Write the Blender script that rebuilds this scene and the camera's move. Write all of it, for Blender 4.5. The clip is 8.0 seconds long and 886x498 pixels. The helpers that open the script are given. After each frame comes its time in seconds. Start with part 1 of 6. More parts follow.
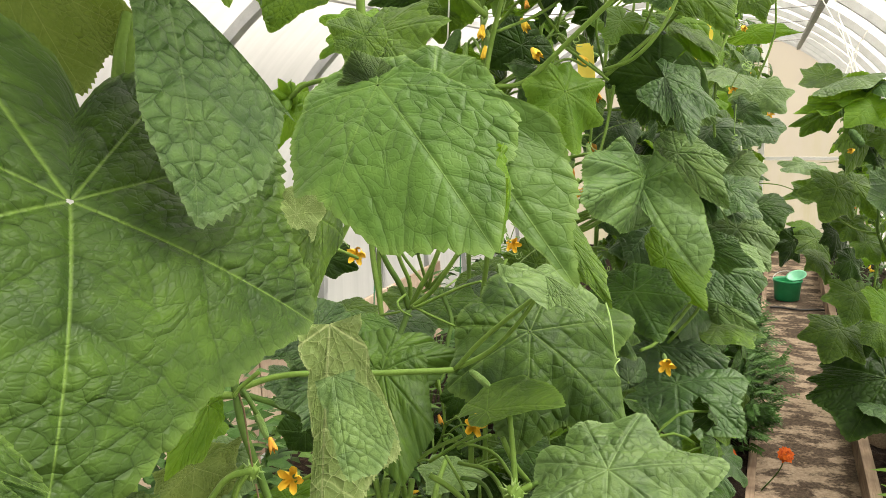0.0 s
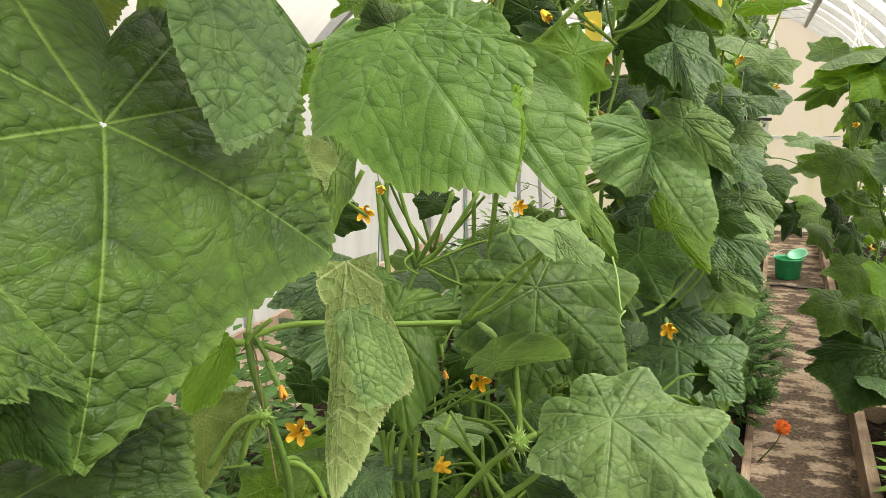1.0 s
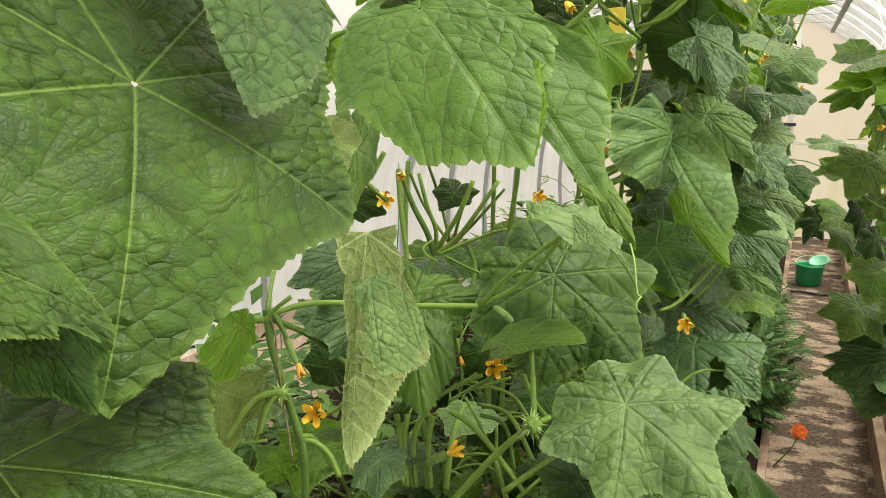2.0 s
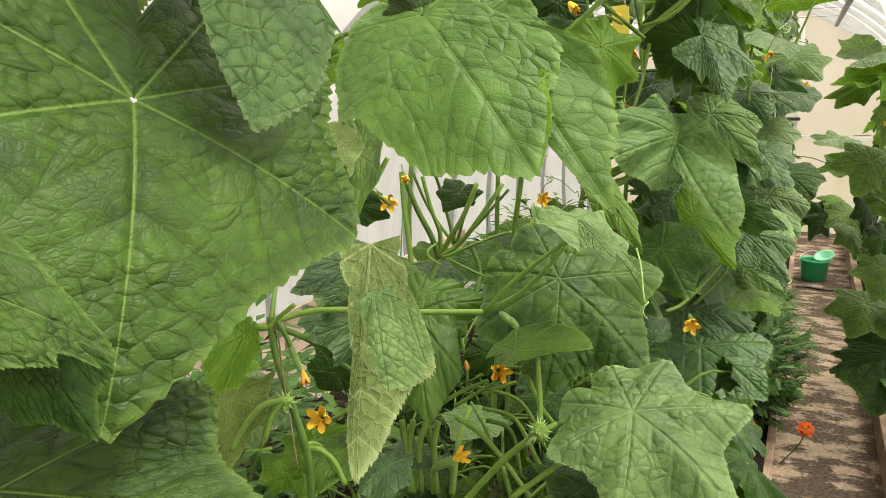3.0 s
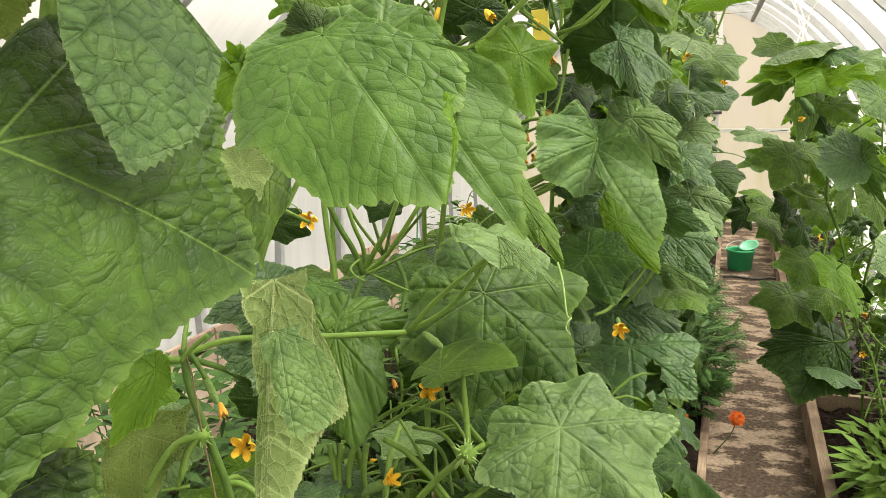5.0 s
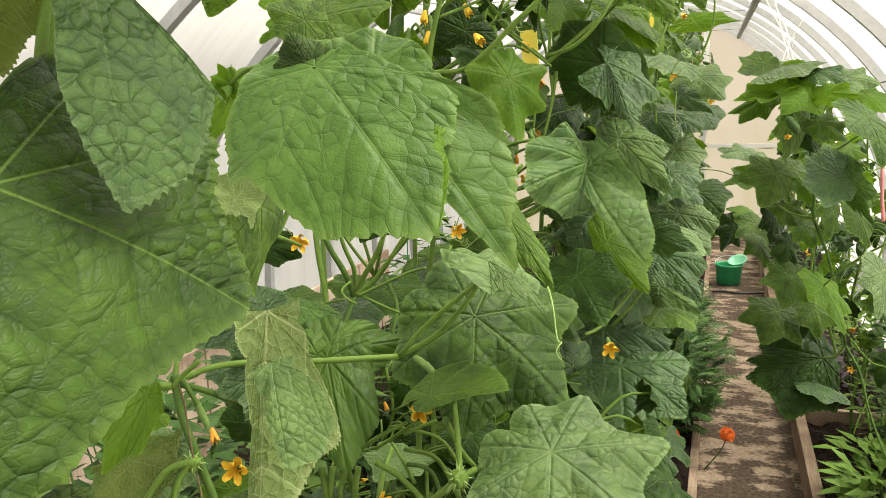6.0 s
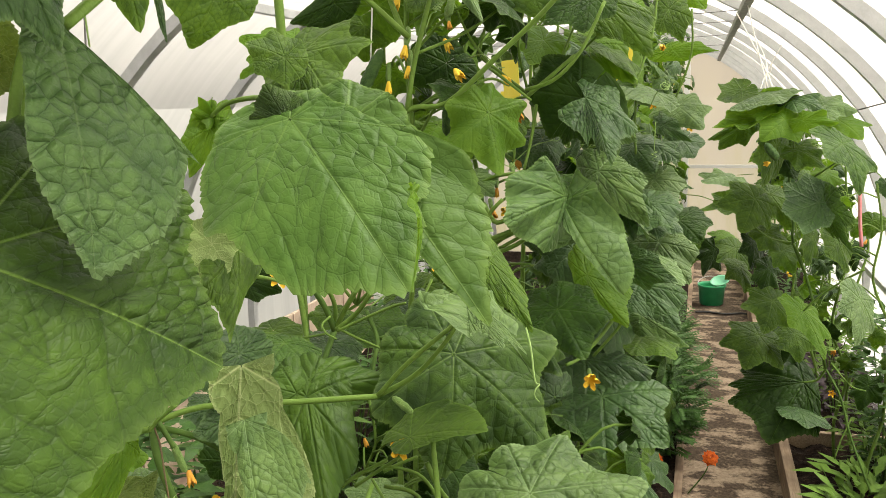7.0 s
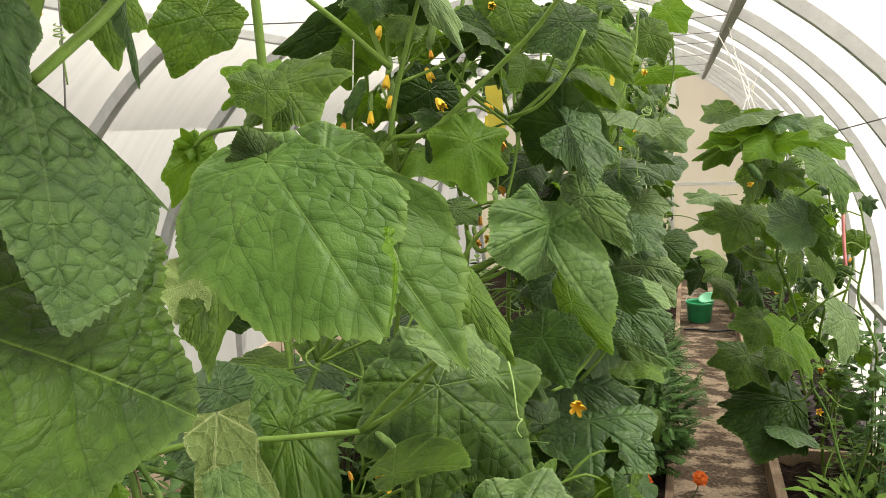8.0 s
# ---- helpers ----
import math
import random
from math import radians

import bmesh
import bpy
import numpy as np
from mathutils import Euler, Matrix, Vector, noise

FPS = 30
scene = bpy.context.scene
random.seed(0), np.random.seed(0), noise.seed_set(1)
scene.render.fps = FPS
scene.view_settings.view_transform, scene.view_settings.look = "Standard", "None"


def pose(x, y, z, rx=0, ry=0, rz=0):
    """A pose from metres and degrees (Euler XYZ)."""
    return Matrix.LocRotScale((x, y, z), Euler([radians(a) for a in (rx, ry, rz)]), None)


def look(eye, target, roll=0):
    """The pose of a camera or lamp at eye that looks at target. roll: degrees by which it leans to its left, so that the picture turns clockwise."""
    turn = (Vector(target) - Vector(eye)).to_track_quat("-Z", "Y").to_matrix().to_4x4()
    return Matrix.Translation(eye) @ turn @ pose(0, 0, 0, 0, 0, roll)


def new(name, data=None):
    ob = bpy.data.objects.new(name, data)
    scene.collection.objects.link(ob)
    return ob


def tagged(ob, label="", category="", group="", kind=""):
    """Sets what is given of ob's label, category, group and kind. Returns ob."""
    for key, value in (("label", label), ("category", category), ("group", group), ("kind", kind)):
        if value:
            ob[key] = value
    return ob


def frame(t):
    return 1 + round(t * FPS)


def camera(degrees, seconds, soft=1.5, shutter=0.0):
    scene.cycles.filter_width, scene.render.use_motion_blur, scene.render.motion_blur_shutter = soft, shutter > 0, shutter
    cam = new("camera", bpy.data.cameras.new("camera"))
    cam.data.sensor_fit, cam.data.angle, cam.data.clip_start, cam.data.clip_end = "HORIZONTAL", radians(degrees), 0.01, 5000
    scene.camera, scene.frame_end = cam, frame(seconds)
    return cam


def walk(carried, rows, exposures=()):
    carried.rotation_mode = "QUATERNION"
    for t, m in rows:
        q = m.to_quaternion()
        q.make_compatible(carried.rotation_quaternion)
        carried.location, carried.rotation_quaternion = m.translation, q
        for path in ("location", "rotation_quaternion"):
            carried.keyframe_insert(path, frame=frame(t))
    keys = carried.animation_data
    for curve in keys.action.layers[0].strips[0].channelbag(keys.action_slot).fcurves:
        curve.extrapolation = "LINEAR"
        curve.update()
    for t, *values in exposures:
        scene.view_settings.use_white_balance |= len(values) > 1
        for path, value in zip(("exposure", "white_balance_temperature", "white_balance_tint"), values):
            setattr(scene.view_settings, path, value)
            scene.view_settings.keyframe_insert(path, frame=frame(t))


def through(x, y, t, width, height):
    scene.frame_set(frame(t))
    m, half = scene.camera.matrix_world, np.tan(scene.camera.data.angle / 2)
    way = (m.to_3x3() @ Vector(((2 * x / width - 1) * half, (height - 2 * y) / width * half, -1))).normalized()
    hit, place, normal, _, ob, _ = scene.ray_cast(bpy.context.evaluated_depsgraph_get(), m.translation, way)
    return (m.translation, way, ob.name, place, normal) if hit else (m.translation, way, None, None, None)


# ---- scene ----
cam = camera(56.5, 8.0, soft=0.75)
PATH = [
    (0, (-0.093, 0.057, 1.678), (-0.834, 1.878, 1.311), -1.8),
    (0.5, (-0.096, 0.044, 1.663), (-0.832, 1.858, 1.254), -1.4),
    (1, (-0.095, 0.034, 1.655), (-0.835, 1.843, 1.233), -1.0),
    (1.5, (-0.088, 0.022, 1.637), (-0.845, 1.825, 1.217), -0.2),
    (2.8, (-0.095, 0.028, 1.641), (-0.903, 1.808, 1.215), -0.1),
    (3, (-0.095, 0.031, 1.646), (-0.884, 1.817, 1.217), -0.4),
    (3.5, (-0.09, 0.035, 1.652), (-0.816, 1.848, 1.22), -1.0),
    (4, (-0.092, 0.047, 1.65), (-0.769, 1.878, 1.215), -1.4),
    (4.5, (-0.09, 0.06, 1.655), (-0.745, 1.899, 1.218), -1.5),
    (5.8, (-0.086, 0.068, 1.671), (-0.72, 1.921, 1.264), -1.8),
    (6, (-0.087, 0.062, 1.674), (-0.712, 1.92, 1.276), -1.7),
    (6.5, (-0.085, 0.058, 1.685), (-0.695, 1.926, 1.314), -1.6),
    (7, (-0.08, 0.067, 1.699), (-0.672, 1.944, 1.343), -1.6),
    (7.5, (-0.076, 0.072, 1.71), (-0.659, 1.956, 1.376), -2.0),
    (8, (-0.072, 0.074, 1.716), (-0.64, 1.966, 1.402), -2.1),
]
walk(cam, [(t, look(eye, target, roll)) for t, eye, target, roll in PATH], [(0.0, 1.54), (3.0, 1.56), (4.5, 1.62), (6.0, 1.49), (8.0, 1.26)])

# ---- light ----
world = bpy.data.worlds.new("overcast_sky")
scene.world = world
world.use_nodes = True
wn, wl = world.node_tree.nodes, world.node_tree.links
sky = wn.new("ShaderNodeTexSky")
sky.sky_type, sky.sun_disc = "NISHITA", False
sky.sun_elevation, sky.sun_rotation = radians(62), radians(72)
sky.air_density, sky.dust_density, sky.ozone_density = 1.0, 6.0, 0.6
pale = wn.new("ShaderNodeHueSaturation")
pale.inputs["Saturation"].default_value = 0.22
wl.new(sky.outputs[0], pale.inputs["Color"])
warm = wn.new("ShaderNodeMix")
warm.data_type, warm.blend_type = "RGBA", "MULTIPLY"
warm.inputs[0].default_value, warm.inputs[7].default_value = 1.0, (1.0, 0.955, 0.84, 1)
wl.new(pale.outputs[0], warm.inputs[6])
wl.new(warm.outputs[2], wn["Background"].inputs[0])
wn["Background"].inputs[1].default_value = 0.078
sun = new("sun", bpy.data.lights.new("sun", "SUN"))
sun.data.energy, sun.data.angle, sun.data.color = 4.0, radians(26), (1.0, 0.93, 0.83)
sun.matrix_world = look((0, 0, 0), (-0.45, -0.15, -0.88))


# ---- node helpers ----
class Mat:
    """A node material: m.add makes a node and sets its inputs from values or sockets."""

    def __init__(self, name):
        self.mat = bpy.data.materials.new(name)
        self.mat.use_nodes = True
        self.tree = self.mat.node_tree
        self.bsdf = self.tree.nodes["Principled BSDF"]
        self.out = self.tree.nodes["Material Output"]

    def add(self, kind, props=None, **inputs):
        n = self.tree.nodes.new("ShaderNode" + kind)
        for k, v in (props or {}).items():
            setattr(n, k, v)
        for k, v in inputs.items():
            self.put(n, k, v)
        return n

    def put(self, n, k, v):
        sock = n.inputs[int(k[1:])] if k[0] == "i" and k[1:].isdigit() else n.inputs[k.replace("_", " ")]
        if isinstance(v, bpy.types.NodeSocket):
            self.tree.links.new(v, sock)
        else:
            sock.default_value = v

    def set(self, **inputs):
        for k, v in inputs.items():
            self.put(self.bsdf, k, v)

    def coords(self, kind="Object", scale=(1, 1, 1)):
        tc = self.add("TexCoord")
        return self.add("Mapping", Vector=tc.outputs[kind], Scale=scale).outputs[0]

    def noise(self, scale, detail=4.0, rough=0.55, vec=None):
        n = self.add("TexNoise", Scale=scale, Detail=detail, Roughness=rough)
        if vec is not None:
            self.put(n, "Vector", vec)
        return n.outputs["Fac"]

    def ramp(self, fac, stops):
        n = self.add("ValToRGB", Fac=fac)
        el = n.color_ramp.elements
        while len(el) < len(stops):
            el.new(0.5)
        for e, (p, c) in zip(el, stops):
            e.position, e.color = p, (*c, 1) if len(c) == 3 else c
        return n.outputs[0]

    def mix(self, fac, a, b, mode="MIX"):
        n = self.add("Mix", {"data_type": "RGBA", "blend_type": mode}, i0=fac, i6=a, i7=b)
        return n.outputs[2]

    def math(self, op, a, b=0.0):
        return self.add("Math", {"operation": op}, i0=a, i1=b).outputs[0]

    def bump(self, height, strength=0.4, dist=0.01):
        b = self.add("Bump", Strength=strength, Distance=dist, Height=height)
        self.put(self.bsdf, "Normal", b.outputs[0])
        return b.outputs[0]

    def attr(self, name, out="Fac"):
        return self.add("Attribute", {"attribute_name": name}).outputs[out]

    def random(self):
        return self.add("ObjectInfo").outputs["Random"]


def rgb(r, g, b):
    return (r, g, b, 1.0)


def plain_material(name, a, b, scale=20.0, rough=0.6, metal=0.0, bump=0.2, dist=0.003, shine=0.5):
    """Two tones broken up by noise at two scales, with a fine relief."""
    m = Mat(name)
    v = m.coords()
    big, fine = m.noise(scale, 5, 0.6, v), m.noise(scale * 9, 3, 0.6, v)
    fac = m.math("ADD", m.math("MULTIPLY", big, 0.7), m.math("MULTIPLY", fine, 0.3))
    m.set(Base_Color=m.ramp(fac, [(0.3, a), (0.7, b)]), Roughness=rough, Metallic=metal, Specular_IOR_Level=shine)
    m.bump(fine, bump, dist)
    return m.mat


def leaf_material(name, dark, light, vein, under, gloss=0.42, through=0.13, shine=0.21, puff=0.0018, lines=0.5, sunk=1.0, cells=1.3, net=0.24, hairy=0.02, crease=0.05):
    """Blistered cucumber leaf: palmate main veins, curved side veins, a net of pillows between them, a pale rim and light shining through."""
    m = Mat(name)
    rnd = m.random()
    uv = m.add("VectorMath", {"operation": "ADD"}, i0=m.add("UVMap").outputs[0], i1=m.add("CombineXYZ", X=m.math("MULTIPLY", rnd, 9.0), Y=m.math("MULTIPLY", rnd, 5.0)).outputs[0]).outputs[0]
    edge = m.attr("rim")
    flat = m.add("SeparateXYZ", Vector=m.attr("flat", "Vector"))
    x, y = m.math("ABSOLUTE", flat.outputs["X"]), flat.outputs["Y"]
    bearing = m.math("ARCTAN2", x, y)
    reach = m.math("SQRT", m.math("ADD", m.math("MULTIPLY", x, x), m.math("MULTIPLY", y, y)))
    off = m.math("ABSOLUTE", bearing)
    for a in (53, 107, 150):
        off = m.math("MINIMUM", off, m.math("ABSOLUTE", m.math("SUBTRACT", bearing, radians(a))))
    across, along = m.math("MULTIPLY", reach, m.math("SINE", off)), m.math("MULTIPLY", reach, m.math("COSINE", off))
    soft = {"interpolation_type": "SMOOTHSTEP"}
    width = m.add("MapRange", Value=along, i1=0.0, i2=0.95, i3=0.008, i4=0.003).outputs[0]
    main = m.add("MapRange", soft, Value=across, i1=0.0, i2=width, i3=1.0, i4=0.0).outputs[0]
    furrow = m.add("MapRange", soft, Value=across, i1=0.0, i2=0.030, i3=1.0, i4=0.0).outputs[0]
    # the side veins leave the main ones at a slant, bend toward the tip and waver a little
    sway = m.add("SeparateXYZ", Vector=m.add("TexNoise", Vector=uv, Scale=5.0, Detail=2.0).outputs["Color"])
    jolt = m.add("SeparateXYZ", Vector=m.add("TexNoise", Vector=uv, Scale=17.0, Detail=2.0).outputs["Color"])
    lean = m.math("MULTIPLY", across, m.math("ADD", 0.80, m.math("MULTIPLY", across, 0.7)))
    wob = m.math("ADD", m.math("MULTIPLY", m.math("SUBTRACT", sway.outputs["X"], 0.5), 0.11), m.math("MULTIPLY", m.math("SUBTRACT", jolt.outputs["X"], 0.5), 0.03))
    q = m.math("DIVIDE", m.math("ADD", m.math("SUBTRACT", along, lean), wob), 0.19)
    e = m.math("ABSOLUTE", m.math("SUBTRACT", q, m.math("ROUND", q)))
    second = m.add("MapRange", soft, Value=e, i1=0.0, i2=0.045, i3=1.0, i4=0.0).outputs[0]
    trough = m.add("MapRange", soft, Value=e, i1=0.0, i2=0.20, i3=1.0, i4=0.0).outputs[0]
    # pillows lie in rows along the side veins
    run = m.math("ADD", m.math("MULTIPLY", across, 0.74), m.math("MULTIPLY", along, 0.67))
    v = m.math("DIVIDE", m.math("ADD", run, m.math("MULTIPLY", m.math("SUBTRACT", jolt.outputs["Y"], 0.5), 0.06)), 0.066 * cells)
    rows = m.add("CombineXYZ", X=m.math("ADD", m.math("MULTIPLY", q, 2.2 / cells), m.math("MULTIPLY", rnd, 31.0)), Y=v).outputs[0]
    wall = m.add("TexVoronoi", {"feature": "DISTANCE_TO_EDGE", "voronoi_dimensions": "2D"}, Vector=rows, Scale=1.0, Randomness=0.85).outputs["Distance"]
    cell = m.add("SeparateXYZ", Vector=m.add("TexVoronoi", {"feature": "F1", "voronoi_dimensions": "2D"}, Vector=rows, Scale=1.0, Randomness=0.85).outputs["Color"])
    slope = m.add("MapRange", Value=wall, i1=0.0, i2=0.46, i3=1.0, i4=0.0).outputs[0]
    pillow = m.math("SUBTRACT", 1.0, m.math("MULTIPLY", slope, slope))
    patchy = m.add("MapRange", soft, Value=m.noise(3.4, 3, 0.55, uv), i1=0.38, i2=0.62, i3=0.25, i4=1.0).outputs[0]
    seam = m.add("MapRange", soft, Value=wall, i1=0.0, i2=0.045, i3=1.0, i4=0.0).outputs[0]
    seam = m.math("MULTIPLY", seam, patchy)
    small = m.add("TexVoronoi", {"feature": "DISTANCE_TO_EDGE", "voronoi_dimensions": "2D"}, Vector=rows, Scale=2.7, Randomness=1.0).outputs["Distance"]
    mott = m.noise(4.5, 5, 0.62, uv)
    fine = m.noise(60.0, 3, 0.6, uv)
    grit = m.noise(240.0, 2, 0.6, uv)
    tone = m.math("ADD", m.math("MULTIPLY", mott, 0.72), m.math("MULTIPLY", fine, 0.16))
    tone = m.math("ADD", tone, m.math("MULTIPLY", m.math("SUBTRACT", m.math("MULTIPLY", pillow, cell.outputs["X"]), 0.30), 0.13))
    col = m.ramp(m.math("ADD", tone, 0.06), [(0.34, dark), (0.66, light)])
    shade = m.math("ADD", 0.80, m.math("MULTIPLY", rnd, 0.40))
    col = m.mix(1.0, col, m.add("CombineXYZ", X=shade, Y=shade, Z=shade).outputs[0], "MULTIPLY")
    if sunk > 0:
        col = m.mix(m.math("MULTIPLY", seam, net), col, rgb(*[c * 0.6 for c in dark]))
    else:
        col = m.mix(m.math("MULTIPLY", seam, net), col, rgb(*vein))
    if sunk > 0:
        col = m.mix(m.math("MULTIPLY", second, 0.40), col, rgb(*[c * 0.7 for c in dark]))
    else:
        col = m.mix(m.math("MULTIPLY", second, lines * 0.8), col, rgb(*[(a + b) / 2 for a, b in zip(light, vein)]))
    col = m.mix(m.math("MULTIPLY", main, lines), col, rgb(*vein))
    col = m.mix(m.math("MULTIPLY", edge, 0.40), col, rgb(*vein))
    scar = m.ramp(m.noise(11.0, 3, 0.5, m.add("VectorMath", {"operation": "ADD"}, i0=uv, i1=(3.3, 1.7, 0)).outputs[0]), [(0.70, (0, 0, 0)), (0.76, (1, 1, 1))])
    col = m.mix(m.math("MULTIPLY", scar, 0.22), col, rgb(light[0] * 1.9, light[1] * 1.5, light[2] * 1.8))
    swell = m.math("MULTIPLY", m.math("MULTIPLY", pillow, patchy), m.math("ADD", 0.30, m.math("MULTIPLY", cell.outputs["Y"], 0.9)))
    relief = m.math("SUBTRACT", swell, m.math("MULTIPLY", trough, 0.42 * sunk))
    relief = m.math("SUBTRACT", relief, m.math("MULTIPLY", furrow, 0.50 * sunk))
    relief = m.math("SUBTRACT", relief, m.math("MULTIPLY", second, 0.12 * sunk))
    relief = m.math("ADD", m.math("SUBTRACT", relief, m.math("MULTIPLY", seam, crease)), m.math("MULTIPLY", main, 0.16))
    relief = m.math("ADD", relief, m.math("MULTIPLY", m.math("MINIMUM", small, 0.2), 0.45))
    relief = m.math("ADD", relief, m.math("ADD", m.math("MULTIPLY", fine, 0.10), m.math("MULTIPLY", grit, 0.035)))
    m.set(Base_Color=col, Roughness=m.math("ADD", gloss - 0.04, m.math("MULTIPLY", fine, 0.2)), Specular_IOR_Level=shine, Sheen_Weight=hairy, Sheen_Roughness=0.45, Sheen_Tint=rgb(0.82, 0.92, 0.95))
    nrm = m.bump(m.math("MULTIPLY", relief, m.math("MULTIPLY", m.attr("length"), 6.0)), 1.0, puff)
    glow = m.add("BsdfTranslucent", Color=m.mix(0.5, col, rgb(*under)), Normal=nrm)
    mixed = m.add("MixShader", i0=through, i1=m.bsdf.outputs[0], i2=glow.outputs[0])
    m.tree.links.new(mixed.outputs[0], m.out.inputs[0])
    return m.mat


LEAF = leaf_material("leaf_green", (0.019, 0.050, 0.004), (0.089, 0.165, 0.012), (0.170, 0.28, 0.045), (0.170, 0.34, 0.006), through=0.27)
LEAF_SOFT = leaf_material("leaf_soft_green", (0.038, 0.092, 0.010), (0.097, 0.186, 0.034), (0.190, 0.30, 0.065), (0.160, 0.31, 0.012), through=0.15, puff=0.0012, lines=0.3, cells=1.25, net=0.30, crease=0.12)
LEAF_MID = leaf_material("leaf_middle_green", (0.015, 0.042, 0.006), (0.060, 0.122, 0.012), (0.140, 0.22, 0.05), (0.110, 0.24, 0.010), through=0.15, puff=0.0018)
LEAF_DEEP = leaf_material("leaf_mottled_shaded_green", (0.012, 0.032, 0.003), (0.043, 0.088, 0.006), (0.120, 0.20, 0.035), (0.080, 0.18, 0.006), through=0.06, shine=0.22, puff=0.0022, lines=0.85, cells=0.95, net=0.22)
LEAF_BLUE = leaf_material("leaf_bluish_sheen_green", (0.015, 0.044, 0.010), (0.058, 0.118, 0.027), (0.130, 0.21, 0.07), (0.110, 0.24, 0.014), gloss=0.36, shine=0.30, through=0.15, puff=0.0022)
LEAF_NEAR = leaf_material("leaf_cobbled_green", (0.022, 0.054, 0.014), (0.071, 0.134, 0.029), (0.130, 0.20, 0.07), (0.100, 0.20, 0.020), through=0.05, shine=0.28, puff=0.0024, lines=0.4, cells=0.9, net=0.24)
LEAF_PALE = leaf_material("leaf_pale_sheen_green", (0.048, 0.096, 0.022), (0.121, 0.200, 0.050), (0.200, 0.30, 0.12), (0.140, 0.28, 0.02), gloss=0.42, shine=0.32, puff=0.0022)
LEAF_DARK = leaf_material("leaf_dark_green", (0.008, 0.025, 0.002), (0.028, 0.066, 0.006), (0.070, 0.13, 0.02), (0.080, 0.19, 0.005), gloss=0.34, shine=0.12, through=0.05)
LEAF_YOUNG = leaf_material("leaf_young_backlit_green", (0.056, 0.135, 0.005), (0.115, 0.222, 0.013), (0.19, 0.31, 0.040), (0.24, 0.42, 0.012), through=0.45, puff=0.0014)
LEAF_UNDER = leaf_material("leaf_pale_underside", (0.17, 0.25, 0.070), (0.25, 0.335, 0.120), (0.46, 0.52, 0.25), (0.20, 0.31, 0.03), gloss=0.55, shine=0.15, puff=0.0022, sunk=-0.9, lines=0.7, cells=0.7, net=0.75)
LEAF_DULL = leaf_material("leaf_dull_green", (0.030, 0.068, 0.016), (0.089, 0.158, 0.038), (0.170, 0.28, 0.07), (0.140, 0.28, 0.012), puff=0.0014)
LEAF_SMOOTH = leaf_material("leaf_smooth_green", (0.028, 0.066, 0.006), (0.063, 0.124, 0.010), (0.014, 0.038, 0.004), (0.150, 0.30, 0.008), through=0.2, puff=0.0006, lines=0.8, net=0.04)
LEAF_BACK = leaf_material("leaf_olive_underside", (0.060, 0.098, 0.014), (0.120, 0.165, 0.034), (0.24, 0.29, 0.10), (0.20, 0.30, 0.02), gloss=0.55, shine=0.15, through=0.3, puff=0.0022, sunk=-0.9, lines=0.6, cells=0.8, net=0.7)
STEM = plain_material("stem_green", (0.085, 0.155, 0.022), (0.15, 0.245, 0.045), 40, 0.5, bump=0.4, dist=0.0015, shine=0.15)
STEM_SHADED = plain_material("stem_shaded_green", (0.05, 0.10, 0.018), (0.09, 0.16, 0.03), 40, 0.55, bump=0.4, dist=0.0015, shine=0.15)
TENDRIL = plain_material("tendril_pale_green", (0.22, 0.34, 0.10), (0.30, 0.42, 0.15), 60, 0.5, shine=0.15)
PETAL = plain_material("petal_yellow", (0.84, 0.50, 0.030), (0.90, 0.64, 0.075), 90, 0.6, bump=0.5, dist=0.001, shine=0.15)
DRY = plain_material("dry_stalk_brown", (0.10, 0.07, 0.04), (0.20, 0.145, 0.085), 90, 0.8, shine=0.15)
WILTED = plain_material("petal_wilted_orange", (0.50, 0.21, 0.03), (0.72, 0.38, 0.06), 90, 0.7, shine=0.15)
FRUIT = plain_material("cucumber_skin", (0.014, 0.046, 0.008), (0.085, 0.155, 0.040), 110, 0.5, bump=0.8, dist=0.002, shine=0.15)
OVARY = plain_material("young_cucumber_skin", (0.12, 0.22, 0.05), (0.22, 0.33, 0.10), 150, 0.5, bump=0.9, dist=0.002, shine=0.15)
MARI_LEAF = plain_material("marigold_leaf", (0.020, 0.058, 0.010), (0.070, 0.145, 0.030), 30, 0.45, shine=0.15)
MARI_RED = plain_material("marigold_red_orange", (0.16, 0.006, 0.003), (0.80, 0.17, 0.01), 60, 0.6, bump=0.8, shine=0.15)
WEED = plain_material("weed_leaf", (0.085, 0.17, 0.019), (0.16, 0.265, 0.045), 25, 0.5, shine=0.15)
PURPLE = plain_material("purple_leaf", (0.030, 0.018, 0.026), (0.075, 0.055, 0.06), 25, 0.35, shine=0.15)
TRAP = plain_material("sticky_trap_yellow", (0.82, 0.66, 0.04), (0.88, 0.75, 0.10), 30, 0.35)
TWINE = plain_material("twine_white", (0.62, 0.60, 0.55), (0.78, 0.76, 0.72), 200, 0.8)
WIRE = plain_material("wire_grey", (0.10, 0.10, 0.10), (0.18, 0.17, 0.16), 60, 0.5, 0.3)
RIBBON = plain_material("ribbon_pink", (0.75, 0.22, 0.24), (0.85, 0.34, 0.34), 60, 0.6)
GREEN_STAKE = plain_material("green_stake_plastic", (0.01, 0.12, 0.045), (0.02, 0.17, 0.06), 40, 0.4)
STEEL = plain_material("galvanised_steel", (0.42, 0.425, 0.43), (0.56, 0.565, 0.57), 25, 0.45, 0.3, 0.15)
PAINT = plain_material("white_painted_steel", (0.62, 0.62, 0.60), (0.74, 0.74, 0.72), 12, 0.5)
RAIL = plain_material("weathered_rail", (0.12, 0.12, 0.10), (0.24, 0.24, 0.20), 20, 0.7)
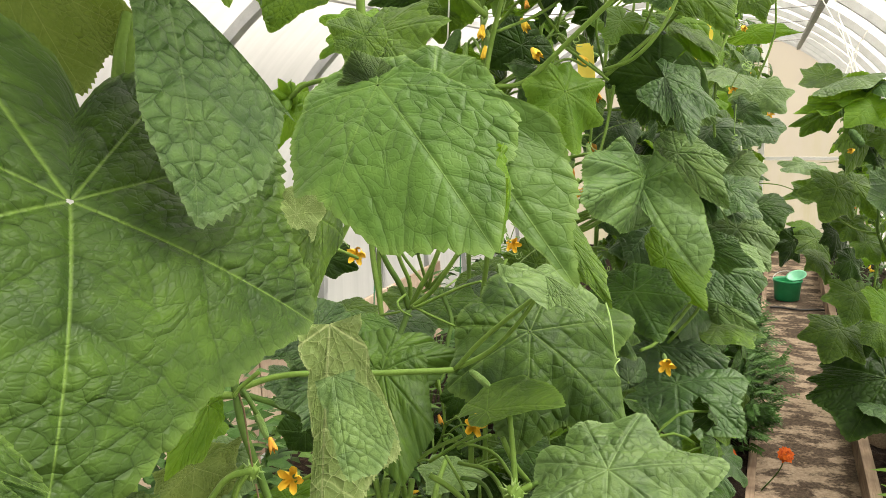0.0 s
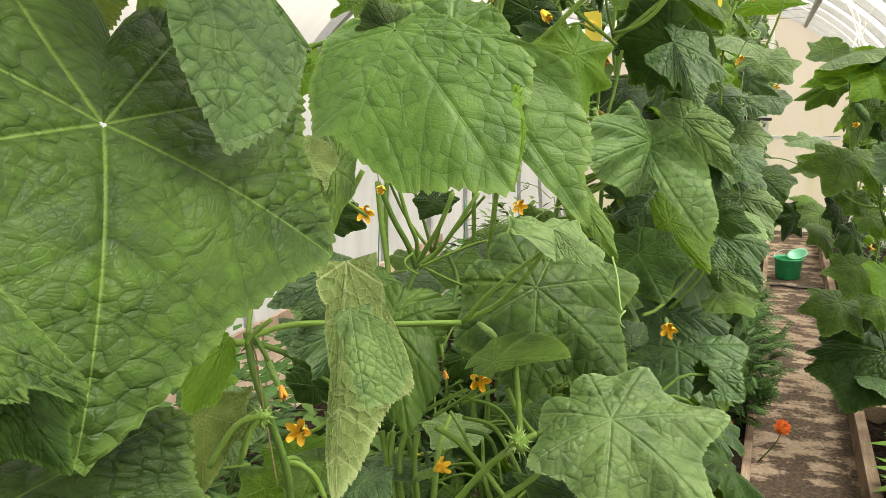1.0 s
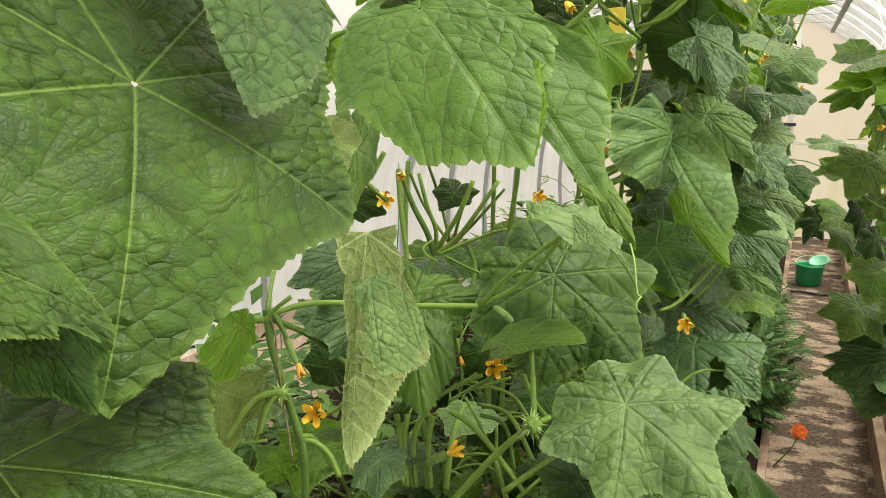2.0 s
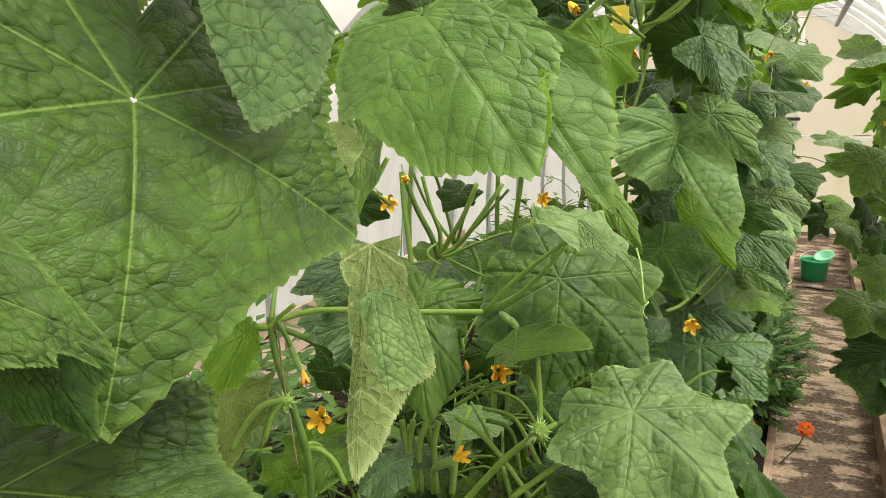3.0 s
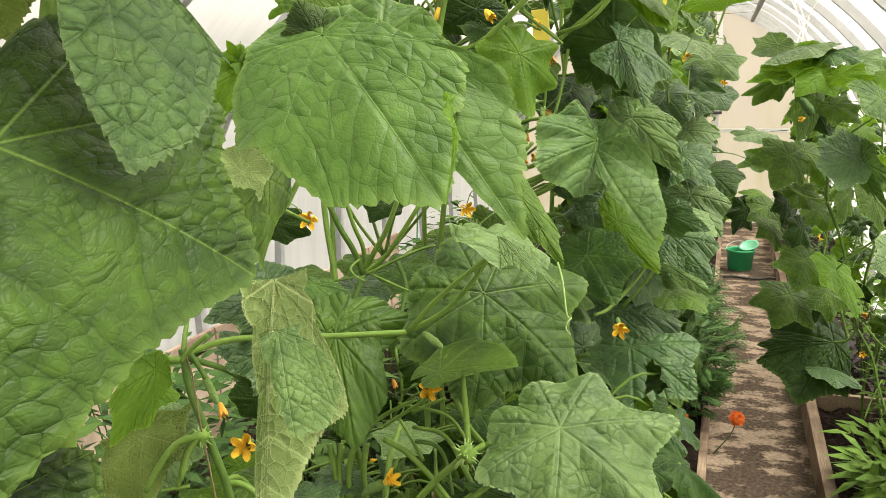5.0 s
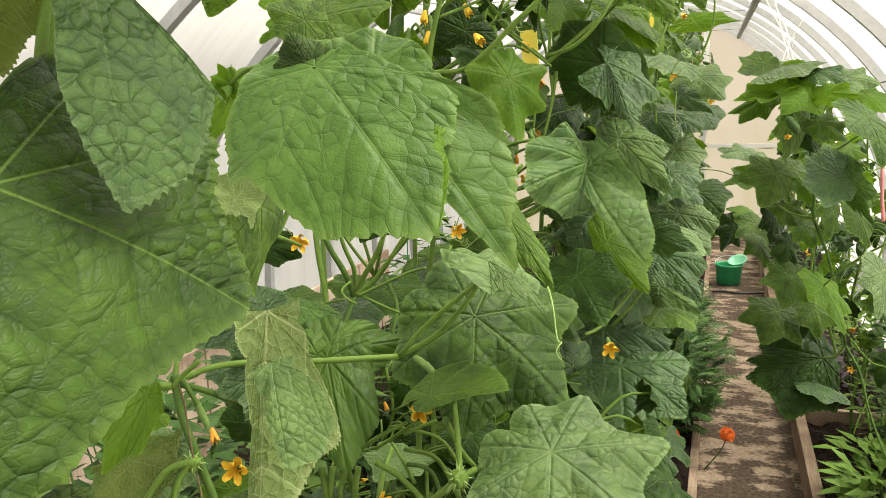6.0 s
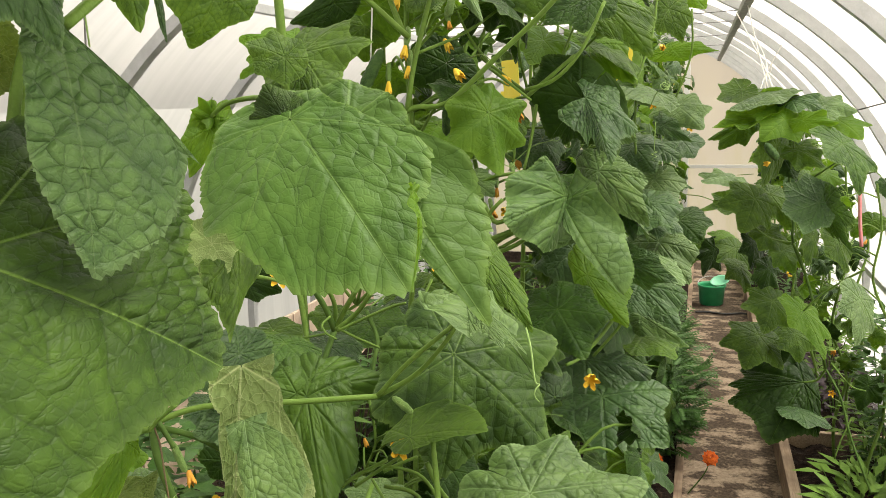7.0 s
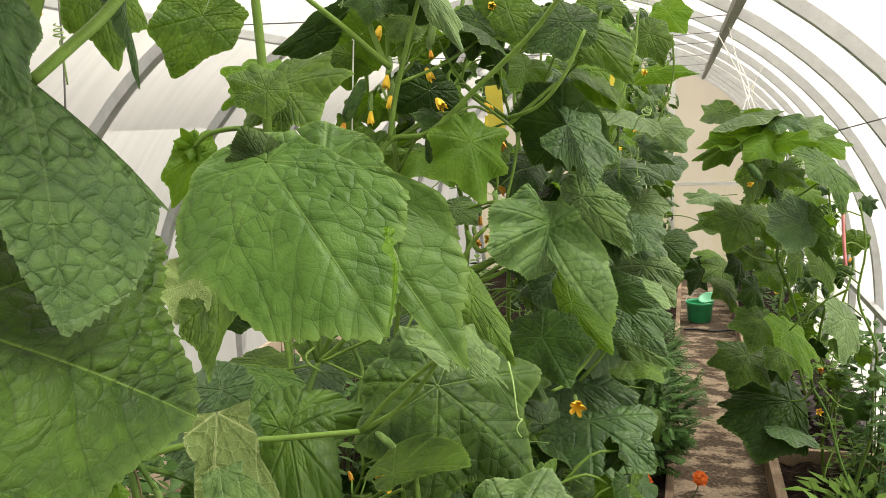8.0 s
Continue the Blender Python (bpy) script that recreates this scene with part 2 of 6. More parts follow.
BUCKET = plain_material("bucket_green_plastic", (0.02, 0.27, 0.10), (0.04, 0.36, 0.15), 20, 0.35)
MINT = plain_material("mint_green_plastic", (0.16, 0.50, 0.30), (0.22, 0.58, 0.36), 20, 0.35)
DARK = plain_material("black_rubber", (0.015, 0.015, 0.015), (0.03, 0.03, 0.03), 30, 0.6)


def wood_material(name, a, b, grain):
    m = Mat(name)
    v = m.coords("Object", grain)
    g = m.noise(6.0, 6, 0.65, v)
    wet = m.noise(2.2, 4, 0.6, m.coords())
    col = m.mix(m.ramp(wet, [(0.42, (0, 0, 0)), (0.62, (1, 1, 1))]), m.ramp(g, [(0.3, a), (0.7, b)]), rgb(a[0] * 0.55, a[1] * 0.5, a[2] * 0.5))
    m.set(Base_Color=col, Roughness=0.75, Specular_IOR_Level=0.15)
    m.bump(g, 0.5, 0.004)
    return m.mat


BOARD = wood_material("weathered_board", (0.21, 0.15, 0.10), (0.42, 0.32, 0.225), (20, 1.2, 20))
BOARD_PALE = wood_material("pale_board", (0.50, 0.38, 0.28), (0.64, 0.52, 0.41), (20, 20, 1.2))


def path_material():
    """Worn concrete walk, dry and sandy, with scuffs across it and dark patches of damp and painted shadow."""
    m = Mat("worn_concrete_path")
    v = m.coords()
    blot = m.noise(7.0, 5, 0.55, m.coords("Object", (0.8, 1.3, 1)))
    fine = m.noise(55.0, 5, 0.65, v)
    wide = m.noise(1.7, 3, 0.5, v)
    f = m.math("ADD", m.math("MULTIPLY", blot, 0.7), m.math("MULTIPLY", wide, 0.35))
    f = m.math("ADD", f, m.math("MULTIPLY", m.math("SUBTRACT", fine, 0.5), 0.14))
    dry = m.ramp(m.math("ADD", m.math("MULTIPLY", fine, 0.6), m.math("MULTIPLY", blot, 0.4)), [(0.35, (0.14, 0.102, 0.068)), (0.65, (0.34, 0.265, 0.19))])
    wet = m.ramp(fine, [(0.35, (0.036, 0.026, 0.018)), (0.65, (0.105, 0.076, 0.052))])
    damp_shade = m.ramp(f, [(0.515, (1, 1, 1)), (0.58, (0, 0, 0))])
    m.set(Base_Color=m.mix(damp_shade, dry, wet), Roughness=0.85, Specular_IOR_Level=0.12)
    m.bump(fine, 0.5, 0.006)
    return m.mat


def soil_material():
    m = Mat("dark_soil_with_mulch")
    v = m.coords()
    a, b = m.noise(38.0, 7, 0.7, v), m.noise(3.0, 3, 0.5, v)
    f = m.math("ADD", m.math("MULTIPLY", a, 0.8), m.math("MULTIPLY", b, 0.2))
    m.set(Base_Color=m.ramp(f, [(0.38, (0.006, 0.004, 0.003)), (0.56, (0.026, 0.017, 0.012)), (0.72, (0.13, 0.085, 0.055))]), Roughness=0.95, Specular_IOR_Level=0.08)
    m.bump(a, 1.0, 0.03)
    return m.mat


def sheet_material(name, tint, through=0.55, clear=0.0, stain=None):
    """Cloudy twin-wall polycarbonate: light scatters through it; fine flutes run along the arch."""
    m = Mat(name)
    v = m.coords()
    flute = m.noise(3.0, 2, 0.5, m.coords("Object", (0.25, 9.0, 0.25)))
    dirt = m.noise(2.3, 6, 0.65, m.coords("Object", (2.4, 1.6, 0.55)))
    f = m.math("ADD", m.math("MULTIPLY", flute, 0.55), m.math("MULTIPLY", dirt, 0.45))
    lo = tuple(c * 0.90 for c in tint)
    col = m.ramp(f, [(0.36, lo), (0.58, tint)])
    if stain:
        pos = m.add("SeparateXYZ", Vector=v).outputs["Z"]
        low = m.add("MapRange", Value=pos, i1=2.0, i2=0.0, i3=0.1, i4=1.0).outputs[0]
        col = m.mix(m.math("MULTIPLY", low, m.ramp(dirt, [(0.35, (0, 0, 0)), (0.65, (1, 1, 1))])), col, rgb(*stain))
    m.set(Base_Color=col, Roughness=0.35, Specular_IOR_Level=0.35)
    m.bump(flute, 0.2, 0.004)
    tl = m.add("BsdfTranslucent", Color=col)
    mixed = m.add("MixShader", i0=through, i1=m.bsdf.outputs[0], i2=tl.outputs[0]).outputs[0]
    if clear:
        mixed = m.add("MixShader", i0=clear, i1=mixed, i2=m.add("BsdfTransparent", Color=m.ramp(f, [(0.34, (0.56, 0.58, 0.60)), (0.62, (0.90, 0.91, 0.91))])).outputs[0]).outputs[0]
    m.tree.links.new(mixed, m.out.inputs[0])
    return m.mat


PATH_MAT, SOIL = path_material(), soil_material()
SHEET = sheet_material("polycarbonate_sheet", (0.97, 0.955, 0.915), 0.8, 0.50)
GABLE = sheet_material("gable_polycarbonate", (0.60, 0.535, 0.45), 0.8, 0.05, stain=(0.46, 0.42, 0.25))
GRASS = plain_material("trodden_ground", (0.15, 0.15, 0.14), (0.21, 0.21, 0.20), 1.5, 0.95, bump=0.6, dist=0.03)


# ---- mesh helpers ----
def mesh_object(name, verts, faces, material, parent=None, label="", smooth=True):
    me = bpy.data.meshes.new(name)
    me.from_pydata([tuple(map(float, v)) for v in verts], [], faces)
    me.materials.append(material)
    if smooth:
        me.polygons.foreach_set("use_smooth", [True] * len(me.polygons))
    me.update()
    ob = new(name, me)
    ob.parent = parent
    if label:
        ob["label"] = label
    return ob


def part(name, bm, material, parent, label="", smooth=True):
    """Links a bmesh as one mesh object under a thing or a part."""
    me = bpy.data.meshes.new(name)
    bm.to_mesh(me)
    bm.free()
    me.materials.append(material)
    if smooth:
        me.polygons.foreach_set("use_smooth", [True] * len(me.polygons))
    ob = new(name, me)
    ob.parent = parent
    if label:
        ob["label"] = label
    return ob


def thing(name, at, label, category, group="", kind=""):
    ob = new(name)
    ob.location = at
    ob.empty_display_size = 0.05
    return tagged(ob, label, category, group, kind)


def box_bm(size, at=(0, 0, 0), bevel=0.004, turn=None):
    bm = bmesh.new()
    m = Matrix.LocRotScale(at, turn, size)
    bmesh.ops.create_cube(bm, size=1.0, matrix=m)
    if bevel:
        bmesh.ops.bevel(bm, geom=bm.edges[:], offset=bevel, segments=2, affect="EDGES", profile=0.7)
    return bm


def spline(points, steps):
    """Catmull-Rom line through the points."""
    p = [Vector(q) for q in points]
    p = [2 * p[0] - p[1], *p, 2 * p[-1] - p[-2]]
    out = []
    for i in range(1, len(p) - 2):
        for k in range(steps):
            t = k / steps
            a, b, c, d = p[i - 1], p[i], p[i + 1], p[i + 2]
            out.append(0.5 * (2 * b + (c - a) * t + (2 * a - 5 * b + 4 * c - d) * t * t + (3 * b - a - 3 * c + d) * t ** 3))
    return [*out, p[-2]]


def tube_mesh(points, r0, r1, steps=5, sides=7, knobbly=0.0):
    """Vertices and faces of a tube along a smooth line, tapering from r0 to r1."""
    line = spline(points, steps) if steps > 1 else [Vector(q) for q in points]
    verts, faces = [], []
    up = Vector((0.31, 0.52, 0.79))
    n = len(line)
    for i, q in enumerate(line):
        d = (line[min(i + 1, n - 1)] - line[max(i - 1, 0)]).normalized()
        a = d.cross(up)
        a = a.normalized() if a.length > 1e-4 else d.orthogonal().normalized()
        b = d.cross(a)
        up = -b if i == 0 else up
        up = (a.cross(d)).normalized()
        r = r0 + (r1 - r0) * i / max(n - 1, 1)
        if knobbly:
            r *= 1 + knobbly * noise.noise(q * 70)
        for k in range(sides):
            w = 2 * math.pi * k / sides
            verts.append(q + r * (math.cos(w) * a + math.sin(w) * b))
    for i in range(n - 1):
        for k in range(sides):
            j = (k + 1) % sides
            faces.append((i * sides + k, i * sides + j, (i + 1) * sides + j, (i + 1) * sides + k))
    faces.append(tuple(range(sides))[::-1])
    faces.append(tuple((n - 1) * sides + k for k in range(sides)))
    return verts, faces


def tube(name, points, r0, r1, material, parent=None, label="", steps=5, sides=7, knobbly=0.0):
    base = parent.matrix_world.translation if parent is not None and parent.parent is None and not parent.data else Vector()
    if parent is not None:
        base = Vector(parent.location)
    v, f = tube_mesh([Vector(p) - base for p in points], r0, r1, steps, sides, knobbly)
    return mesh_object(name, v, f, material, parent, label)


# ---- cucumber leaf ----
RADIUS = [(0, 1.0), (4, 0.95), (12, 0.84), (25, 0.71), (35, 0.73), (45, 0.81), (52, 0.87), (57, 0.83), (70, 0.665), (84, 0.61), (96, 0.66), (106, 0.71), (113, 0.665), (130, 0.57), (147, 0.55), (163, 0.53), (173, 0.51), (179.5, 0.46)]
MAIN_VEINS = [0, 53, -53, 107, -107, 150, -150]


def leaf_flat(rings, segs, rng, lobed=1.0):
    """Flat leaf of length 1 about its stalk joint: points, bearings, rim, relief, faces."""
    th = np.radians(np.linspace(-179.5, 179.5, segs + 1))
    for a in MAIN_VEINS:
        th[np.argmin(np.abs(th - radians(a)))] = radians(a)
    deg = np.abs(np.degrees(th))
    rad = np.interp(deg, [a for a, _ in RADIUS], [b for _, b in RADIUS])
    rad = 0.72 + (rad - 0.72) * lobed if lobed != 1.0 else rad
    rad = rad * (1 + 0.035 * np.sin(th * 2.0 + rng.uniform(0, 6)) + 0.02 * np.sin(th * 5 + rng.uniform(0, 6)))
    teeth = ((th * 17.5 + 0.25 * np.sin(th * 9)) % 1.0)
    teeth = np.where(teeth < 0.65, teeth / 0.65, (1 - teeth) / 0.35)
    rad = rad * (1 + 0.030 * (teeth - 0.5) + 0.008 * np.array([rng.uniform(-1, 1) for _ in th]))
    fr = (np.arange(rings + 1) / rings) ** 0.85
    fr[0] = 0.012
    P = np.stack([np.outer(fr, rad * np.sin(th)), np.outer(fr, rad * np.cos(th))], -1).reshape(-1, 2)
    rim = np.repeat(np.clip((fr - 0.93) / 0.07, 0, 1), segs + 1)
    best = np.full(len(P), 9.0)
    s_of, n_of = np.zeros(len(P)), np.zeros(len(P))
    for a in MAIN_VEINS:
        d = np.array([math.sin(radians(a)), math.cos(radians(a))])
        s, n = P @ d, P @ np.array([d[1], -d[0]])
        dist = np.where(s > 0, np.abs(n), 9.0)
        m = dist < best
        best[m], s_of[m], n_of[m] = dist[m], s[m], np.abs(n[m])
    main = np.exp(-(best / (0.006 + 0.006 * (1 - np.clip(s_of, 0, 1)))) ** 2)
    q = (s_of - n_of * (0.80 + 0.7 * n_of) + 0.012 * np.sin(n_of * 25 + s_of * 9)) / 0.19
    e = np.abs(q - np.round(q))
    blister = np.sqrt(np.clip(e * 2, 0, 1)) * np.clip(best / 0.035, 0, 1) * np.clip(np.hypot(*P.T) / 0.25, 0, 1)
    relief = 0.010 * blister - 0.006 * main
    faces = []
    w = segs + 1
    for i in range(rings):
        for k in range(segs):
            faces.append((i * w + k, i * w + k + 1, (i + 1) * w + k + 1, (i + 1) * w + k))
    return P, th, rim, relief, faces


def rolled(p, point, direction, angle, radius=0.07, span=None):
    """Bends the part of the leaf left of a line through point by an angle (down when positive), within a span of bearings."""
    a = radians(direction)
    d = np.array([math.sin(a), math.cos(a), 0.0])
    n = np.array([-d[1], d[0], 0.0])
    o = np.array([point[0], point[1], 0.0])
    rel = p - o
    s = rel @ n
    if span:
        bearing = np.degrees(np.arctan2(p[:, 0], p[:, 1]))
        s = np.where(s > 0, s * np.clip((bearing - span[0]) / 6, 0, 1) * np.clip((span[1] - bearing) / 6, 0, 1), s)
    along, h = rel @ d, p[:, 2]
    full = radians(abs(angle))
    sg = math.copysign(1, angle)
    phi = np.clip(s / radius, 0, full)
    rest = np.clip(s - full * radius, 0, None)
    s2 = np.where(s > 0, (radius + sg * h) * np.sin(phi) + rest * np.cos(phi), s)
    h2 = np.where(s > 0, sg * ((radius + sg * h) * np.cos(phi) - radius) - sg * rest * np.sin(phi), h)
    out = o + np.outer(along, d) + np.outer(s2, n)
    out[:, 2] = h2
    return out


def leaf_form(rings, segs, seed, arch=0.6, back=0.3, left=0.4, right=0.4, wavy=0.05, cup=0.03, folds=(), lobed=0.75, relief_gain=1.0, fan_r=(), fan_l=(), heel=1.0, grow=(), outline=(), straight=False):
    """The leaf in space: arch and back bend along the midrib, left and right bend the halves (radians per length)."""
    rng = random.Random(seed)
    P, th, rim, relief, faces = leaf_flat(rings, segs, rng, lobed)
    r = np.hypot(P[:, 0], P[:, 1])
    ang = np.arctan2(P[:, 0], P[:, 1])
    deg = np.degrees(ang)
    for sign, fan in ((1, fan_r), (-1, fan_l)):
        if fan:
            near = np.interp(sign * deg, [0, *[a for a, _ in fan], 180], [0, *[b for _, b in fan], max(180, fan[-1][1] + 1)])
            deg = np.where(sign * deg > 0, sign * near, deg)
    ang = np.radians(deg)
    z = relief * relief_gain * (0.4 if outline else 1.0)
    z = z + cup * r * np.cos(ang * 6.8) * np.clip(r / 0.4, 0, 1)
    z = z + wavy * r ** 2 * (np.sin(ang * 3 + rng.uniform(0, 6)) + 0.7 * np.sin(ang * 7 + rng.uniform(0, 6)) + 0.45 * np.sin(ang * 13 + rng.uniform(0, 6)) * r)
    for mid, width, gain in grow:
        r = r * (1 + (gain - 1) * np.exp(-((deg - mid) / width) ** 2))
    if outline:
        plain = np.interp(np.abs(np.degrees(th)), [a for a, _ in RADIUS], [b for _, b in RADIUS])
        wish = np.interp(deg[-len(th):], [a for a, _ in outline], [b for _, b in outline])
        r = r * np.tile(wish / np.where(plain > 0, plain, 1), rings + 1)
    X, Y = r * np.sin(np.radians(deg)), r * np.cos(np.radians(deg))
    Y = np.where(Y < 0, Y * heel, Y)
    P = np.stack([X, Y], 1) if outline or straight else P
    p = np.stack([X, Y, z], 1)
    for f in folds:
        p = rolled(p, *f)
    x, y, z = p.T
    k = np.where(x > 0, right, left)
    k = np.where(np.abs(k) < 1e-3, 1e-3, k)
    x, z = np.sin(k * x) * (1 / k + z), np.cos(k * x) * (1 / k + z) - 1 / k
    k = np.where(y > 0, arch, back)
    k = np.where(np.abs(k) < 1e-3, 1e-3, k)
    y, z = np.sin(k * y) * (1 / k + z), np.cos(k * y) * (1 / k + z) - 1 / k
    return np.stack([x, y, z], 1), np.concatenate([np.stack([X, Y], 1), P], 1), rim, faces, th


def leaf_data(name, p, P, rim, faces, material, length=0.10):
    me = bpy.data.meshes.new(name)
    me.from_pydata(p.tolist(), [], faces)
    me.materials.append(material)
    me.polygons.foreach_set("use_smooth", [True] * len(me.polygons))
    for key, val in (("rim", rim), ("length", np.full(len(p), length))):
        me.attributes.new(key, "FLOAT", "POINT").data.foreach_set("value", val.astype(np.float32))
    uv = me.uv_layers.new(name="UVMap")
    idx = np.empty(len(me.loops), dtype=np.int32)
    me.loops.foreach_get("vertex_index", idx)
    uv.data.foreach_set("uv", (P[idx, :2] * 0.5 + 0.5).astype(np.float32).ravel())
    flat = np.concatenate([P[:, 2:], np.zeros((len(P), 1))], 1)
    me.attributes.new("flat", "FLOAT_VECTOR", "POINT").data.foreach_set("vector", flat.astype(np.float32).ravel())
    me.update()
    return me


LEAF_COUNT = [0]


def leaf(plant, base, tip, side, lobe=53, material=None, label="", rings=22, segs=152, **bends):
    """One leaf of a plant, from its stalk joint to its tip; side is where the lobe at that angle ends (right half positive)."""
    LEAF_COUNT[0] += 1
    p, P, rim, faces, th = leaf_form(rings, segs, 100 + LEAF_COUNT[0], **bends)
    last = rings * (segs + 1)
    t = p[last + int(np.argmin(np.abs(th)))]
    s = p[last + int(np.argmin(np.abs(th - radians(lobe))))]
    B, T, S = (np.array(q, float) for q in (base, tip, side))
    l, L = np.linalg.norm(t), np.linalg.norm(T - B)
    e1, E1 = t / l, (T - B) / L
    w, W = s - (s @ e1) * e1, (S - B) - ((S - B) @ E1) * E1
    e2, E2 = w / np.linalg.norm(w), W / np.linalg.norm(W)
    wide = np.clip(np.linalg.norm(W) / (L / l * np.linalg.norm(w)), 0.3, 1.8)
    e3, E3 = np.cross(e1, e2), np.cross(E1, E2)
    skew = ((S - B) @ E1 - L / l * (s @ e1)) / (L / l * (s @ e2))
    along = p @ e1 + np.clip(skew, -0.9, 0.9) * np.clip(p @ e2, 0, None)
    q = L / l * (np.outer(along, E1) + wide * np.outer(p @ e2, E2) + np.outer(p @ e3, E3))
    me = leaf_data("leaf", q + B - np.array(plant.location), P, rim, faces, material or LEAF, L / l)
    ob = new("leaf", me)
    ob.parent = plant
    if label:
        ob["label"] = label
    return ob

def leaf_at(plant, base, toward, up, size, material, label="", rings=46, segs=236, **bends):
    """One leaf from its stalk joint, the point its midrib starts toward, its upward side and its length."""
    LEAF_COUNT[0] += 1
    p, P, rim, faces, th = leaf_form(rings, segs, 100 + LEAF_COUNT[0], **bends)
    ay = (Vector(toward) - Vector(base)).normalized()
    ax = ay.cross(Vector(up)).normalized()
    az = ax.cross(ay)
    q = size * (np.outer(p[:, 0], ax) + np.outer(p[:, 1], ay) + np.outer(p[:, 2], az))
    me = leaf_data("leaf", q + np.array(base) - np.array(plant.location), P, rim, faces, material, size)
    ob = new("leaf", me)
    ob.parent = plant
    if label:
        ob["label"] = label
    return ob


# ---- the greenhouse ----
CENTRE, GABLE_Y, BACK_Y, BAY, RIB_0 = -0.73, 9.0, -2.76, 0.71, 2.35
BEND, SPRING = 1.587, 0.684
PROFILE = [(1.55, 0.0), (1.575, 0.34)] + [(BEND * math.cos(radians(a)), SPRING + BEND * math.sin(radians(a))) for a in range(0, 91, 15)]
ARCH = [*spline([(CENTRE + u, 0, z) for u, z in PROFILE], 4)]
ARCH = ARCH + [Vector((2 * CENTRE - p.x, 0, p.z)) for p in ARCH[-2::-1]]

ground = mesh_object("ground", [(-900, -900, -0.05), (900, -900, -0.05), (900, 900, -0.05), (-900, 900, -0.05)], [(0, 1, 2, 3)], GRASS)
tagged(ground, "pale trodden ground outside the greenhouse", "ground", kind="structure")


def sheet_grid(name, x0, x1, y0, y1, z, nx, ny, rough, material, thick=0.0):
    vs, fs = [], []
    for j in range(ny + 1):
        for i in range(nx + 1):
            x, y = x0 + (x1 - x0) * i / nx, y0 + (y1 - y0) * j / ny
            edge = i in (0, nx) or j in (0, ny)
            vs.append((x, y, z + (0 if edge else rough * noise.fractal(Vector((x * 9, y * 9, 3.1)), 1.0, 2.0, 4))))
    w = nx + 1
    for j in range(ny):
        for i in range(nx):
            fs.append((j * w + i, j * w + i + 1, (j + 1) * w + i + 1, (j + 1) * w + i))
    return mesh_object(name, vs, fs, material)


pavement = sheet_grid("pavement", -0.16, 0.30, BACK_Y + 0.05, 8.99, 0.0, 12, 250, 0.006, PATH_MAT)
tagged(pavement, "worn concrete path with dark patches of damp and painted shade between beds", "path", kind="structure")
soil_l = sheet_grid("ground_bed", -1.05, -0.15, BACK_Y + 0.05, 8.9, 0.05, 30, 300, 0.03, SOIL)
tagged(soil_l, "dark garden soil in the raised bed", "soil", kind="structure")
soil_r = sheet_grid("ground_bed", 0.33, 0.84, BACK_Y + 0.05, 8.9, 0.06, 36, 300, 0.03, SOIL)
tagged(soil_r, "dark soil with dry mulch in the bed", "soil", kind="structure")
soil_f = sheet_grid("ground_bed", -2.28, -1.05, BACK_Y + 0.05, 8.9, 0.02, 30, 200, 0.03, SOIL)
tagged(soil_f, "dark soil of the far bed along the sheet wall", "soil", kind="structure")


def board(size, at, label, material=BOARD):
    ob = part("bed_board", box_bm(size, (0, 0, 0), 0.006), material, None, smooth=False)
    ob.location = at
    return tagged(ob, label, "board", "boards edging the beds")


for y0, y1 in ((-2.7, 1.3), (1.31, 5.3), (5.31, 8.9)):
    board((0.045, y1 - y0, 0.17), (0.3125, (y0 + y1) / 2, 0.045), "weathered brown wooden board edging the bed")
for y0, y1 in ((-2.7, 0.6), (0.61, 4.0), (4.01, 8.9)):
    board((0.035, y1 - y0, 0.12), (-0.1375, (y0 + y1) / 2, 0.0), "weathered wooden board edging the planted bed")
board((0.46, 0.03, 0.13), (0.567, 4.05, 0.06), "thin wooden board dividing the soil bed")
board((0.03, 11.5, 0.2), (-1.06, 3.1, 0.05), "pale wooden board edging the far bed", BOARD)


def strip_mesh(profile, y0, y1, inset):
    """An arched band between y0 and y1, as a closed tube of square section."""
    vs, fs = [], []
    n = len(profile)
    for i, p in enumerate(profile):
        d = (profile[min(i + 1, n - 1)] - profile[max(i - 1, 0)]).normalized()
        inner = Vector((-d.z, 0, d.x))
        if inner.dot(Vector((CENTRE, 0, 0.8)) - p) < 0:
            inner = -inner
        q = p + inner * inset
        vs += [(p.x, y0, p.z), (p.x, y1, p.z), (q.x, y1, q.z), (q.x, y0, q.z)]
    for i in range(n - 1):
        for k in range(4):
            a, b = 4 * i + k, 4 * i + (k + 1) % 4
            fs.append((a, b, b + 4, a + 4))
    fs += [(0, 1, 2, 3), (4 * n - 4, 4 * n - 1, 4 * n - 2, 4 * n - 3)]
    return vs, fs


shell = thing("greenhouse", (0, 0, 0), "arched greenhouse of cloudy white sheets on grey steel ribs", "greenhouse", kind="structure")
k = -7
while RIB_0 + BAY * k < GABLE_Y:
    y = RIB_0 + BAY * k
    v, f = strip_mesh(ARCH, y - 0.02, y + 0.02, 0.035)
    mesh_object("rib", v, f, STEEL, shell, "galvanised steel arch rib", smooth=False)
    k += 1
edges = [BACK_Y] + [RIB_0 + BAY * (2 * j - 6) for j in range(0, 8)] + [GABLE_Y]
for y0, y1 in zip(edges, edges[1:]):
    n = len(ARCH)
    vs = [(p.x, y, p.z) for y in (y0 + 0.001, y1 - 0.001) for p in ARCH]
    sheet = mesh_object("sheet", vs, [(i, i + 1, n + i + 1, n + i) for i in range(n - 1)], SHEET, shell)
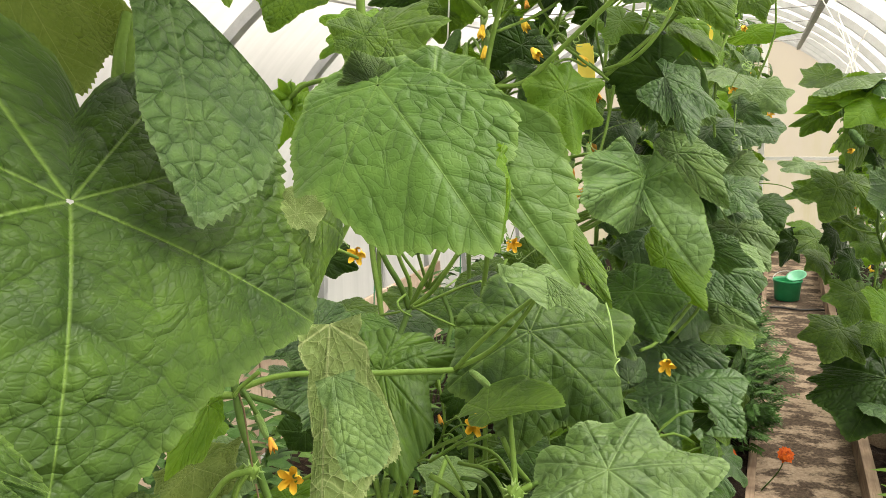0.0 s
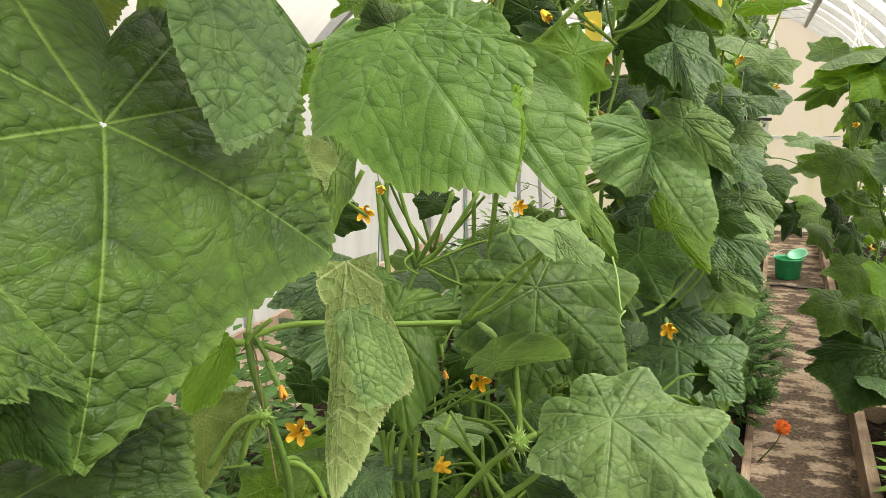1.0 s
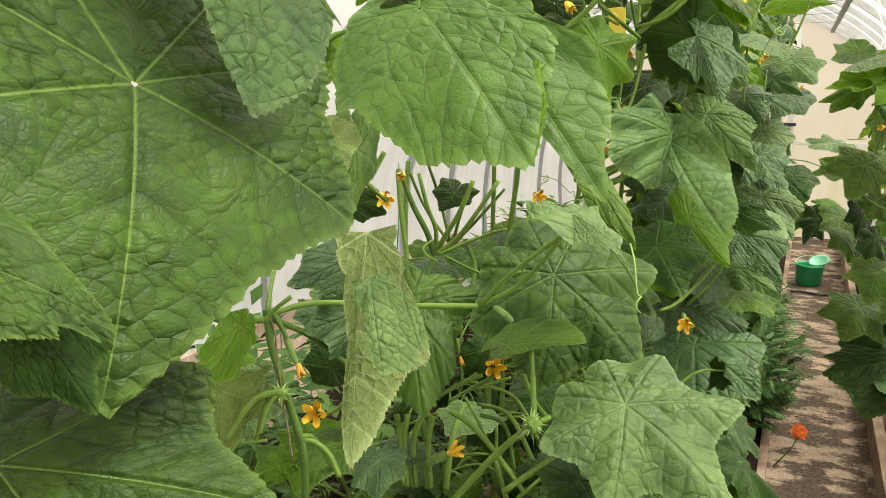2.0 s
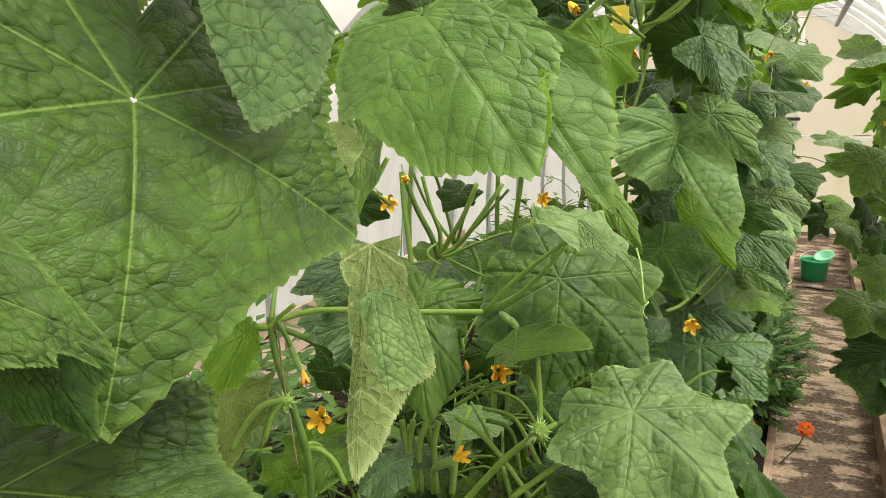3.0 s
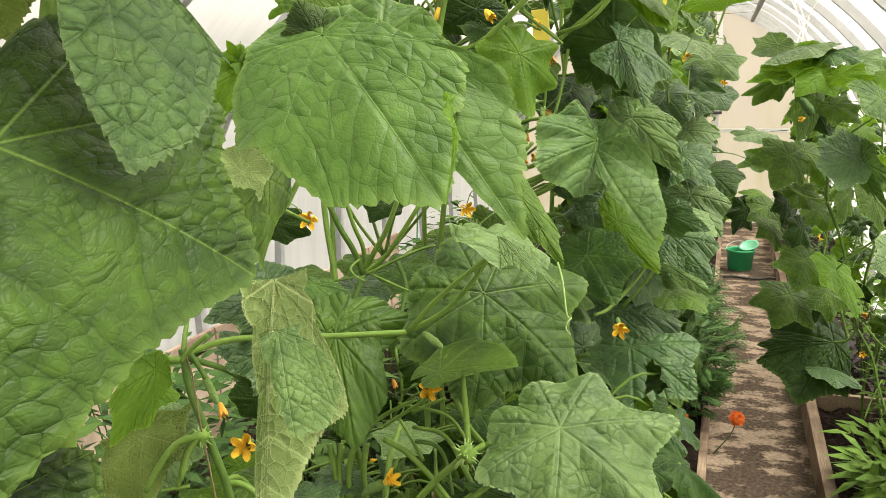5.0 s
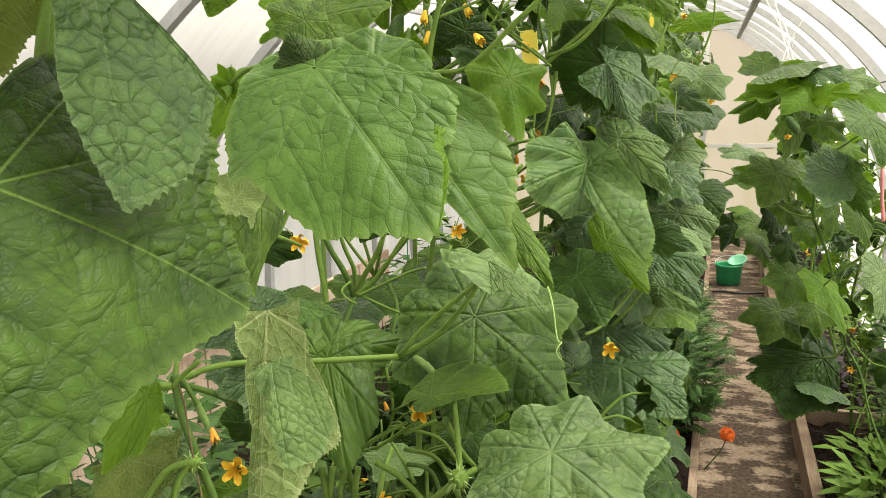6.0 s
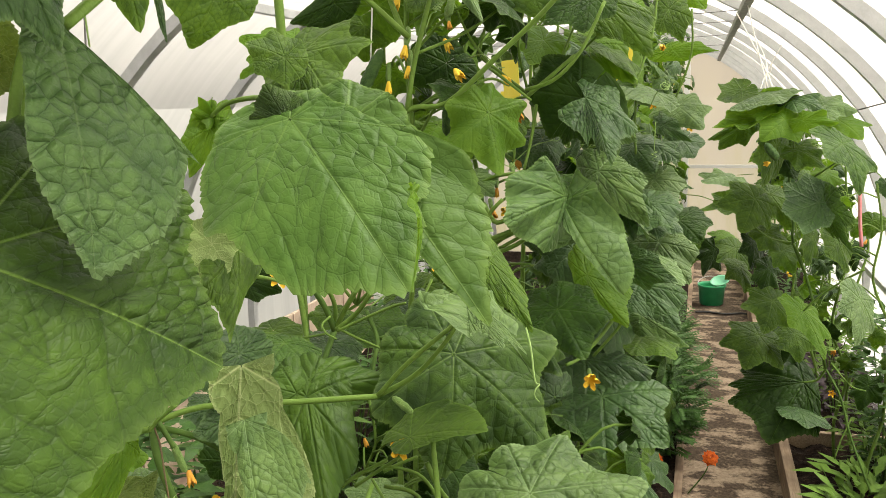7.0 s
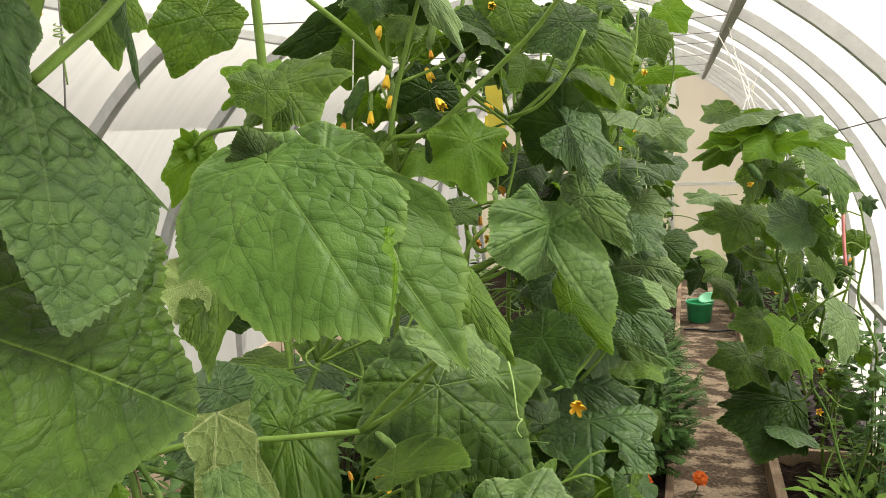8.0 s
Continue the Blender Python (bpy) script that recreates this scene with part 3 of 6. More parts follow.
for x, z in ((CENTRE + 1.54, 0.72), (0.065, 2.02), (CENTRE - 0.795, 2.02)):
    part("purlin", box_bm((0.03, GABLE_Y - BACK_Y, 0.03), (x, (GABLE_Y + BACK_Y) / 2, z), 0.003), RAIL if x > 0 and z > 1 else STEEL, shell, "long steel rail under the ribs", smooth=False)


def gable(name, y, material):
    vs = [(p.x, y, p.z) for p in ARCH]
    wall = mesh_object(name, vs, [tuple(range(len(vs)))], material, None, smooth=False)
    tagged(wall, "cream cloudy sheet end wall with green stains", "wall", kind="structure")
    v, f = strip_mesh(ARCH, y - 0.03, y - 0.005, 0.04)
    mesh_object("end_rib", v, f, STEEL, wall, smooth=False)
    for x, h in ((-0.235, 2.1), (0.58, 1.5)):
        part("post", box_bm((0.06, 0.03, h), (x, y - 0.02, h / 2 + 0.01), 0.004), PAINT, wall, "white painted door post", smooth=False)
    for z in (0.95,):
        part("rail", box_bm((0.75, 0.026, 0.035), (0.172, y - 0.02, z), 0.004), PAINT, wall, smooth=False)
    return wall


x_wall = CENTRE - 1.53
for n in range(34):
    part("plank", box_bm((0.02, 0.165, 0.53), (x_wall + 0.004 * (n % 2), -0.4 + 0.17 * n, 0.275), 0.004), BOARD_PALE, shell, "pale wooden plank at the foot of the wall", smooth=False)
gable_wall = gable("wall_north", GABLE_Y, GABLE)
part("latch", box_bm((0.16, 0.03, 0.03), (-0.26, GABLE_Y - 0.055, 1.13), 0.004), DARK, gable_wall, "black door latch", smooth=False)
gable("wall_south", BACK_Y, GABLE)


# ---- flowers and fruit ----
def frame_of(d):
    d = Vector(d).normalized()
    return d.to_track_quat("Z", "Y").to_matrix()


def flower(plant, at, toward, size, ovary, material, spread=1.0):
    """A five-petalled trumpet that opens toward a direction, on a young fruit of the given length."""
    m = frame_of(toward)
    at = Vector(at) - Vector(plant.location)
    rng = random.Random(int(1e4 * (abs(at.x) + abs(at.y) + abs(at.z))))
    bm = bmesh.new()
    rows = [(0.0, 0.10, 0), (0.25, 0.16, 0), (0.5, 0.16 + 0.14 * spread, 0.12), (0.75, 0.14 + 0.32 * spread, 0.45), (1.0, 0.06 + 0.54 * spread, 1.0)]
    ring = []
    for h, r, split in rows:
        line = []
        for k in range(30):
            w = 2 * math.pi * k / 30
            lobe = abs(math.cos(2.5 * w))
            rr = r * (1 - split * 0.72 * (1 - lobe ** 0.8)) * (1 + rng.uniform(-0.07, 0.07))
            hh = h * (1 - split * 0.35 * (1 - lobe)) - split * 0.22 * lobe * rng.uniform(0.2, 1.2)
            line.append(bm.verts.new(at + m @ (size * Vector((rr * math.cos(w), rr * math.sin(w), hh - 0.6)))))
        ring.append(line)
    for a, b in zip(ring, ring[1:]):
        for k in range(30):
            bm.faces.new((a[k], a[(k + 1) % 30], b[(k + 1) % 30], b[k]))
    fl = part("flower", bm, material, plant, "yellow cucumber blossom" if material is PETAL else "wilted orange blossom")
    if ovary > 0:
        p0 = at - m @ Vector((0, 0, size * 0.55))
        bend = Vector((rng.uniform(-1, 1), rng.uniform(-1, 1), 0)) * ovary * 0.08
        fruit_mesh(fl, p0 - m @ Vector((0, 0, ovary)), p0, ovary * 0.075 + 0.0015, OVARY, "small warty young cucumber", bend)


def fruit_mesh(parent, a, b, r, material, label, bend=Vector((0, 0, 0))):
    n, sides = 18, 12
    a, b = Vector(a), Vector(b)
    m = frame_of(b - a)
    rng = random.Random(int(abs(a.x * 1e4)))
    vs, fs = [], []
    for i in range(n + 1):
        t = i / n
        rad = r * (max(0.0, 1 - abs(2 * t - 1) ** 3.2) ** 0.5 * (0.86 + 0.2 * t) + 0.12)
        c = a.lerp(b, t) + bend * math.sin(math.pi * t)
        for k in range(sides):
            w = 2 * math.pi * k / sides
            wart = 1 + (0.13 if rng.random() < 0.22 else 0)
            vs.append(c + m @ Vector((rad * wart * math.cos(w), rad * wart * math.sin(w), 0)))
    for i in range(n):
        for k in range(sides):
            fs.append((i * sides + k, i * sides + (k + 1) % sides, (i + 1) * sides + (k + 1) % sides, (i + 1) * sides + k))
    fs += [tuple(range(sides))[::-1], tuple(n * sides + k for k in range(sides))]
    return mesh_object("cucumber", vs, fs, material, parent, label)


def tendril(plant, a, b, turns, r):
    """A thin shoot that runs from a to b and ends in a coil."""
    a, b = Vector(a) - Vector(plant.location), Vector(b) - Vector(plant.location)
    d = b - a
    m = frame_of(d)
    pts = [a, a + d * 0.4 + Vector((0, 0, 0.01)), a + d * 0.7]
    for i in range(turns * 6):
        w = i * 1.047
        k = r * (1 - 0.5 * i / (turns * 6))
        pts.append(a + d * (0.75 + 0.25 * i / (turns * 6)) + m @ Vector((k * math.cos(w), k * math.sin(w), 0)))
    v, f = tube_mesh(pts, 0.0011, 0.0006, 3, 5)
    mesh_object("tendril", v, f, TENDRIL, plant, "thin coiled tendril")


def swollen_joint(plant, at, r, hairs, seed, label):
    """A swollen joint of a shoot, with short stiff hairs and bud tips."""
    rg = random.Random(seed)
    at = Vector(at) - Vector(plant.location)
    bm = bmesh.new()
    bmesh.ops.create_icosphere(bm, subdivisions=3, radius=r)
    for v in bm.verts:
        n = v.co.normalized()
        v.co = at + v.co * (1 + 0.22 * math.sin(5 * n.x + seed) * math.sin(4 * n.z) + rg.uniform(-0.05, 0.05)) * (1.15 if n.x > 0 else 0.95)
    joint = part("joint", bm, STEM, plant, label)
    bm = bmesh.new()
    for _ in range(hairs):
        d = Vector((rg.gauss(0, 1), rg.gauss(0, 1), rg.gauss(0, 1))).normalized()
        side = d.orthogonal().normalized() * r * 0.16
        other = d.cross(side)
        root = [bm.verts.new(at + d * r * 0.85 + side * math.cos(w) + other * math.sin(w)) for w in (0, 2.1, 4.2)]
        tip = bm.verts.new(at + d * r * rg.uniform(1.7, 2.6) + Vector((0, 0, -0.2 * r)))
        for k in range(3):
            bm.faces.new((root[k], root[(k + 1) % 3], tip))
    part("bristles", bm, TENDRIL, joint, "pale stiff hairs")


# ---- cucumber plants ----
VINE = "cucumber plants trained up strings"
plant_a = thing("cucumber_plant", (-0.55, 0.35, 0.05), "cucumber vine with very large mottled green leaves", "plant", VINE)
plant_b = thing("cucumber_plant", (-0.50, 0.95, 0.05), "cucumber vine with broad leaves and yellow blossoms", "plant", VINE)
plant_c = thing("cucumber_plant", (-0.45, 1.55, 0.05), "tall cucumber vine with young fruit and blossoms", "plant", VINE)
plant_r = thing("cucumber_plant", (0.45, 3.0, 0.05), "open cucumber vine climbing strings beside the path", "plant", VINE)
# ---- nearest plants ----
# near plant
leaf(plant_a, (-0.427, 0.375, 1.631), (-0.384, 0.291, 1.480), (-0.369, 0.507, 1.534), -53, LEAF_DEEP, lobed=1.0, fan_r=[(150, 151), (179.5, 190)], fan_l=[(150, 150), (179.5, 181)], grow=[(187, 8, 0.62), (-180, 9, 0.65), (-27, 14, 1.1), (140, 26, 1.3)], arch=0.5, left=0.35, right=0.35, wavy=0.02, back=-0.25, cup=0.012, rings=60, segs=300)
leaf(plant_a, (-0.411, 0.440, 1.747), (-0.380, 0.414, 1.612), (-0.373, 0.496, 1.669), -53, LEAF_NEAR, outline=[(-180, 0.25), (-40, 0.28), (-39.4, 0.45), (-38.2, 0.7), (-37, 0.72), (-27.8, 0.765), (-13.5, 0.865), (0, 1), (3.8, 0.87), (10.7, 0.66), (18, 0.5), (25, 0.33), (35, 0.22), (60, 0.13), (180, 0.1)], fan_l=[(53, 37), (107, 39), (150, 39.6), (179.5, 40)], fan_r=[(53, 25), (107, 60), (150, 100), (179.5, 140)], arch=0.35, left=0.3, right=0.5, relief_gain=0.6, rings=46, segs=236, wavy=0.0, cup=0.0)
leaf(plant_a, (-0.403, 0.399, 1.787), (-0.392, 0.418, 1.729), (-0.388, 0.432, 1.765), -53, LEAF_BLUE, wavy=0.03, heel=0.4, rings=46, segs=236)
leaf(plant_a, (-0.438, 0.274, 1.450), (-0.330, 0.354, 1.409), (-0.394, 0.381, 1.471), -53, LEAF_DEEP, arch=0.5, wavy=0.03, rings=46, segs=236)
leaf(plant_a, (-0.411, 0.228, 1.571), (-0.364, 0.286, 1.523), (-0.417, 0.276, 1.580), -53, LEAF_DEEP, fan_r=[(53, 8), (107, 22), (150, 50)], arch=0.7, left=0.8, right=0.5, wavy=0.03, rings=46, segs=236, cup=0.0, relief_gain=0.2, straight=True)
leaf(plant_a, (-0.401, 0.266, 1.540), (-0.370, 0.277, 1.487), (-0.374, 0.294, 1.515), -53, LEAF_DARK, arch=0.3, wavy=0.03, heel=0.5, straight=True, cup=0.01, relief_gain=0.4, rings=46, segs=236)
leaf(plant_a, (-0.385, 0.649, 1.688), (-0.266, 0.575, 1.573), (-0.424, 0.580, 1.608), 53, LEAF_SOFT, outline=[(-180, 0.16), (-110, 0.2), (-85, 0.23), (-65, 0.34), (-56, 0.44), (-50, 0.63), (-44, 0.72), (-38, 0.72), (-26, 0.7), (-22, 0.67), (-17.5, 0.745), (-10, 0.83), (0, 1), (14, 0.865), (28, 0.8), (42, 0.69), (62, 0.61), (70, 0.69), (80, 0.6), (92, 0.53), (108, 0.42), (135, 0.33), (158, 0.22), (180, 0.14)], fan_l=[(25, 20), (53, 42), (107, 95)], fan_r=[(25, 30), (53, 72), (107, 115)], arch=0.4, back=0.7, left=0.2, right=0.35, wavy=0.018, cup=0.012, rings=46, segs=236)
leaf(plant_a, (-0.390, 0.654, 1.686), (-0.408, 0.654, 1.715), (-0.388, 0.665, 1.708), 53, LEAF_DEEP, lobed=0.3, fan_l=[(53, 30), (107, 50)], fan_r=[(53, 30), (107, 50)], left=0.8, right=0.8)
leaf(plant_a, (-0.341, 0.657, 1.683), (-0.215, 0.595, 1.546), (-0.260, 0.658, 1.668), -53, LEAF_SOFT, outline=[(-180, 0.2), (-60, 0.22), (-49, 0.28), (-42.2, 0.47), (-24.9, 0.566), (-6.7, 0.78), (0, 1), (3, 0.79), (6, 0.62), (15, 0.35), (180, 0.2)], fan_l=[(53, 45), (107, 100)], fan_r=[(53, 40), (107, 100)], arch=0.3, left=0.3, right=0.3, wavy=0.02, rings=46, segs=236)
leaf(plant_a, (-0.265, 0.590, 1.639), (-0.258, 0.558, 1.575), (-0.256, 0.580, 1.611), -53, LEAF_YOUNG, outline=[(-180, 0.08), (-60, 0.1), (-25, 0.14), (-10, 0.3), (-5, 0.6), (0, 1), (2, 0.7), (6, 0.3), (60, 0.06), (180, 0.08)], fan_l=[(53, 6), (107, 30)], fan_r=[(53, 4), (107, 20)], left=0.2, right=0.2, relief_gain=0.3)
leaf(plant_a, (-0.384, 0.553, 1.520), (-0.364, 0.488, 1.365), (-0.343, 0.540, 1.419), 53, LEAF_UNDER, outline=[(-180, 0.13), (-60, 0.13), (-20, 0.18), (-5, 0.4), (-3.5, 0.76), (-2.3, 0.88), (0, 1), (11.3, 0.74), (28.7, 0.56), (40, 0.25), (63, 0.12), (180, 0.12)], fan_r=[(53, 20), (107, 40), (150, 65), (179.5, 100)], fan_l=[(53, 3), (107, 9), (150, 40), (179.5, 85)], arch=0.2, left=0.3, right=0.3, wavy=0.05, rings=46, segs=236)
leaf(plant_a, (-0.365, 0.521, 1.494), (-0.341, 0.493, 1.434), (-0.320, 0.519, 1.455), -53, LEAF_PALE, outline=[(-180, 0.12), (-60, 0.2), (-36, 0.8), (-34, 0.85), (-20, 0.9), (-8, 0.93), (0, 1), (8.5, 0.6), (21, 0.28), (60, 0.16), (180, 0.12)], fan_l=[(53, 33), (107, 36), (150, 45), (179.5, 90)], fan_r=[(53, 8), (107, 20), (150, 40), (179.5, 85)], arch=0.3, left=0.4, wavy=0.02, relief_gain=0.4, rings=46, segs=236)
tube('petiole', [(-0.408, 0.444, 1.744), (-0.410, 0.479, 1.765), (-0.417, 0.522, 1.789), (-0.426, 0.572, 1.824)], 0.0034, 0.0042, STEM, plant_a)
# added top of the nearest vine, up to the wire; unseen leaves shade those below
tube('stem', [(-0.52, 0.46, 1.20), (-0.50, 0.50, 1.66), (-0.47, 0.54, 1.85), (-0.42, 0.50, 2.00), (-0.30, 0.46, 2.05)], 0.007, 0.005, STEM, plant_a)
for bx, by, bz, tx, ty in ((-0.30, 0.50, 2.00, -0.20, 0.40), (-0.42, 0.56, 2.02, -0.34, 0.66), (-0.46, 0.42, 2.00, -0.56, 0.32)):
    leaf_at(plant_a, (bx, by, bz), (tx, ty, bz - 0.03), (0, 0, 1), 0.15, LEAF, rings=16, segs=120, wavy=0.06)
    tube('petiole', [(-0.42, 0.50, 2.00), ((bx - 0.42) / 2, (by + 0.50) / 2, bz + 0.02), (bx, by, bz)], 0.0035, 0.003, STEM, plant_a, steps=4)
# second plant
tube('stem', [(-0.723, 0.709, 1.372), (-0.672, 0.751, 1.361), (-0.642, 0.774, 1.358)], 0.0042, 0.0048, STEM, plant_b)
tube('stem', [(-0.642, 0.778, 1.369), (-0.639, 0.776, 1.357), (-0.629, 0.769, 1.324), (-0.616, 0.776, 1.266), (-0.603, 0.785, 1.195), (-0.610, 0.796, 1.116)], 0.0044, 0.005, STEM_SHADED, plant_b)
tube('stem', [(-0.663, 0.828, 1.405), (-0.647, 0.793, 1.383), (-0.640, 0.777, 1.362)], 0.0022, 0.0034, STEM, plant_b)
tube('side_shoot', [(-0.642, 0.775, 1.362), (-0.597, 0.812, 1.373), (-0.515, 0.870, 1.364), (-0.434, 0.918, 1.360)], 0.0036, 0.0036, STEM, plant_b)
tube('petiole', [(-0.434, 0.918, 1.360), (-0.392, 0.915, 1.406), (-0.324, 0.908, 1.464)], 0.0032, 0.0027, STEM, plant_b)
tube('petiole', [(-0.434, 0.918, 1.360), (-0.388, 0.922, 1.388), (-0.350, 0.913, 1.429), (-0.326, 0.907, 1.464)], 0.0032, 0.0025, STEM, plant_b)
tube('petiole', [(-0.677, 0.746, 1.224), (-0.654, 0.755, 1.257), (-0.630, 0.771, 1.277)], 0.0032, 0.004, STEM, plant_b)
tube('petiole', [(-0.651, 0.760, 1.214), (-0.640, 0.765, 1.254), (-0.627, 0.772, 1.273)], 0.003, 0.0035, STEM, plant_b)
tube('petiole', [(-0.643, 0.786, 1.356), (-0.625, 0.837, 1.323), (-0.601, 0.892, 1.269)], 0.004, 0.003, STEM_SHADED, plant_b)
tube('stem', [(-0.443, 0.860, 1.130), (-0.389, 0.863, 1.201), (-0.346, 0.855, 1.245), (-0.326, 0.866, 1.257)], 0.0042, 0.0036, STEM, plant_b)
tube('petiole', [(-0.343, 0.859, 1.251), (-0.349, 0.873, 1.284), (-0.357, 0.887, 1.325)], 0.0035, 0.003, STEM, plant_b)
tube('petiole', [(-0.374, 0.847, 1.164), (-0.318, 0.880, 1.210), (-0.279, 0.925, 1.235), (-0.261, 0.986, 1.237)], 0.0036, 0.003, STEM, plant_b)
leaf(plant_b, (-0.567, 0.996, 1.321), (-0.503, 0.906, 1.209), (-0.482, 0.967, 1.252), -53, LEAF_SMOOTH, lobed=0.5, arch=0.3, left=0.3, right=0.3, wavy=0.03, cup=0.02, heel=0.6, rings=46, segs=236)
leaf(plant_b, (-0.580, 0.995, 1.324), (-0.487, 1.077, 1.326), (-0.544, 1.061, 1.357), -53, LEAF_SMOOTH, lobed=0.3, arch=0.4, wavy=0.03, heel=0.5, rings=34, segs=180)
leaf(plant_b, (-0.385, 0.890, 1.326), (-0.297, 0.898, 1.338), (-0.407, 0.974, 1.331), -107, LEAF, outline=[(-180, 0.36), (-107, 0.42), (-53, 0.62), (-20, 0.85), (0, 1), (6, 0.6), (20, 0.3), (60, 0.18), (180, 0.2)], fan_r=[(53, 10), (107, 35)], arch=0.4, left=0.3, right=0.6, wavy=0.03, rings=46, segs=236)
leaf_at(plant_b, (-0.379, 1.049, 1.375), (-0.227, 1.027, 1.282), (0.20, -0.60, 0.77), 0.185, LEAF_MID, lobed=0.95, arch=0.8, back=0.9, left=0.5, right=0.8, wavy=0.05, cup=0.06)
leaf_at(plant_b, (-0.247, 0.883, 1.279), (-0.139, 0.833, 1.244), (0.15, -0.45, 0.88), 0.150, LEAF_PALE, lobed=1.2, arch=0.9, back=0.6, left=0.5, right=0.7, wavy=0.05, cup=0.06)
leaf(plant_b, (-0.254, 0.973, 1.210), (-0.219, 0.905, 1.135), (-0.302, 0.919, 1.167), 53, LEAF_PALE, wavy=0.05)
leaf(plant_b, (-0.315, 0.976, 1.129), (-0.256, 0.907, 1.089), (-0.344, 0.936, 1.112), 53, LEAF_DARK)
leaf(plant_b, (-0.317, 0.893, 1.486), (-0.236, 0.853, 1.419), (-0.265, 0.845, 1.450), 53, LEAF_PALE, fan_l=[(53, 14), (107, 30)], fan_r=[(53, 14), (107, 30)], arch=0.6, left=0.6, right=0.6, wavy=0.12, cup=0.06, lobed=1.3, heel=0.4)
leaf(plant_b, (-0.315, 0.993, 1.510), (-0.256, 0.949, 1.438), (-0.311, 0.966, 1.472), 53, LEAF, arch=0.3, wavy=0.08)
leaf(plant_b, (-0.523, 0.785, 1.556), (-0.501, 0.723, 1.477), (-0.508, 0.802, 1.534), -53, LEAF, wavy=0.05)
leaf(plant_b, (-0.540, 0.766, 1.565), (-0.545, 0.743, 1.528), (-0.567, 0.747, 1.558), -53, LEAF_UNDER)
leaf(plant_b, (-0.734, 0.809, 1.242), (-0.694, 0.742, 1.175), (-0.678, 0.815, 1.230), -53, LEAF_BACK, wavy=0.06, heel=0.35, arch=0.5)
leaf(plant_b, (-0.545, 0.868, 1.159), (-0.517, 0.808, 1.140), (-0.505, 0.858, 1.150), -53, LEAF_BLUE)
leaf(plant_b, (-0.821, 1.130, 1.026), (-0.801, 1.056, 0.959), (-0.757, 1.125, 1.003), -53, LEAF_YOUNG, heel=0.5)
leaf(plant_b, (-0.664, 0.935, 1.315), (-0.644, 0.875, 1.293), (-0.636, 0.940, 1.285), -53, LEAF_BLUE)
leaf(plant_b, (-0.675, 0.945, 1.364), (-0.681, 0.879, 1.368), (-0.668, 0.977, 1.372), 53, LEAF_BLUE)
# third plant
leaf(plant_c, (-0.292, 1.418, 1.537), (-0.367, 1.297, 1.510), (-0.376, 1.353, 1.572), 53, LEAF_DULL, lobed=0.35, arch=0.7, back=0.5, left=0.5, right=0.7, wavy=0.09, cup=0.07, heel=0.7, rings=46, segs=236)
leaf(plant_c, (-0.298, 1.424, 1.528), (-0.192, 1.333, 1.396), (-0.189, 1.385, 1.473), -53, LEAF_DULL, outline=[(-180, 0.18), (-90, 0.24), (-40, 0.42), (-24, 0.70), (-10, 0.88), (0, 1), (3, 0.70), (8, 0.40), (20, 0.2), (40, 0.14), (180, 0.14)], fan_l=[(53, 20), (107, 50)], fan_r=[(53, 16), (107, 50)], arch=1.1, left=0.5, right=0.7, wavy=0.07, cup=0.05, rings=46, segs=236)
leaf(plant_c, (-0.303, 1.744, 1.699), (-0.237, 1.677, 1.573), (-0.196, 1.683, 1.611), -53, LEAF_PALE, arch=0.4, left=0.4, right=0.8, wavy=0.05)
leaf(plant_c, (-0.314, 1.763, 1.705), (-0.389, 1.770, 1.622), (-0.339, 1.777, 1.773), 53, LEAF, arch=0.4)
leaf(plant_c, (-0.238, 1.643, 1.531), (-0.166, 1.585, 1.429), (-0.283, 1.640, 1.548), 107, LEAF_PALE, wavy=0.08)
leaf(plant_c, (-0.297, 1.572, 1.426), (-0.282, 1.508, 1.355), (-0.341, 1.557, 1.385), 53, LEAF_BLUE)
leaf(plant_c, (-0.216, 1.874, 1.359), (-0.105, 1.817, 1.304), (-0.162, 1.764, 1.304), 53, LEAF_PALE)
leaf(plant_c, (-0.256, 1.419, 1.405), (-0.182, 1.359, 1.337), (-0.224, 1.386, 1.337), 53, LEAF_YOUNG, left=1, right=1)
leaf(plant_c, (-0.193, 1.716, 1.325), (-0.108, 1.649, 1.248), (-0.210, 1.663, 1.279), 53, LEAF_BLUE)
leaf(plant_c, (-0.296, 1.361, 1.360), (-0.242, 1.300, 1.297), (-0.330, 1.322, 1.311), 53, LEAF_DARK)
leaf(plant_c, (-0.306, 1.773, 1.145), (-0.171, 1.701, 1.051), (-0.167, 1.780, 1.129), -53, LEAF_BLUE, arch=0.5)
leaf(plant_c, (-0.262, 1.707, 1.089), (-0.126, 1.655, 1.012), (-0.242, 1.599, 0.999), 53, LEAF_BLUE, arch=0.5)
leaf(plant_c, (-0.194, 1.699, 0.918), (-0.149, 1.646, 0.849), (-0.141, 1.685, 0.883), -53, LEAF_BLUE)
leaf(plant_c, (-0.649, 1.200, 1.773), (-0.575, 1.146, 1.696), (-0.539, 1.214, 1.784), -53, LEAF, lobed=1.2, fan_r=[(53, 22), (107, 55), (150, 100)], wavy=0.05, cup=0.05, arch=0.5)
leaf(plant_c, (-0.678, 1.238, 1.798), (-0.748, 1.195, 1.793), (-0.697, 1.185, 1.767), -53, LEAF_YOUNG, lobed=1.2, wavy=0.07, heel=0.6)
leaf(plant_c, (-0.724, 1.262, 1.771), (-0.761, 1.213, 1.738), (-0.715, 1.227, 1.738), -53, LEAF_YOUNG, lobed=1.2, wavy=0.07, heel=0.6)
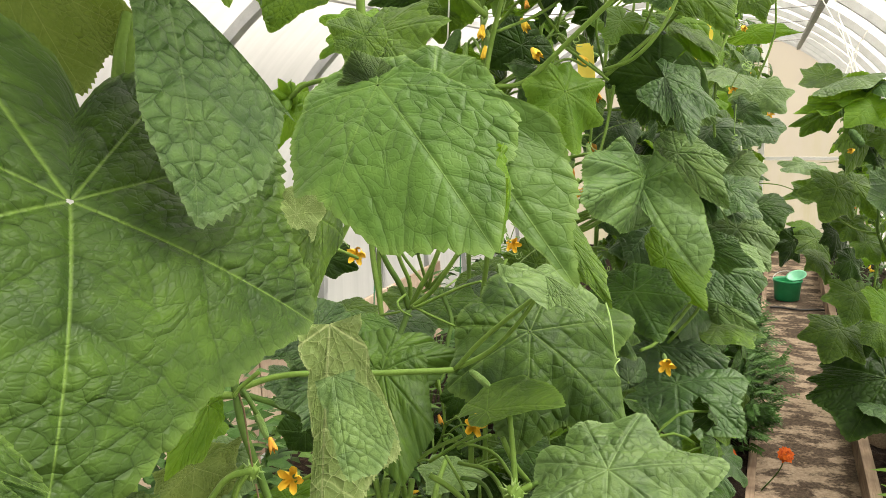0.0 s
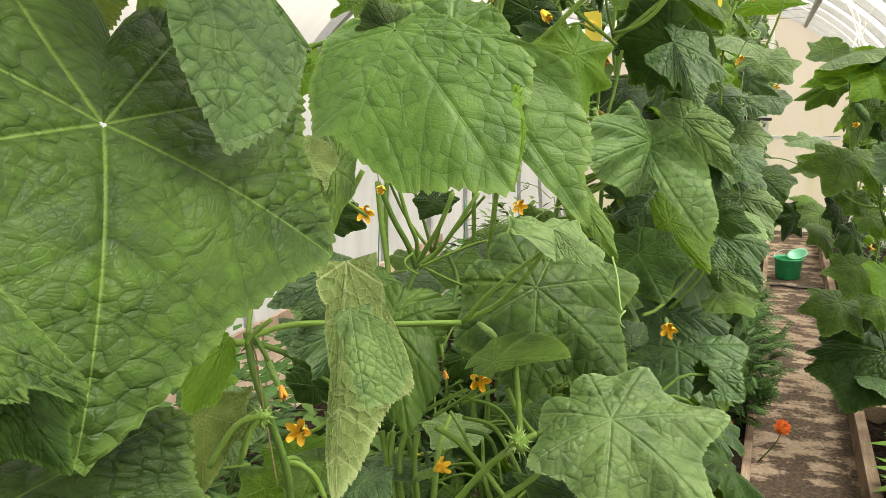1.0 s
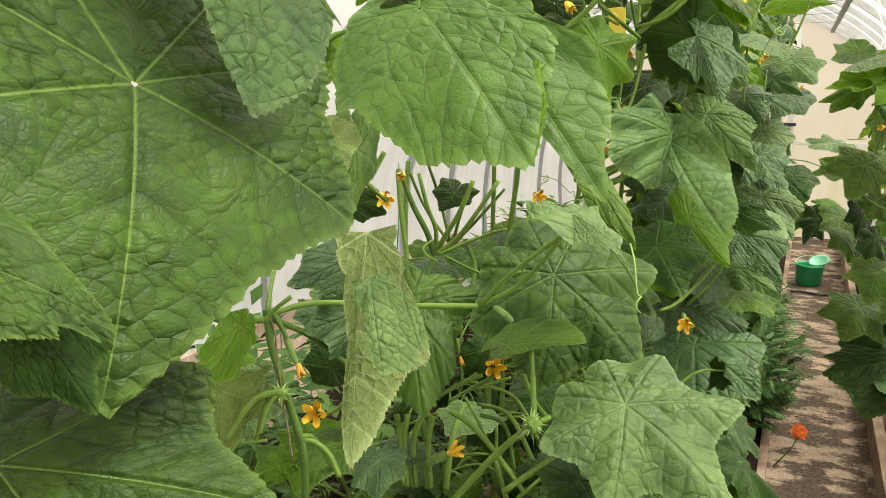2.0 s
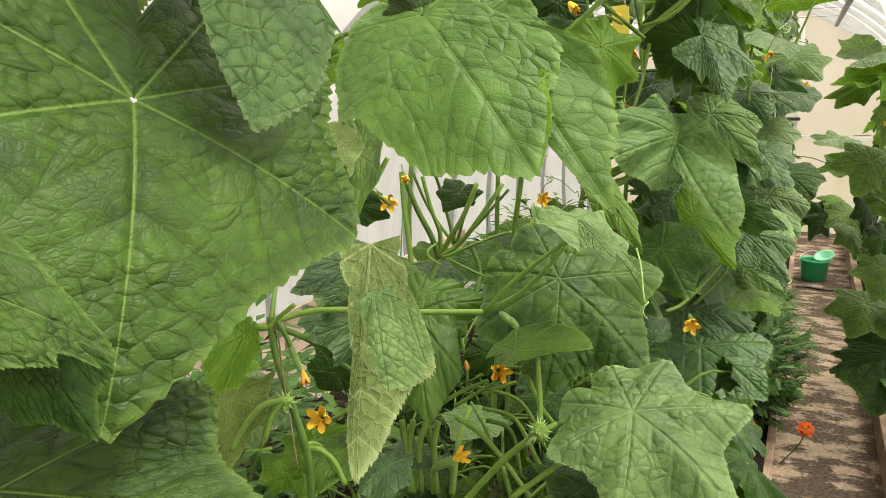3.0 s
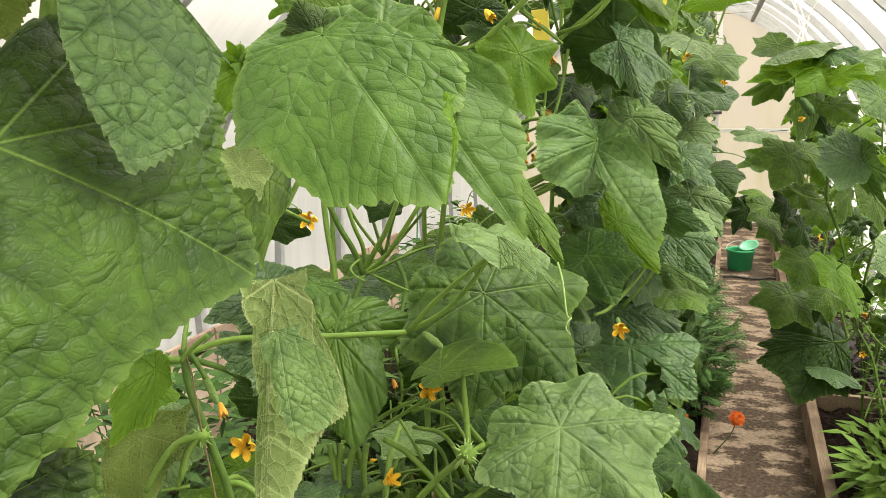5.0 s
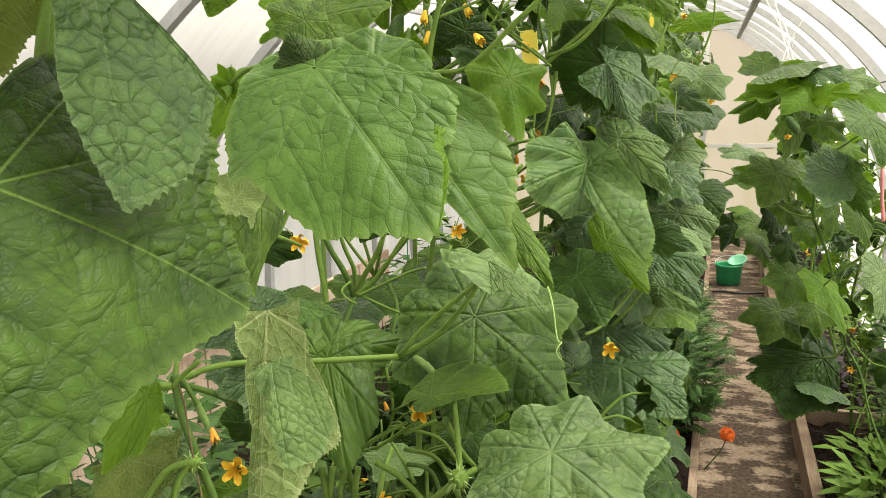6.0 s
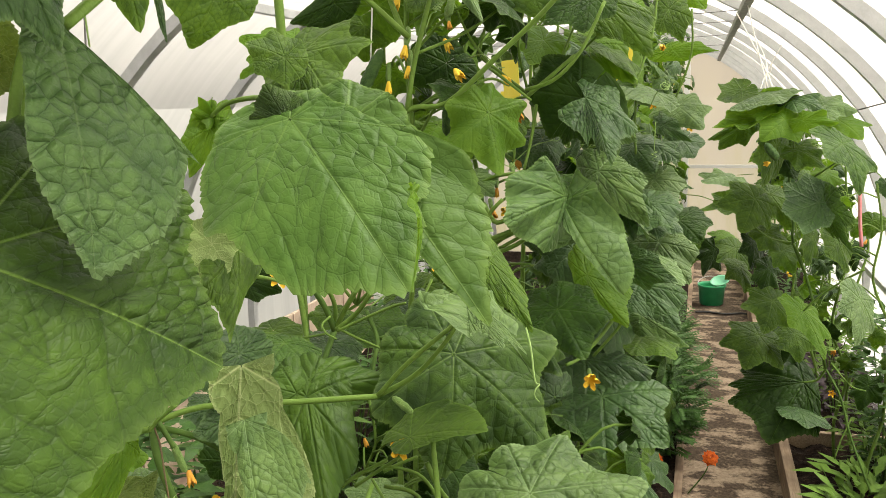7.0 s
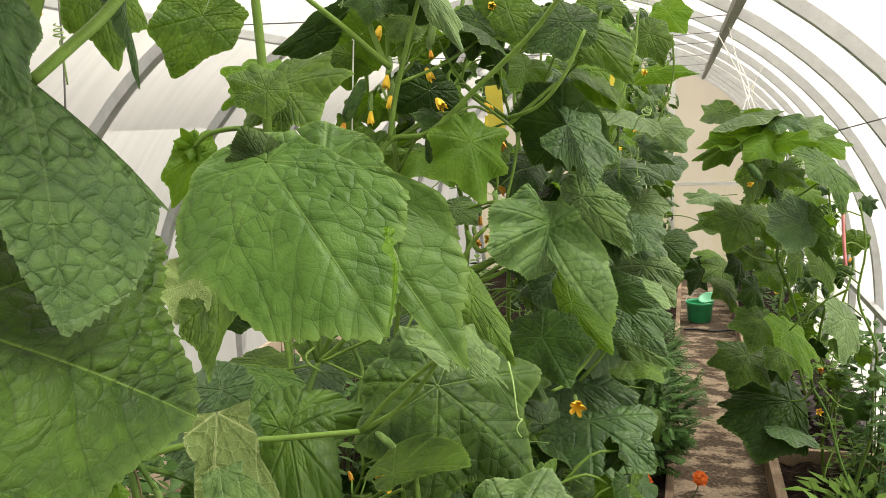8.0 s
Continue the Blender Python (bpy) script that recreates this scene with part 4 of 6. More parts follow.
leaf(plant_c, (-0.639, 1.130, 1.763), (-0.684, 1.104, 1.784), (-0.659, 1.140, 1.803), 53, LEAF)
leaf(plant_c, (-0.996, 1.556, 1.931), (-1.044, 1.514, 1.811), (-0.953, 1.590, 1.869), -53, LEAF, lobed=0.6, wavy=0.04, heel=0.5)
leaf(plant_c, (-0.652, 0.810, 1.872), (-0.635, 0.812, 1.775), (-0.676, 0.787, 1.819), 53, LEAF, lobed=1.0, heel=0.5)
leaf(plant_c, (-0.443, 0.561, 1.813), (-0.426, 0.558, 1.742), (-0.431, 0.564, 1.768), -53, LEAF_BLUE, outline=[(-180, 0.3), (-40, 0.45), (-20, 0.6), (0, 1), (10, 0.6), (30, 0.3), (180, 0.25)], fan_l=[(53, 14), (107, 30)], fan_r=[(53, 14), (107, 30)], left=1.2, right=1.2)
leaf(plant_c, (-0.906, 1.344, 1.662), (-0.925, 1.300, 1.578), (-0.888, 1.353, 1.622), -53, LEAF_YOUNG)
leaf(plant_c, (-0.444, 1.306, 1.900), (-0.391, 1.279, 1.809), (-0.445, 1.290, 1.858), 53, LEAF_PALE, left=0.8, right=0.8)
leaf(plant_c, (-0.270, 1.553, 1.871), (-0.339, 1.495, 1.819), (-0.275, 1.517, 1.803), -53, LEAF_DARK, wavy=0.06)
leaf(plant_c, (-0.375, 1.532, 1.895), (-0.439, 1.521, 1.860), (-0.345, 1.524, 1.826), -53, LEAF)
leaf(plant_c, (-0.263, 1.655, 1.871), (-0.169, 1.620, 1.763), (-0.269, 1.619, 1.808), 53, LEAF, wavy=0.05)
leaf(plant_c, (-0.249, 1.713, 1.780), (-0.194, 1.669, 1.722), (-0.289, 1.688, 1.791), 53, LEAF)
leaf(plant_c, (-0.695, 1.430, 1.869), (-0.767, 1.398, 1.837), (-0.691, 1.427, 1.906), 53, LEAF_DARK)
leaf(plant_c, (-0.659, 1.554, 1.877), (-0.597, 1.572, 1.915), (-0.692, 1.532, 1.938), -53, LEAF)
leaf(plant_c, (-0.576, 1.697, 1.772), (-0.643, 1.675, 1.730), (-0.567, 1.700, 1.704), -53, LEAF_DARK)
leaf(plant_c, (-0.709, 1.649, 1.675), (-0.732, 1.638, 1.631), (-0.771, 1.624, 1.701), 53, LEAF)
leaf(plant_c, (-0.372, 1.849, 1.731), (-0.364, 1.798, 1.649), (-0.310, 1.838, 1.693), -53, LEAF_DARK)
tube('stem', [(-0.662, 1.158, 1.913), (-0.659, 1.159, 1.844), (-0.655, 1.155, 1.780), (-0.650, 1.148, 1.708), (-0.640, 1.128, 1.629)], 0.0068, 0.0068, STEM, plant_c)
tube('stem', [(-0.580, 1.319, 1.602), (-0.536, 1.341, 1.682), (-0.469, 1.343, 1.694), (-0.381, 1.336, 1.765), (-0.299, 1.328, 1.835), (-0.237, 1.309, 1.901)], 0.0046, 0.0038, STEM, plant_c)
tube('stem', [(-0.536, 1.341, 1.682), (-0.527, 1.355, 1.754), (-0.505, 1.358, 1.833), (-0.477, 1.356, 1.918)], 0.0048, 0.004, STEM, plant_c)
tube('petiole', [(-0.621, 1.238, 1.901), (-0.572, 1.266, 1.855), (-0.523, 1.323, 1.797)], 0.004, 0.005, STEM, plant_c)
tube('petiole', [(-0.581, 1.364, 1.909), (-0.562, 1.357, 1.854), (-0.541, 1.347, 1.808)], 0.004, 0.005, STEM, plant_c)
tube('petiole', [(-0.407, 1.690, 1.704), (-0.359, 1.709, 1.741), (-0.307, 1.736, 1.789)], 0.004, 0.0035, STEM, plant_c)
tube('petiole', [(-0.407, 1.690, 1.704), (-0.453, 1.628, 1.750), (-0.478, 1.600, 1.776)], 0.004, 0.004, STEM, plant_c)
# right row
leaf(plant_r, (0.125, 3.020, 1.693), (0.007, 2.920, 1.639), (0.161, 2.940, 1.656), -53, LEAF_PALE, arch=0.5, wavy=0.06, lobed=1.1)
leaf(plant_r, (0.044, 3.050, 1.703), (-0.036, 3.000, 1.676), (0.045, 2.970, 1.666), 53, LEAF, arch=0.5, wavy=0.08, lobed=1.2)
leaf(plant_r, (0.117, 3.000, 1.625), (-0.049, 2.920, 1.587), (0.046, 2.900, 1.579), 53, LEAF_YOUNG, arch=0.7, left=0.8, right=0.8, wavy=0.07)
leaf(plant_r, (0.063, 3.060, 1.596), (-0.022, 3.000, 1.507), (-0.062, 3.020, 1.540), 53, LEAF, arch=0.5, wavy=0.06, lobed=1.25)
leaf(plant_r, (0.174, 2.950, 1.606), (0.101, 2.900, 1.539), (0.212, 2.900, 1.534), -53, LEAF_YOUNG, arch=0.3, wavy=0.05, lobed=1.1)
leaf(plant_r, (0.224, 2.900, 1.603), (0.317, 2.840, 1.595), (0.251, 2.860, 1.562), 53, LEAF_YOUNG, arch=0.5, wavy=0.08, lobed=1.3)
leaf(plant_r, (0.195, 3.000, 1.669), (0.286, 2.920, 1.628), (0.209, 2.920, 1.627), 53, LEAF_BLUE, arch=0.6, wavy=0.08, lobed=1.2)
leaf(plant_r, (0.295, 3.000, 1.648), (0.385, 2.950, 1.625), (0.349, 3.050, 1.678), -53, LEAF_PALE, arch=0.6, wavy=0.08, lobed=1.2)
leaf(plant_r, (0.153, 2.960, 1.521), (0.106, 2.900, 1.393), (0.074, 2.900, 1.483), 53, LEAF, arch=0.3, wavy=0.05, lobed=0.9)
leaf(plant_r, (0.175, 3.050, 1.490), (0.220, 3.000, 1.409), (0.133, 3.000, 1.427), 53, LEAF_DARK, arch=0.4, wavy=0.06)
leaf(plant_r, (0.222, 2.980, 1.508), (0.298, 2.930, 1.451), (0.210, 2.920, 1.445), 53, LEAF, arch=0.6, wavy=0.08, lobed=1.2)
leaf(plant_r, (0.324, 2.800, 1.537), (0.363, 2.700, 1.391), (0.268, 2.720, 1.500), 53, LEAF_MID, arch=0.5, wavy=0.07, lobed=1.2)
leaf(plant_r, (0.338, 3.000, 1.600), (0.398, 2.920, 1.540), (0.294, 2.950, 1.558), 53, LEAF_YOUNG, arch=0.5, wavy=0.08, lobed=1.2)
leaf(plant_r, (0.014, 3.300, 1.390), (-0.074, 3.240, 1.371), (0.040, 3.200, 1.351), -53, LEAF_PALE, arch=0.5, wavy=0.1, lobed=1.3)
leaf(plant_r, (0.097, 3.020, 1.343), (0.053, 2.950, 1.235), (-0.031, 2.970, 1.325), 53, LEAF, arch=0.5, wavy=0.1, lobed=1.3, left=0.8)
leaf(plant_r, (0.152, 3.100, 1.346), (0.214, 3.020, 1.239), (0.122, 3.040, 1.284), 53, LEAF, arch=0.6, wavy=0.08, lobed=1.2)
leaf(plant_r, (0.045, 3.100, 1.322), (-0.088, 3.050, 1.292), (0.008, 3.030, 1.284), 53, LEAF, arch=0.8, wavy=0.1, lobed=1.3)
leaf(plant_r, (0.268, 2.800, 1.359), (0.164, 2.740, 1.334), (0.217, 2.660, 1.282), 53, LEAF_BLUE, arch=0.5, wavy=0.06, lobed=0.9, left=0.6, right=0.6)
leaf(plant_r, (0.283, 2.800, 1.352), (0.351, 2.680, 1.226), (0.359, 2.700, 1.319), -53, LEAF_MID, arch=0.6, wavy=0.06, lobed=1.1, fan_r=[(53, 14), (107, 34)])
leaf(plant_r, (0.275, 2.950, 1.228), (0.251, 2.900, 1.140), (0.231, 2.900, 1.202), 53, LEAF, arch=0.4, wavy=0.07, lobed=0.9)
leaf(plant_r, (0.355, 3.000, 1.211), (0.381, 2.950, 1.109), (0.317, 2.940, 1.164), 53, LEAF, arch=0.4, wavy=0.07)
leaf(plant_r, (0.322, 3.100, 1.419), (0.337, 3.050, 1.352), (0.281, 3.050, 1.386), 53, LEAF_YOUNG, arch=0.4, wavy=0.08, lobed=1.2)
leaf(plant_r, (0.277, 3.150, 1.399), (0.286, 3.100, 1.328), (0.236, 3.100, 1.362), 53, LEAF, arch=0.4, wavy=0.08, lobed=1.2)
leaf(plant_r, (0.238, 2.800, 1.015), (0.288, 2.660, 0.900), (0.163, 2.820, 1.044), 107, LEAF_YOUNG, arch=0.5, wavy=0.04, lobed=1.25, rings=34, segs=180)
leaf(plant_r, (0.164, 2.980, 1.002), (0.132, 2.900, 0.905), (0.059, 2.920, 0.988), 53, LEAF, arch=0.5, wavy=0.07, lobed=1.2)
leaf(plant_r, (0.127, 3.020, 0.867), (0.080, 2.920, 0.770), (-0.005, 2.960, 0.844), 53, LEAF, arch=0.6, wavy=0.08, lobed=1.3)
leaf(plant_r, (0.184, 3.080, 0.864), (0.209, 3.000, 0.774), (0.123, 3.020, 0.796), 53, LEAF_DARK, arch=0.6, wavy=0.08, lobed=1.1)
leaf(plant_r, (0.239, 3.000, 0.884), (0.251, 2.940, 0.800), (0.183, 2.940, 0.844), 53, LEAF, arch=0.6, wavy=0.08, lobed=1.1)
leaf(plant_r, (0.274, 3.000, 0.714), (0.032, 2.960, 0.638), (0.162, 2.860, 0.533), -53, LEAF_DARK, fan_r=[(53, 15), (107, 35)], heel=0.3, wavy=0.06, rings=34, segs=180)
leaf(plant_r, (0.346, 2.500, 1.130), (0.326, 2.400, 1.026), (0.283, 2.440, 1.110), 53, LEAF_PALE, arch=0.5, wavy=0.06, lobed=1.1)
leaf(plant_r, (0.252, 2.900, 0.648), (0.346, 2.850, 0.613), (0.270, 2.820, 0.618), 53, LEAF_BLUE, arch=0.6, wavy=0.08)
leaf(plant_r, (-0.095, 3.300, 1.126), (-0.177, 3.250, 1.046), (-0.116, 3.220, 1.037), 53, LEAF, arch=0.7, wavy=0.1, lobed=1.2)
leaf(plant_r, (-0.019, 3.250, 1.124), (-0.063, 3.200, 1.030), (-0.094, 3.200, 1.105), 53, LEAF_DARK, arch=0.7, wavy=0.1, lobed=1.2)
leaf(plant_r, (0.049, 3.200, 1.139), (0.036, 3.140, 1.038), (-0.020, 3.140, 1.098), 53, LEAF, arch=0.7, wavy=0.1, lobed=1.2)
leaf(plant_r, (0.109, 3.100, 1.181), (0.093, 3.050, 1.087), (0.050, 3.050, 1.152), 53, LEAF_DARK, arch=0.7, wavy=0.1, lobed=1.2)
leaf(plant_r, (0.140, 3.050, 1.221), (0.196, 3.000, 1.150), (0.115, 3.000, 1.167), 53, LEAF, arch=0.7, wavy=0.1, lobed=1.2)
leaf(plant_r, (0.188, 3.000, 1.169), (0.222, 2.950, 1.103), (0.159, 2.950, 1.120), 53, LEAF, arch=0.7, wavy=0.1, lobed=1.2)
leaf(plant_r, (0.004, 3.300, 1.172), (0.059, 3.250, 1.122), (-0.020, 3.250, 1.141), 53, LEAF_YOUNG, arch=0.7, wavy=0.1, lobed=1.2)
leaf(plant_r, (0.055, 3.100, 1.091), (0.078, 3.050, 1.006), (0.010, 3.040, 1.054), 53, LEAF, arch=0.7, wavy=0.1, lobed=1.2)
leaf(plant_r, (0.153, 3.050, 1.100), (0.126, 3.000, 1.016), (0.091, 3.000, 1.069), 53, LEAF_DARK, arch=0.7, wavy=0.1, lobed=1.2)
tube('stem', [(0.200, 3.050, 1.705), (0.201, 3.050, 1.593), (0.202, 3.030, 1.465), (0.204, 3.020, 1.355), (0.219, 3.000, 1.264), (0.219, 2.980, 1.201), (0.275, 2.950, 1.049), (0.328, 2.900, 0.798)], 0.0058, 0.0046, STEM_SHADED, plant_r)
tube('side_shoot', [(0.208, 3.020, 1.374), (0.249, 2.960, 1.407), (0.310, 2.880, 1.466), (0.349, 2.820, 1.509)], 0.0038, 0.0030, STEM, plant_r)
tube('petiole', [(0.216, 2.980, 1.201), (0.149, 2.970, 1.215), (0.101, 3.000, 1.247), (0.083, 3.020, 1.278), (0.098, 3.020, 1.320)], 0.0032, 0.0026, STEM, plant_r)
tube('petiole', [(0.205, 3.030, 1.410), (0.205, 3.000, 1.486), (0.206, 2.970, 1.541), (0.188, 2.950, 1.599)], 0.0028, 0.0022, STEM, plant_r)
tube('petiole', [(0.328, 2.900, 0.798), (0.308, 2.930, 0.748), (0.263, 2.950, 0.730)], 0.004, 0.0032, STEM, plant_r)
tube('petiole', [(0.387, 2.700, 1.173), (0.339, 2.740, 1.129), (0.286, 2.780, 1.073), (0.241, 2.800, 1.016)], 0.0036, 0.0029, STEM, plant_r)
tube('stem', [(0.328, 2.900, 0.798), (0.369, 2.850, 0.723), (0.391, 2.800, 0.630), (0.419, 2.740, 0.545), (0.447, 2.700, 0.474)], 0.004, 0.0032, STEM_SHADED, plant_r)
tube('petiole', [(0.219, 2.980, 1.201), (0.238, 2.940, 1.162), (0.253, 2.900, 1.115)], 0.003, 0.0024, STEM, plant_r)
tube('tendril', [(-0.164, 3.200, 1.334), (-0.086, 3.150, 1.335), (-0.029, 3.100, 1.322)], 0.002, 0.0016, STEM, plant_r)
tube('petiole', [(0.097, 3.000, 1.614), (0.106, 3.000, 1.523), (0.113, 3.000, 1.468)], 0.002, 0.0016, STEM, plant_r)
tube('tendril', [(0.087, 2.980, 1.429), (0.035, 2.960, 1.427)], 0.0014, 0.0011, STEM, plant_r)
tube('side_shoot', [(0.403, 2.850, 0.650), (0.371, 2.820, 0.582), (0.355, 2.800, 0.531)], 0.0026, 0.0021, STEM, plant_r)
tube('side_shoot', [(0.342, 2.900, 0.819), (0.404, 2.900, 0.747), (0.451, 2.900, 0.732)], 0.003, 0.0024, STEM, plant_r)
# blossoms and fruit
flower(plant_b, (-0.676, 1.144, 1.445), (0.26, -0.96, -0.13), 0.0323, 0, PETAL, 0.8)
flower(plant_b, (-0.473, 1.087, 1.219), (0.46, -0.85, 0.23), 0.0342, 0.03, PETAL, 0.8)
flower(plant_b, (-0.733, 1.012, 1.132), (0.30, -0.90, 0.25), 0.036, 0.03, PETAL, 1.0)
flower(plant_b, (-0.486, 0.971, 1.138), (0.78, -0.22, 0.59), 0.0266, 0.05, PETAL, 0.8)
flower(plant_b, (-0.488, 1.331, 1.434), (0.49, -0.86, -0.13), 0.0285, 0, PETAL, 0.8)
flower(plant_b, (-0.259, 1.499, 1.194), (0.20, -0.98, -0.11), 0.0342, 0.03, PETAL, 0.8)
flower(plant_c, (-0.544, 1.359, 1.773), (0.05, -0.53, -0.85), 0.0276, 0.04, PETAL, 0.34)
flower(plant_c, (-0.540, 1.361, 1.740), (0.00, -0.36, -0.93), 0.0256, 0.03, PETAL, 0.34)
flower(plant_c, (-0.567, 1.341, 1.716), (0.07, -0.36, -0.93), 0.0256, 0.035, PETAL, 0.34)
flower(plant_c, (-0.569, 1.397, 1.856), (-0.06, -0.59, -0.80), 0.0296, 0, PETAL, 0.34)
flower(plant_c, (-0.490, 1.429, 1.786), (0.52, -0.43, -0.74), 0.0296, 0, PETAL, 0.34)
flower(plant_c, (-0.449, 1.349, 1.736), (0.55, -0.69, -0.47), 0.0335, 0, PETAL, 0.34)
flower(plant_c, (-0.414, 1.534, 1.730), (0.65, -0.57, -0.50), 0.0276, 0, PETAL, 0.34)
flower(plant_c, (-0.538, 1.403, 1.897), (-0.11, -0.70, -0.70), 0.0296, 0, PETAL, 0.34)
flower(plant_c, (-0.667, 0.740, 1.829), (0.55, -0.59, -0.59), 0.0256, 0.03, PETAL, 0.34)
flower(plant_c, (-0.348, 1.542, 1.580), (0.52, -0.76, -0.40), 0.0296, 0, PETAL, 0.34)
flower(plant_c, (-0.654, 1.155, 1.480), (0.36, -0.93, -0.04), 0.0296, 0, PETAL, 0.34)
flower(plant_b, (-0.404, 1.468, 1.504), (0.30, -0.93, -0.21), 0.02375, 0, PETAL, 0.8)
flower(plant_c, (-0.171, 2.070, 1.803), (0.28, -0.91, -0.31), 0.0276, 0, PETAL, 0.34)
flower(plant_c, (-0.192, 2.170, 1.673), (0.15, -0.97, -0.20), 0.0296, 0.03, PETAL, 0.34)
flower(plant_b, (-0.210, 2.457, 1.667), (0.19, -0.96, -0.22), 0.0285, 0, PETAL, 0.8)
flower(plant_b, (-0.118, 3.059, 1.582), (0.18, -0.97, -0.15), 0.0285, 0, PETAL, 0.8)
flower(plant_r, (0.116, 2.830, 1.475), (-0.5, -0.8, -0.1), 0.03, 0, PETAL, 0.5)
flower(plant_b, (0.389, 3.159, 0.627), (-0.05, -0.98, 0.17), 0.0285, 0, PETAL, 0.8)
flower(plant_c, (-0.403, 1.525, 1.906), (0.38, -0.87, -0.30), 0.0296, 0, PETAL, 0.34)
flower(plant_c, (-0.611, 1.323, 1.696), (-0.04, -0.48, -0.88), 0.032, 0, WILTED, 0.3)
flower(plant_b, (-0.614, 0.802, 1.288), (0.61, -0.56, -0.56), 0.022, 0, WILTED, 0.3)
flower(plant_c, (-0.487, 1.428, 1.819), (0.26, -0.63, -0.74), 0.02, 0.04, WILTED, 0.3)
flower(plant_c, (-0.508, 1.508, 1.650), (-0.04, -0.08, -1.00), 0.02, 0.05, WILTED, 0.3)
flower(plant_c, (-0.409, 1.421, 1.538), (0.00, -0.12, -0.99), 0.02, 0.03, WILTED, 0.3)
flower(plant_b, (-0.525, 1.089, 1.218), (0.40, -0.20, -0.90), 0.016, 0, WILTED, 0.3)
fruit_mesh(plant_c, Vector((-0.580, 1.355, 1.783)) - Vector(plant_c.location), Vector((-0.606, 1.325, 1.716)) - Vector(plant_c.location), 0.0095, FRUIT, 'spiny young cucumber')
fruit_mesh(plant_c, Vector((-0.487, 1.453, 1.885)) - Vector(plant_c.location), Vector((-0.490, 1.436, 1.836)) - Vector(plant_c.location), 0.006, OVARY, 'spiny young cucumber')
fruit_mesh(plant_c, Vector((-0.514, 1.507, 1.736)) - Vector(plant_c.location), Vector((-0.521, 1.503, 1.635)) - Vector(plant_c.location), 0.008, FRUIT, 'dark green hanging cucumber')
fruit_mesh(plant_c, Vector((-0.406, 1.831, 1.594)) - Vector(plant_c.location), Vector((-0.336, 1.841, 1.570)) - Vector(plant_c.location), 0.012, FRUIT, 'dark green cucumber')
fruit_mesh(plant_c, Vector((-0.384, 1.517, 1.451)) - Vector(plant_c.location), Vector((-0.325, 1.474, 1.435)) - Vector(plant_c.location), 0.013, FRUIT, 'dark green cucumber')
fruit_mesh(plant_b, Vector((-0.633, 0.798, 1.336)) - Vector(plant_b.location), Vector((-0.615, 0.795, 1.301)) - Vector(plant_b.location), 0.0038, OVARY, 'spiny young cucumber')
fruit_mesh(plant_b, Vector((-0.410, 0.906, 1.366)) - Vector(plant_b.location), Vector((-0.381, 0.891, 1.355)) - Vector(plant_b.location), 0.004, OVARY, 'tiny young cucumber')
fruit_mesh(plant_r, Vector((0.110, 2.840, 1.538)) - Vector(plant_r.location), Vector((0.147, 2.820, 1.487)) - Vector(plant_r.location), 0.012, FRUIT, 'dark green cucumber')
fruit_mesh(plant_b, Vector((-0.528, 0.974, 1.112)) - Vector(plant_b.location), Vector((-0.495, 0.975, 1.130)) - Vector(plant_b.location), 0.006, OVARY, 'tiny young cucumber')
# stalks in the tangle
tube('stem', [(-0.865, 1.851, 1.217), (-0.930, 1.841, 1.307), (-0.953, 1.791, 1.409)], 0.00432, 0.0036, STEM, plant_b)
tube('stem', [(-0.865, 1.851, 1.217), (-0.886, 1.814, 1.354), (-0.890, 1.768, 1.426)], 0.00432, 0.0036, STEM, plant_b)
tube('stem', [(-0.865, 1.851, 1.217), (-0.830, 1.831, 1.312), (-0.793, 1.804, 1.384)], 0.00432, 0.0036, STEM, plant_b)
tube('stem', [(-0.865, 1.851, 1.217), (-0.798, 1.839, 1.285), (-0.722, 1.829, 1.369)], 0.00432, 0.0036, STEM, plant_b)
tube('stem', [(-0.865, 1.851, 1.217), (-0.924, 1.813, 1.174), (-0.941, 1.773, 1.070)], 0.00432, 0.0036, STEM, plant_b)
tube('stem', [(-0.830, 1.972, 1.199), (-0.805, 1.863, 1.168), (-0.846, 1.832, 1.117)], 0.0036, 0.003, STEM, plant_b)
tube('stem', [(-0.758, 1.391, 1.476), (-0.756, 1.375, 1.376), (-0.742, 1.351, 1.256)], 0.00432, 0.0036, STEM, plant_b)
tube('stem', [(-0.671, 1.835, 1.304), (-0.704, 1.807, 1.228), (-0.725, 1.783, 1.166)], 0.00216, 0.0018, STEM, plant_b)
tube('stem', [(-0.873, 2.063, 1.193), (-0.863, 1.843, 1.184), (-0.866, 1.714, 1.135)], 0.00288, 0.0024, STEM, plant_b)
tube('stem', [(-0.442, 1.502, 1.437), (-0.403, 1.488, 1.460), (-0.365, 1.473, 1.482)], 0.00432, 0.0036, STEM, plant_b)
tube('stem', [(-0.442, 1.499, 1.421), (-0.400, 1.487, 1.446), (-0.360, 1.473, 1.470)], 0.0036, 0.003, STEM, plant_b)
tube('stem', [(-0.283, 1.729, 1.166), (-0.227, 1.703, 1.242), (-0.222, 1.709, 1.264)], 0.0036, 0.003, STEM, plant_b)
tube('stem', [(-0.418, 1.094, 1.141), (-0.453, 1.099, 1.177), (-0.519, 1.082, 1.194)], 0.00288, 0.0024, STEM, plant_b)
tube('stem', [(-0.499, 1.084, 1.182), (-0.477, 1.097, 1.191), (-0.455, 1.108, 1.199)], 0.00288, 0.0024, STEM, plant_b)
tube('stem', [(-0.534, 1.062, 1.166), (-0.503, 1.073, 1.187), (-0.472, 1.083, 1.208)], 0.00288, 0.0024, STEM, plant_b)
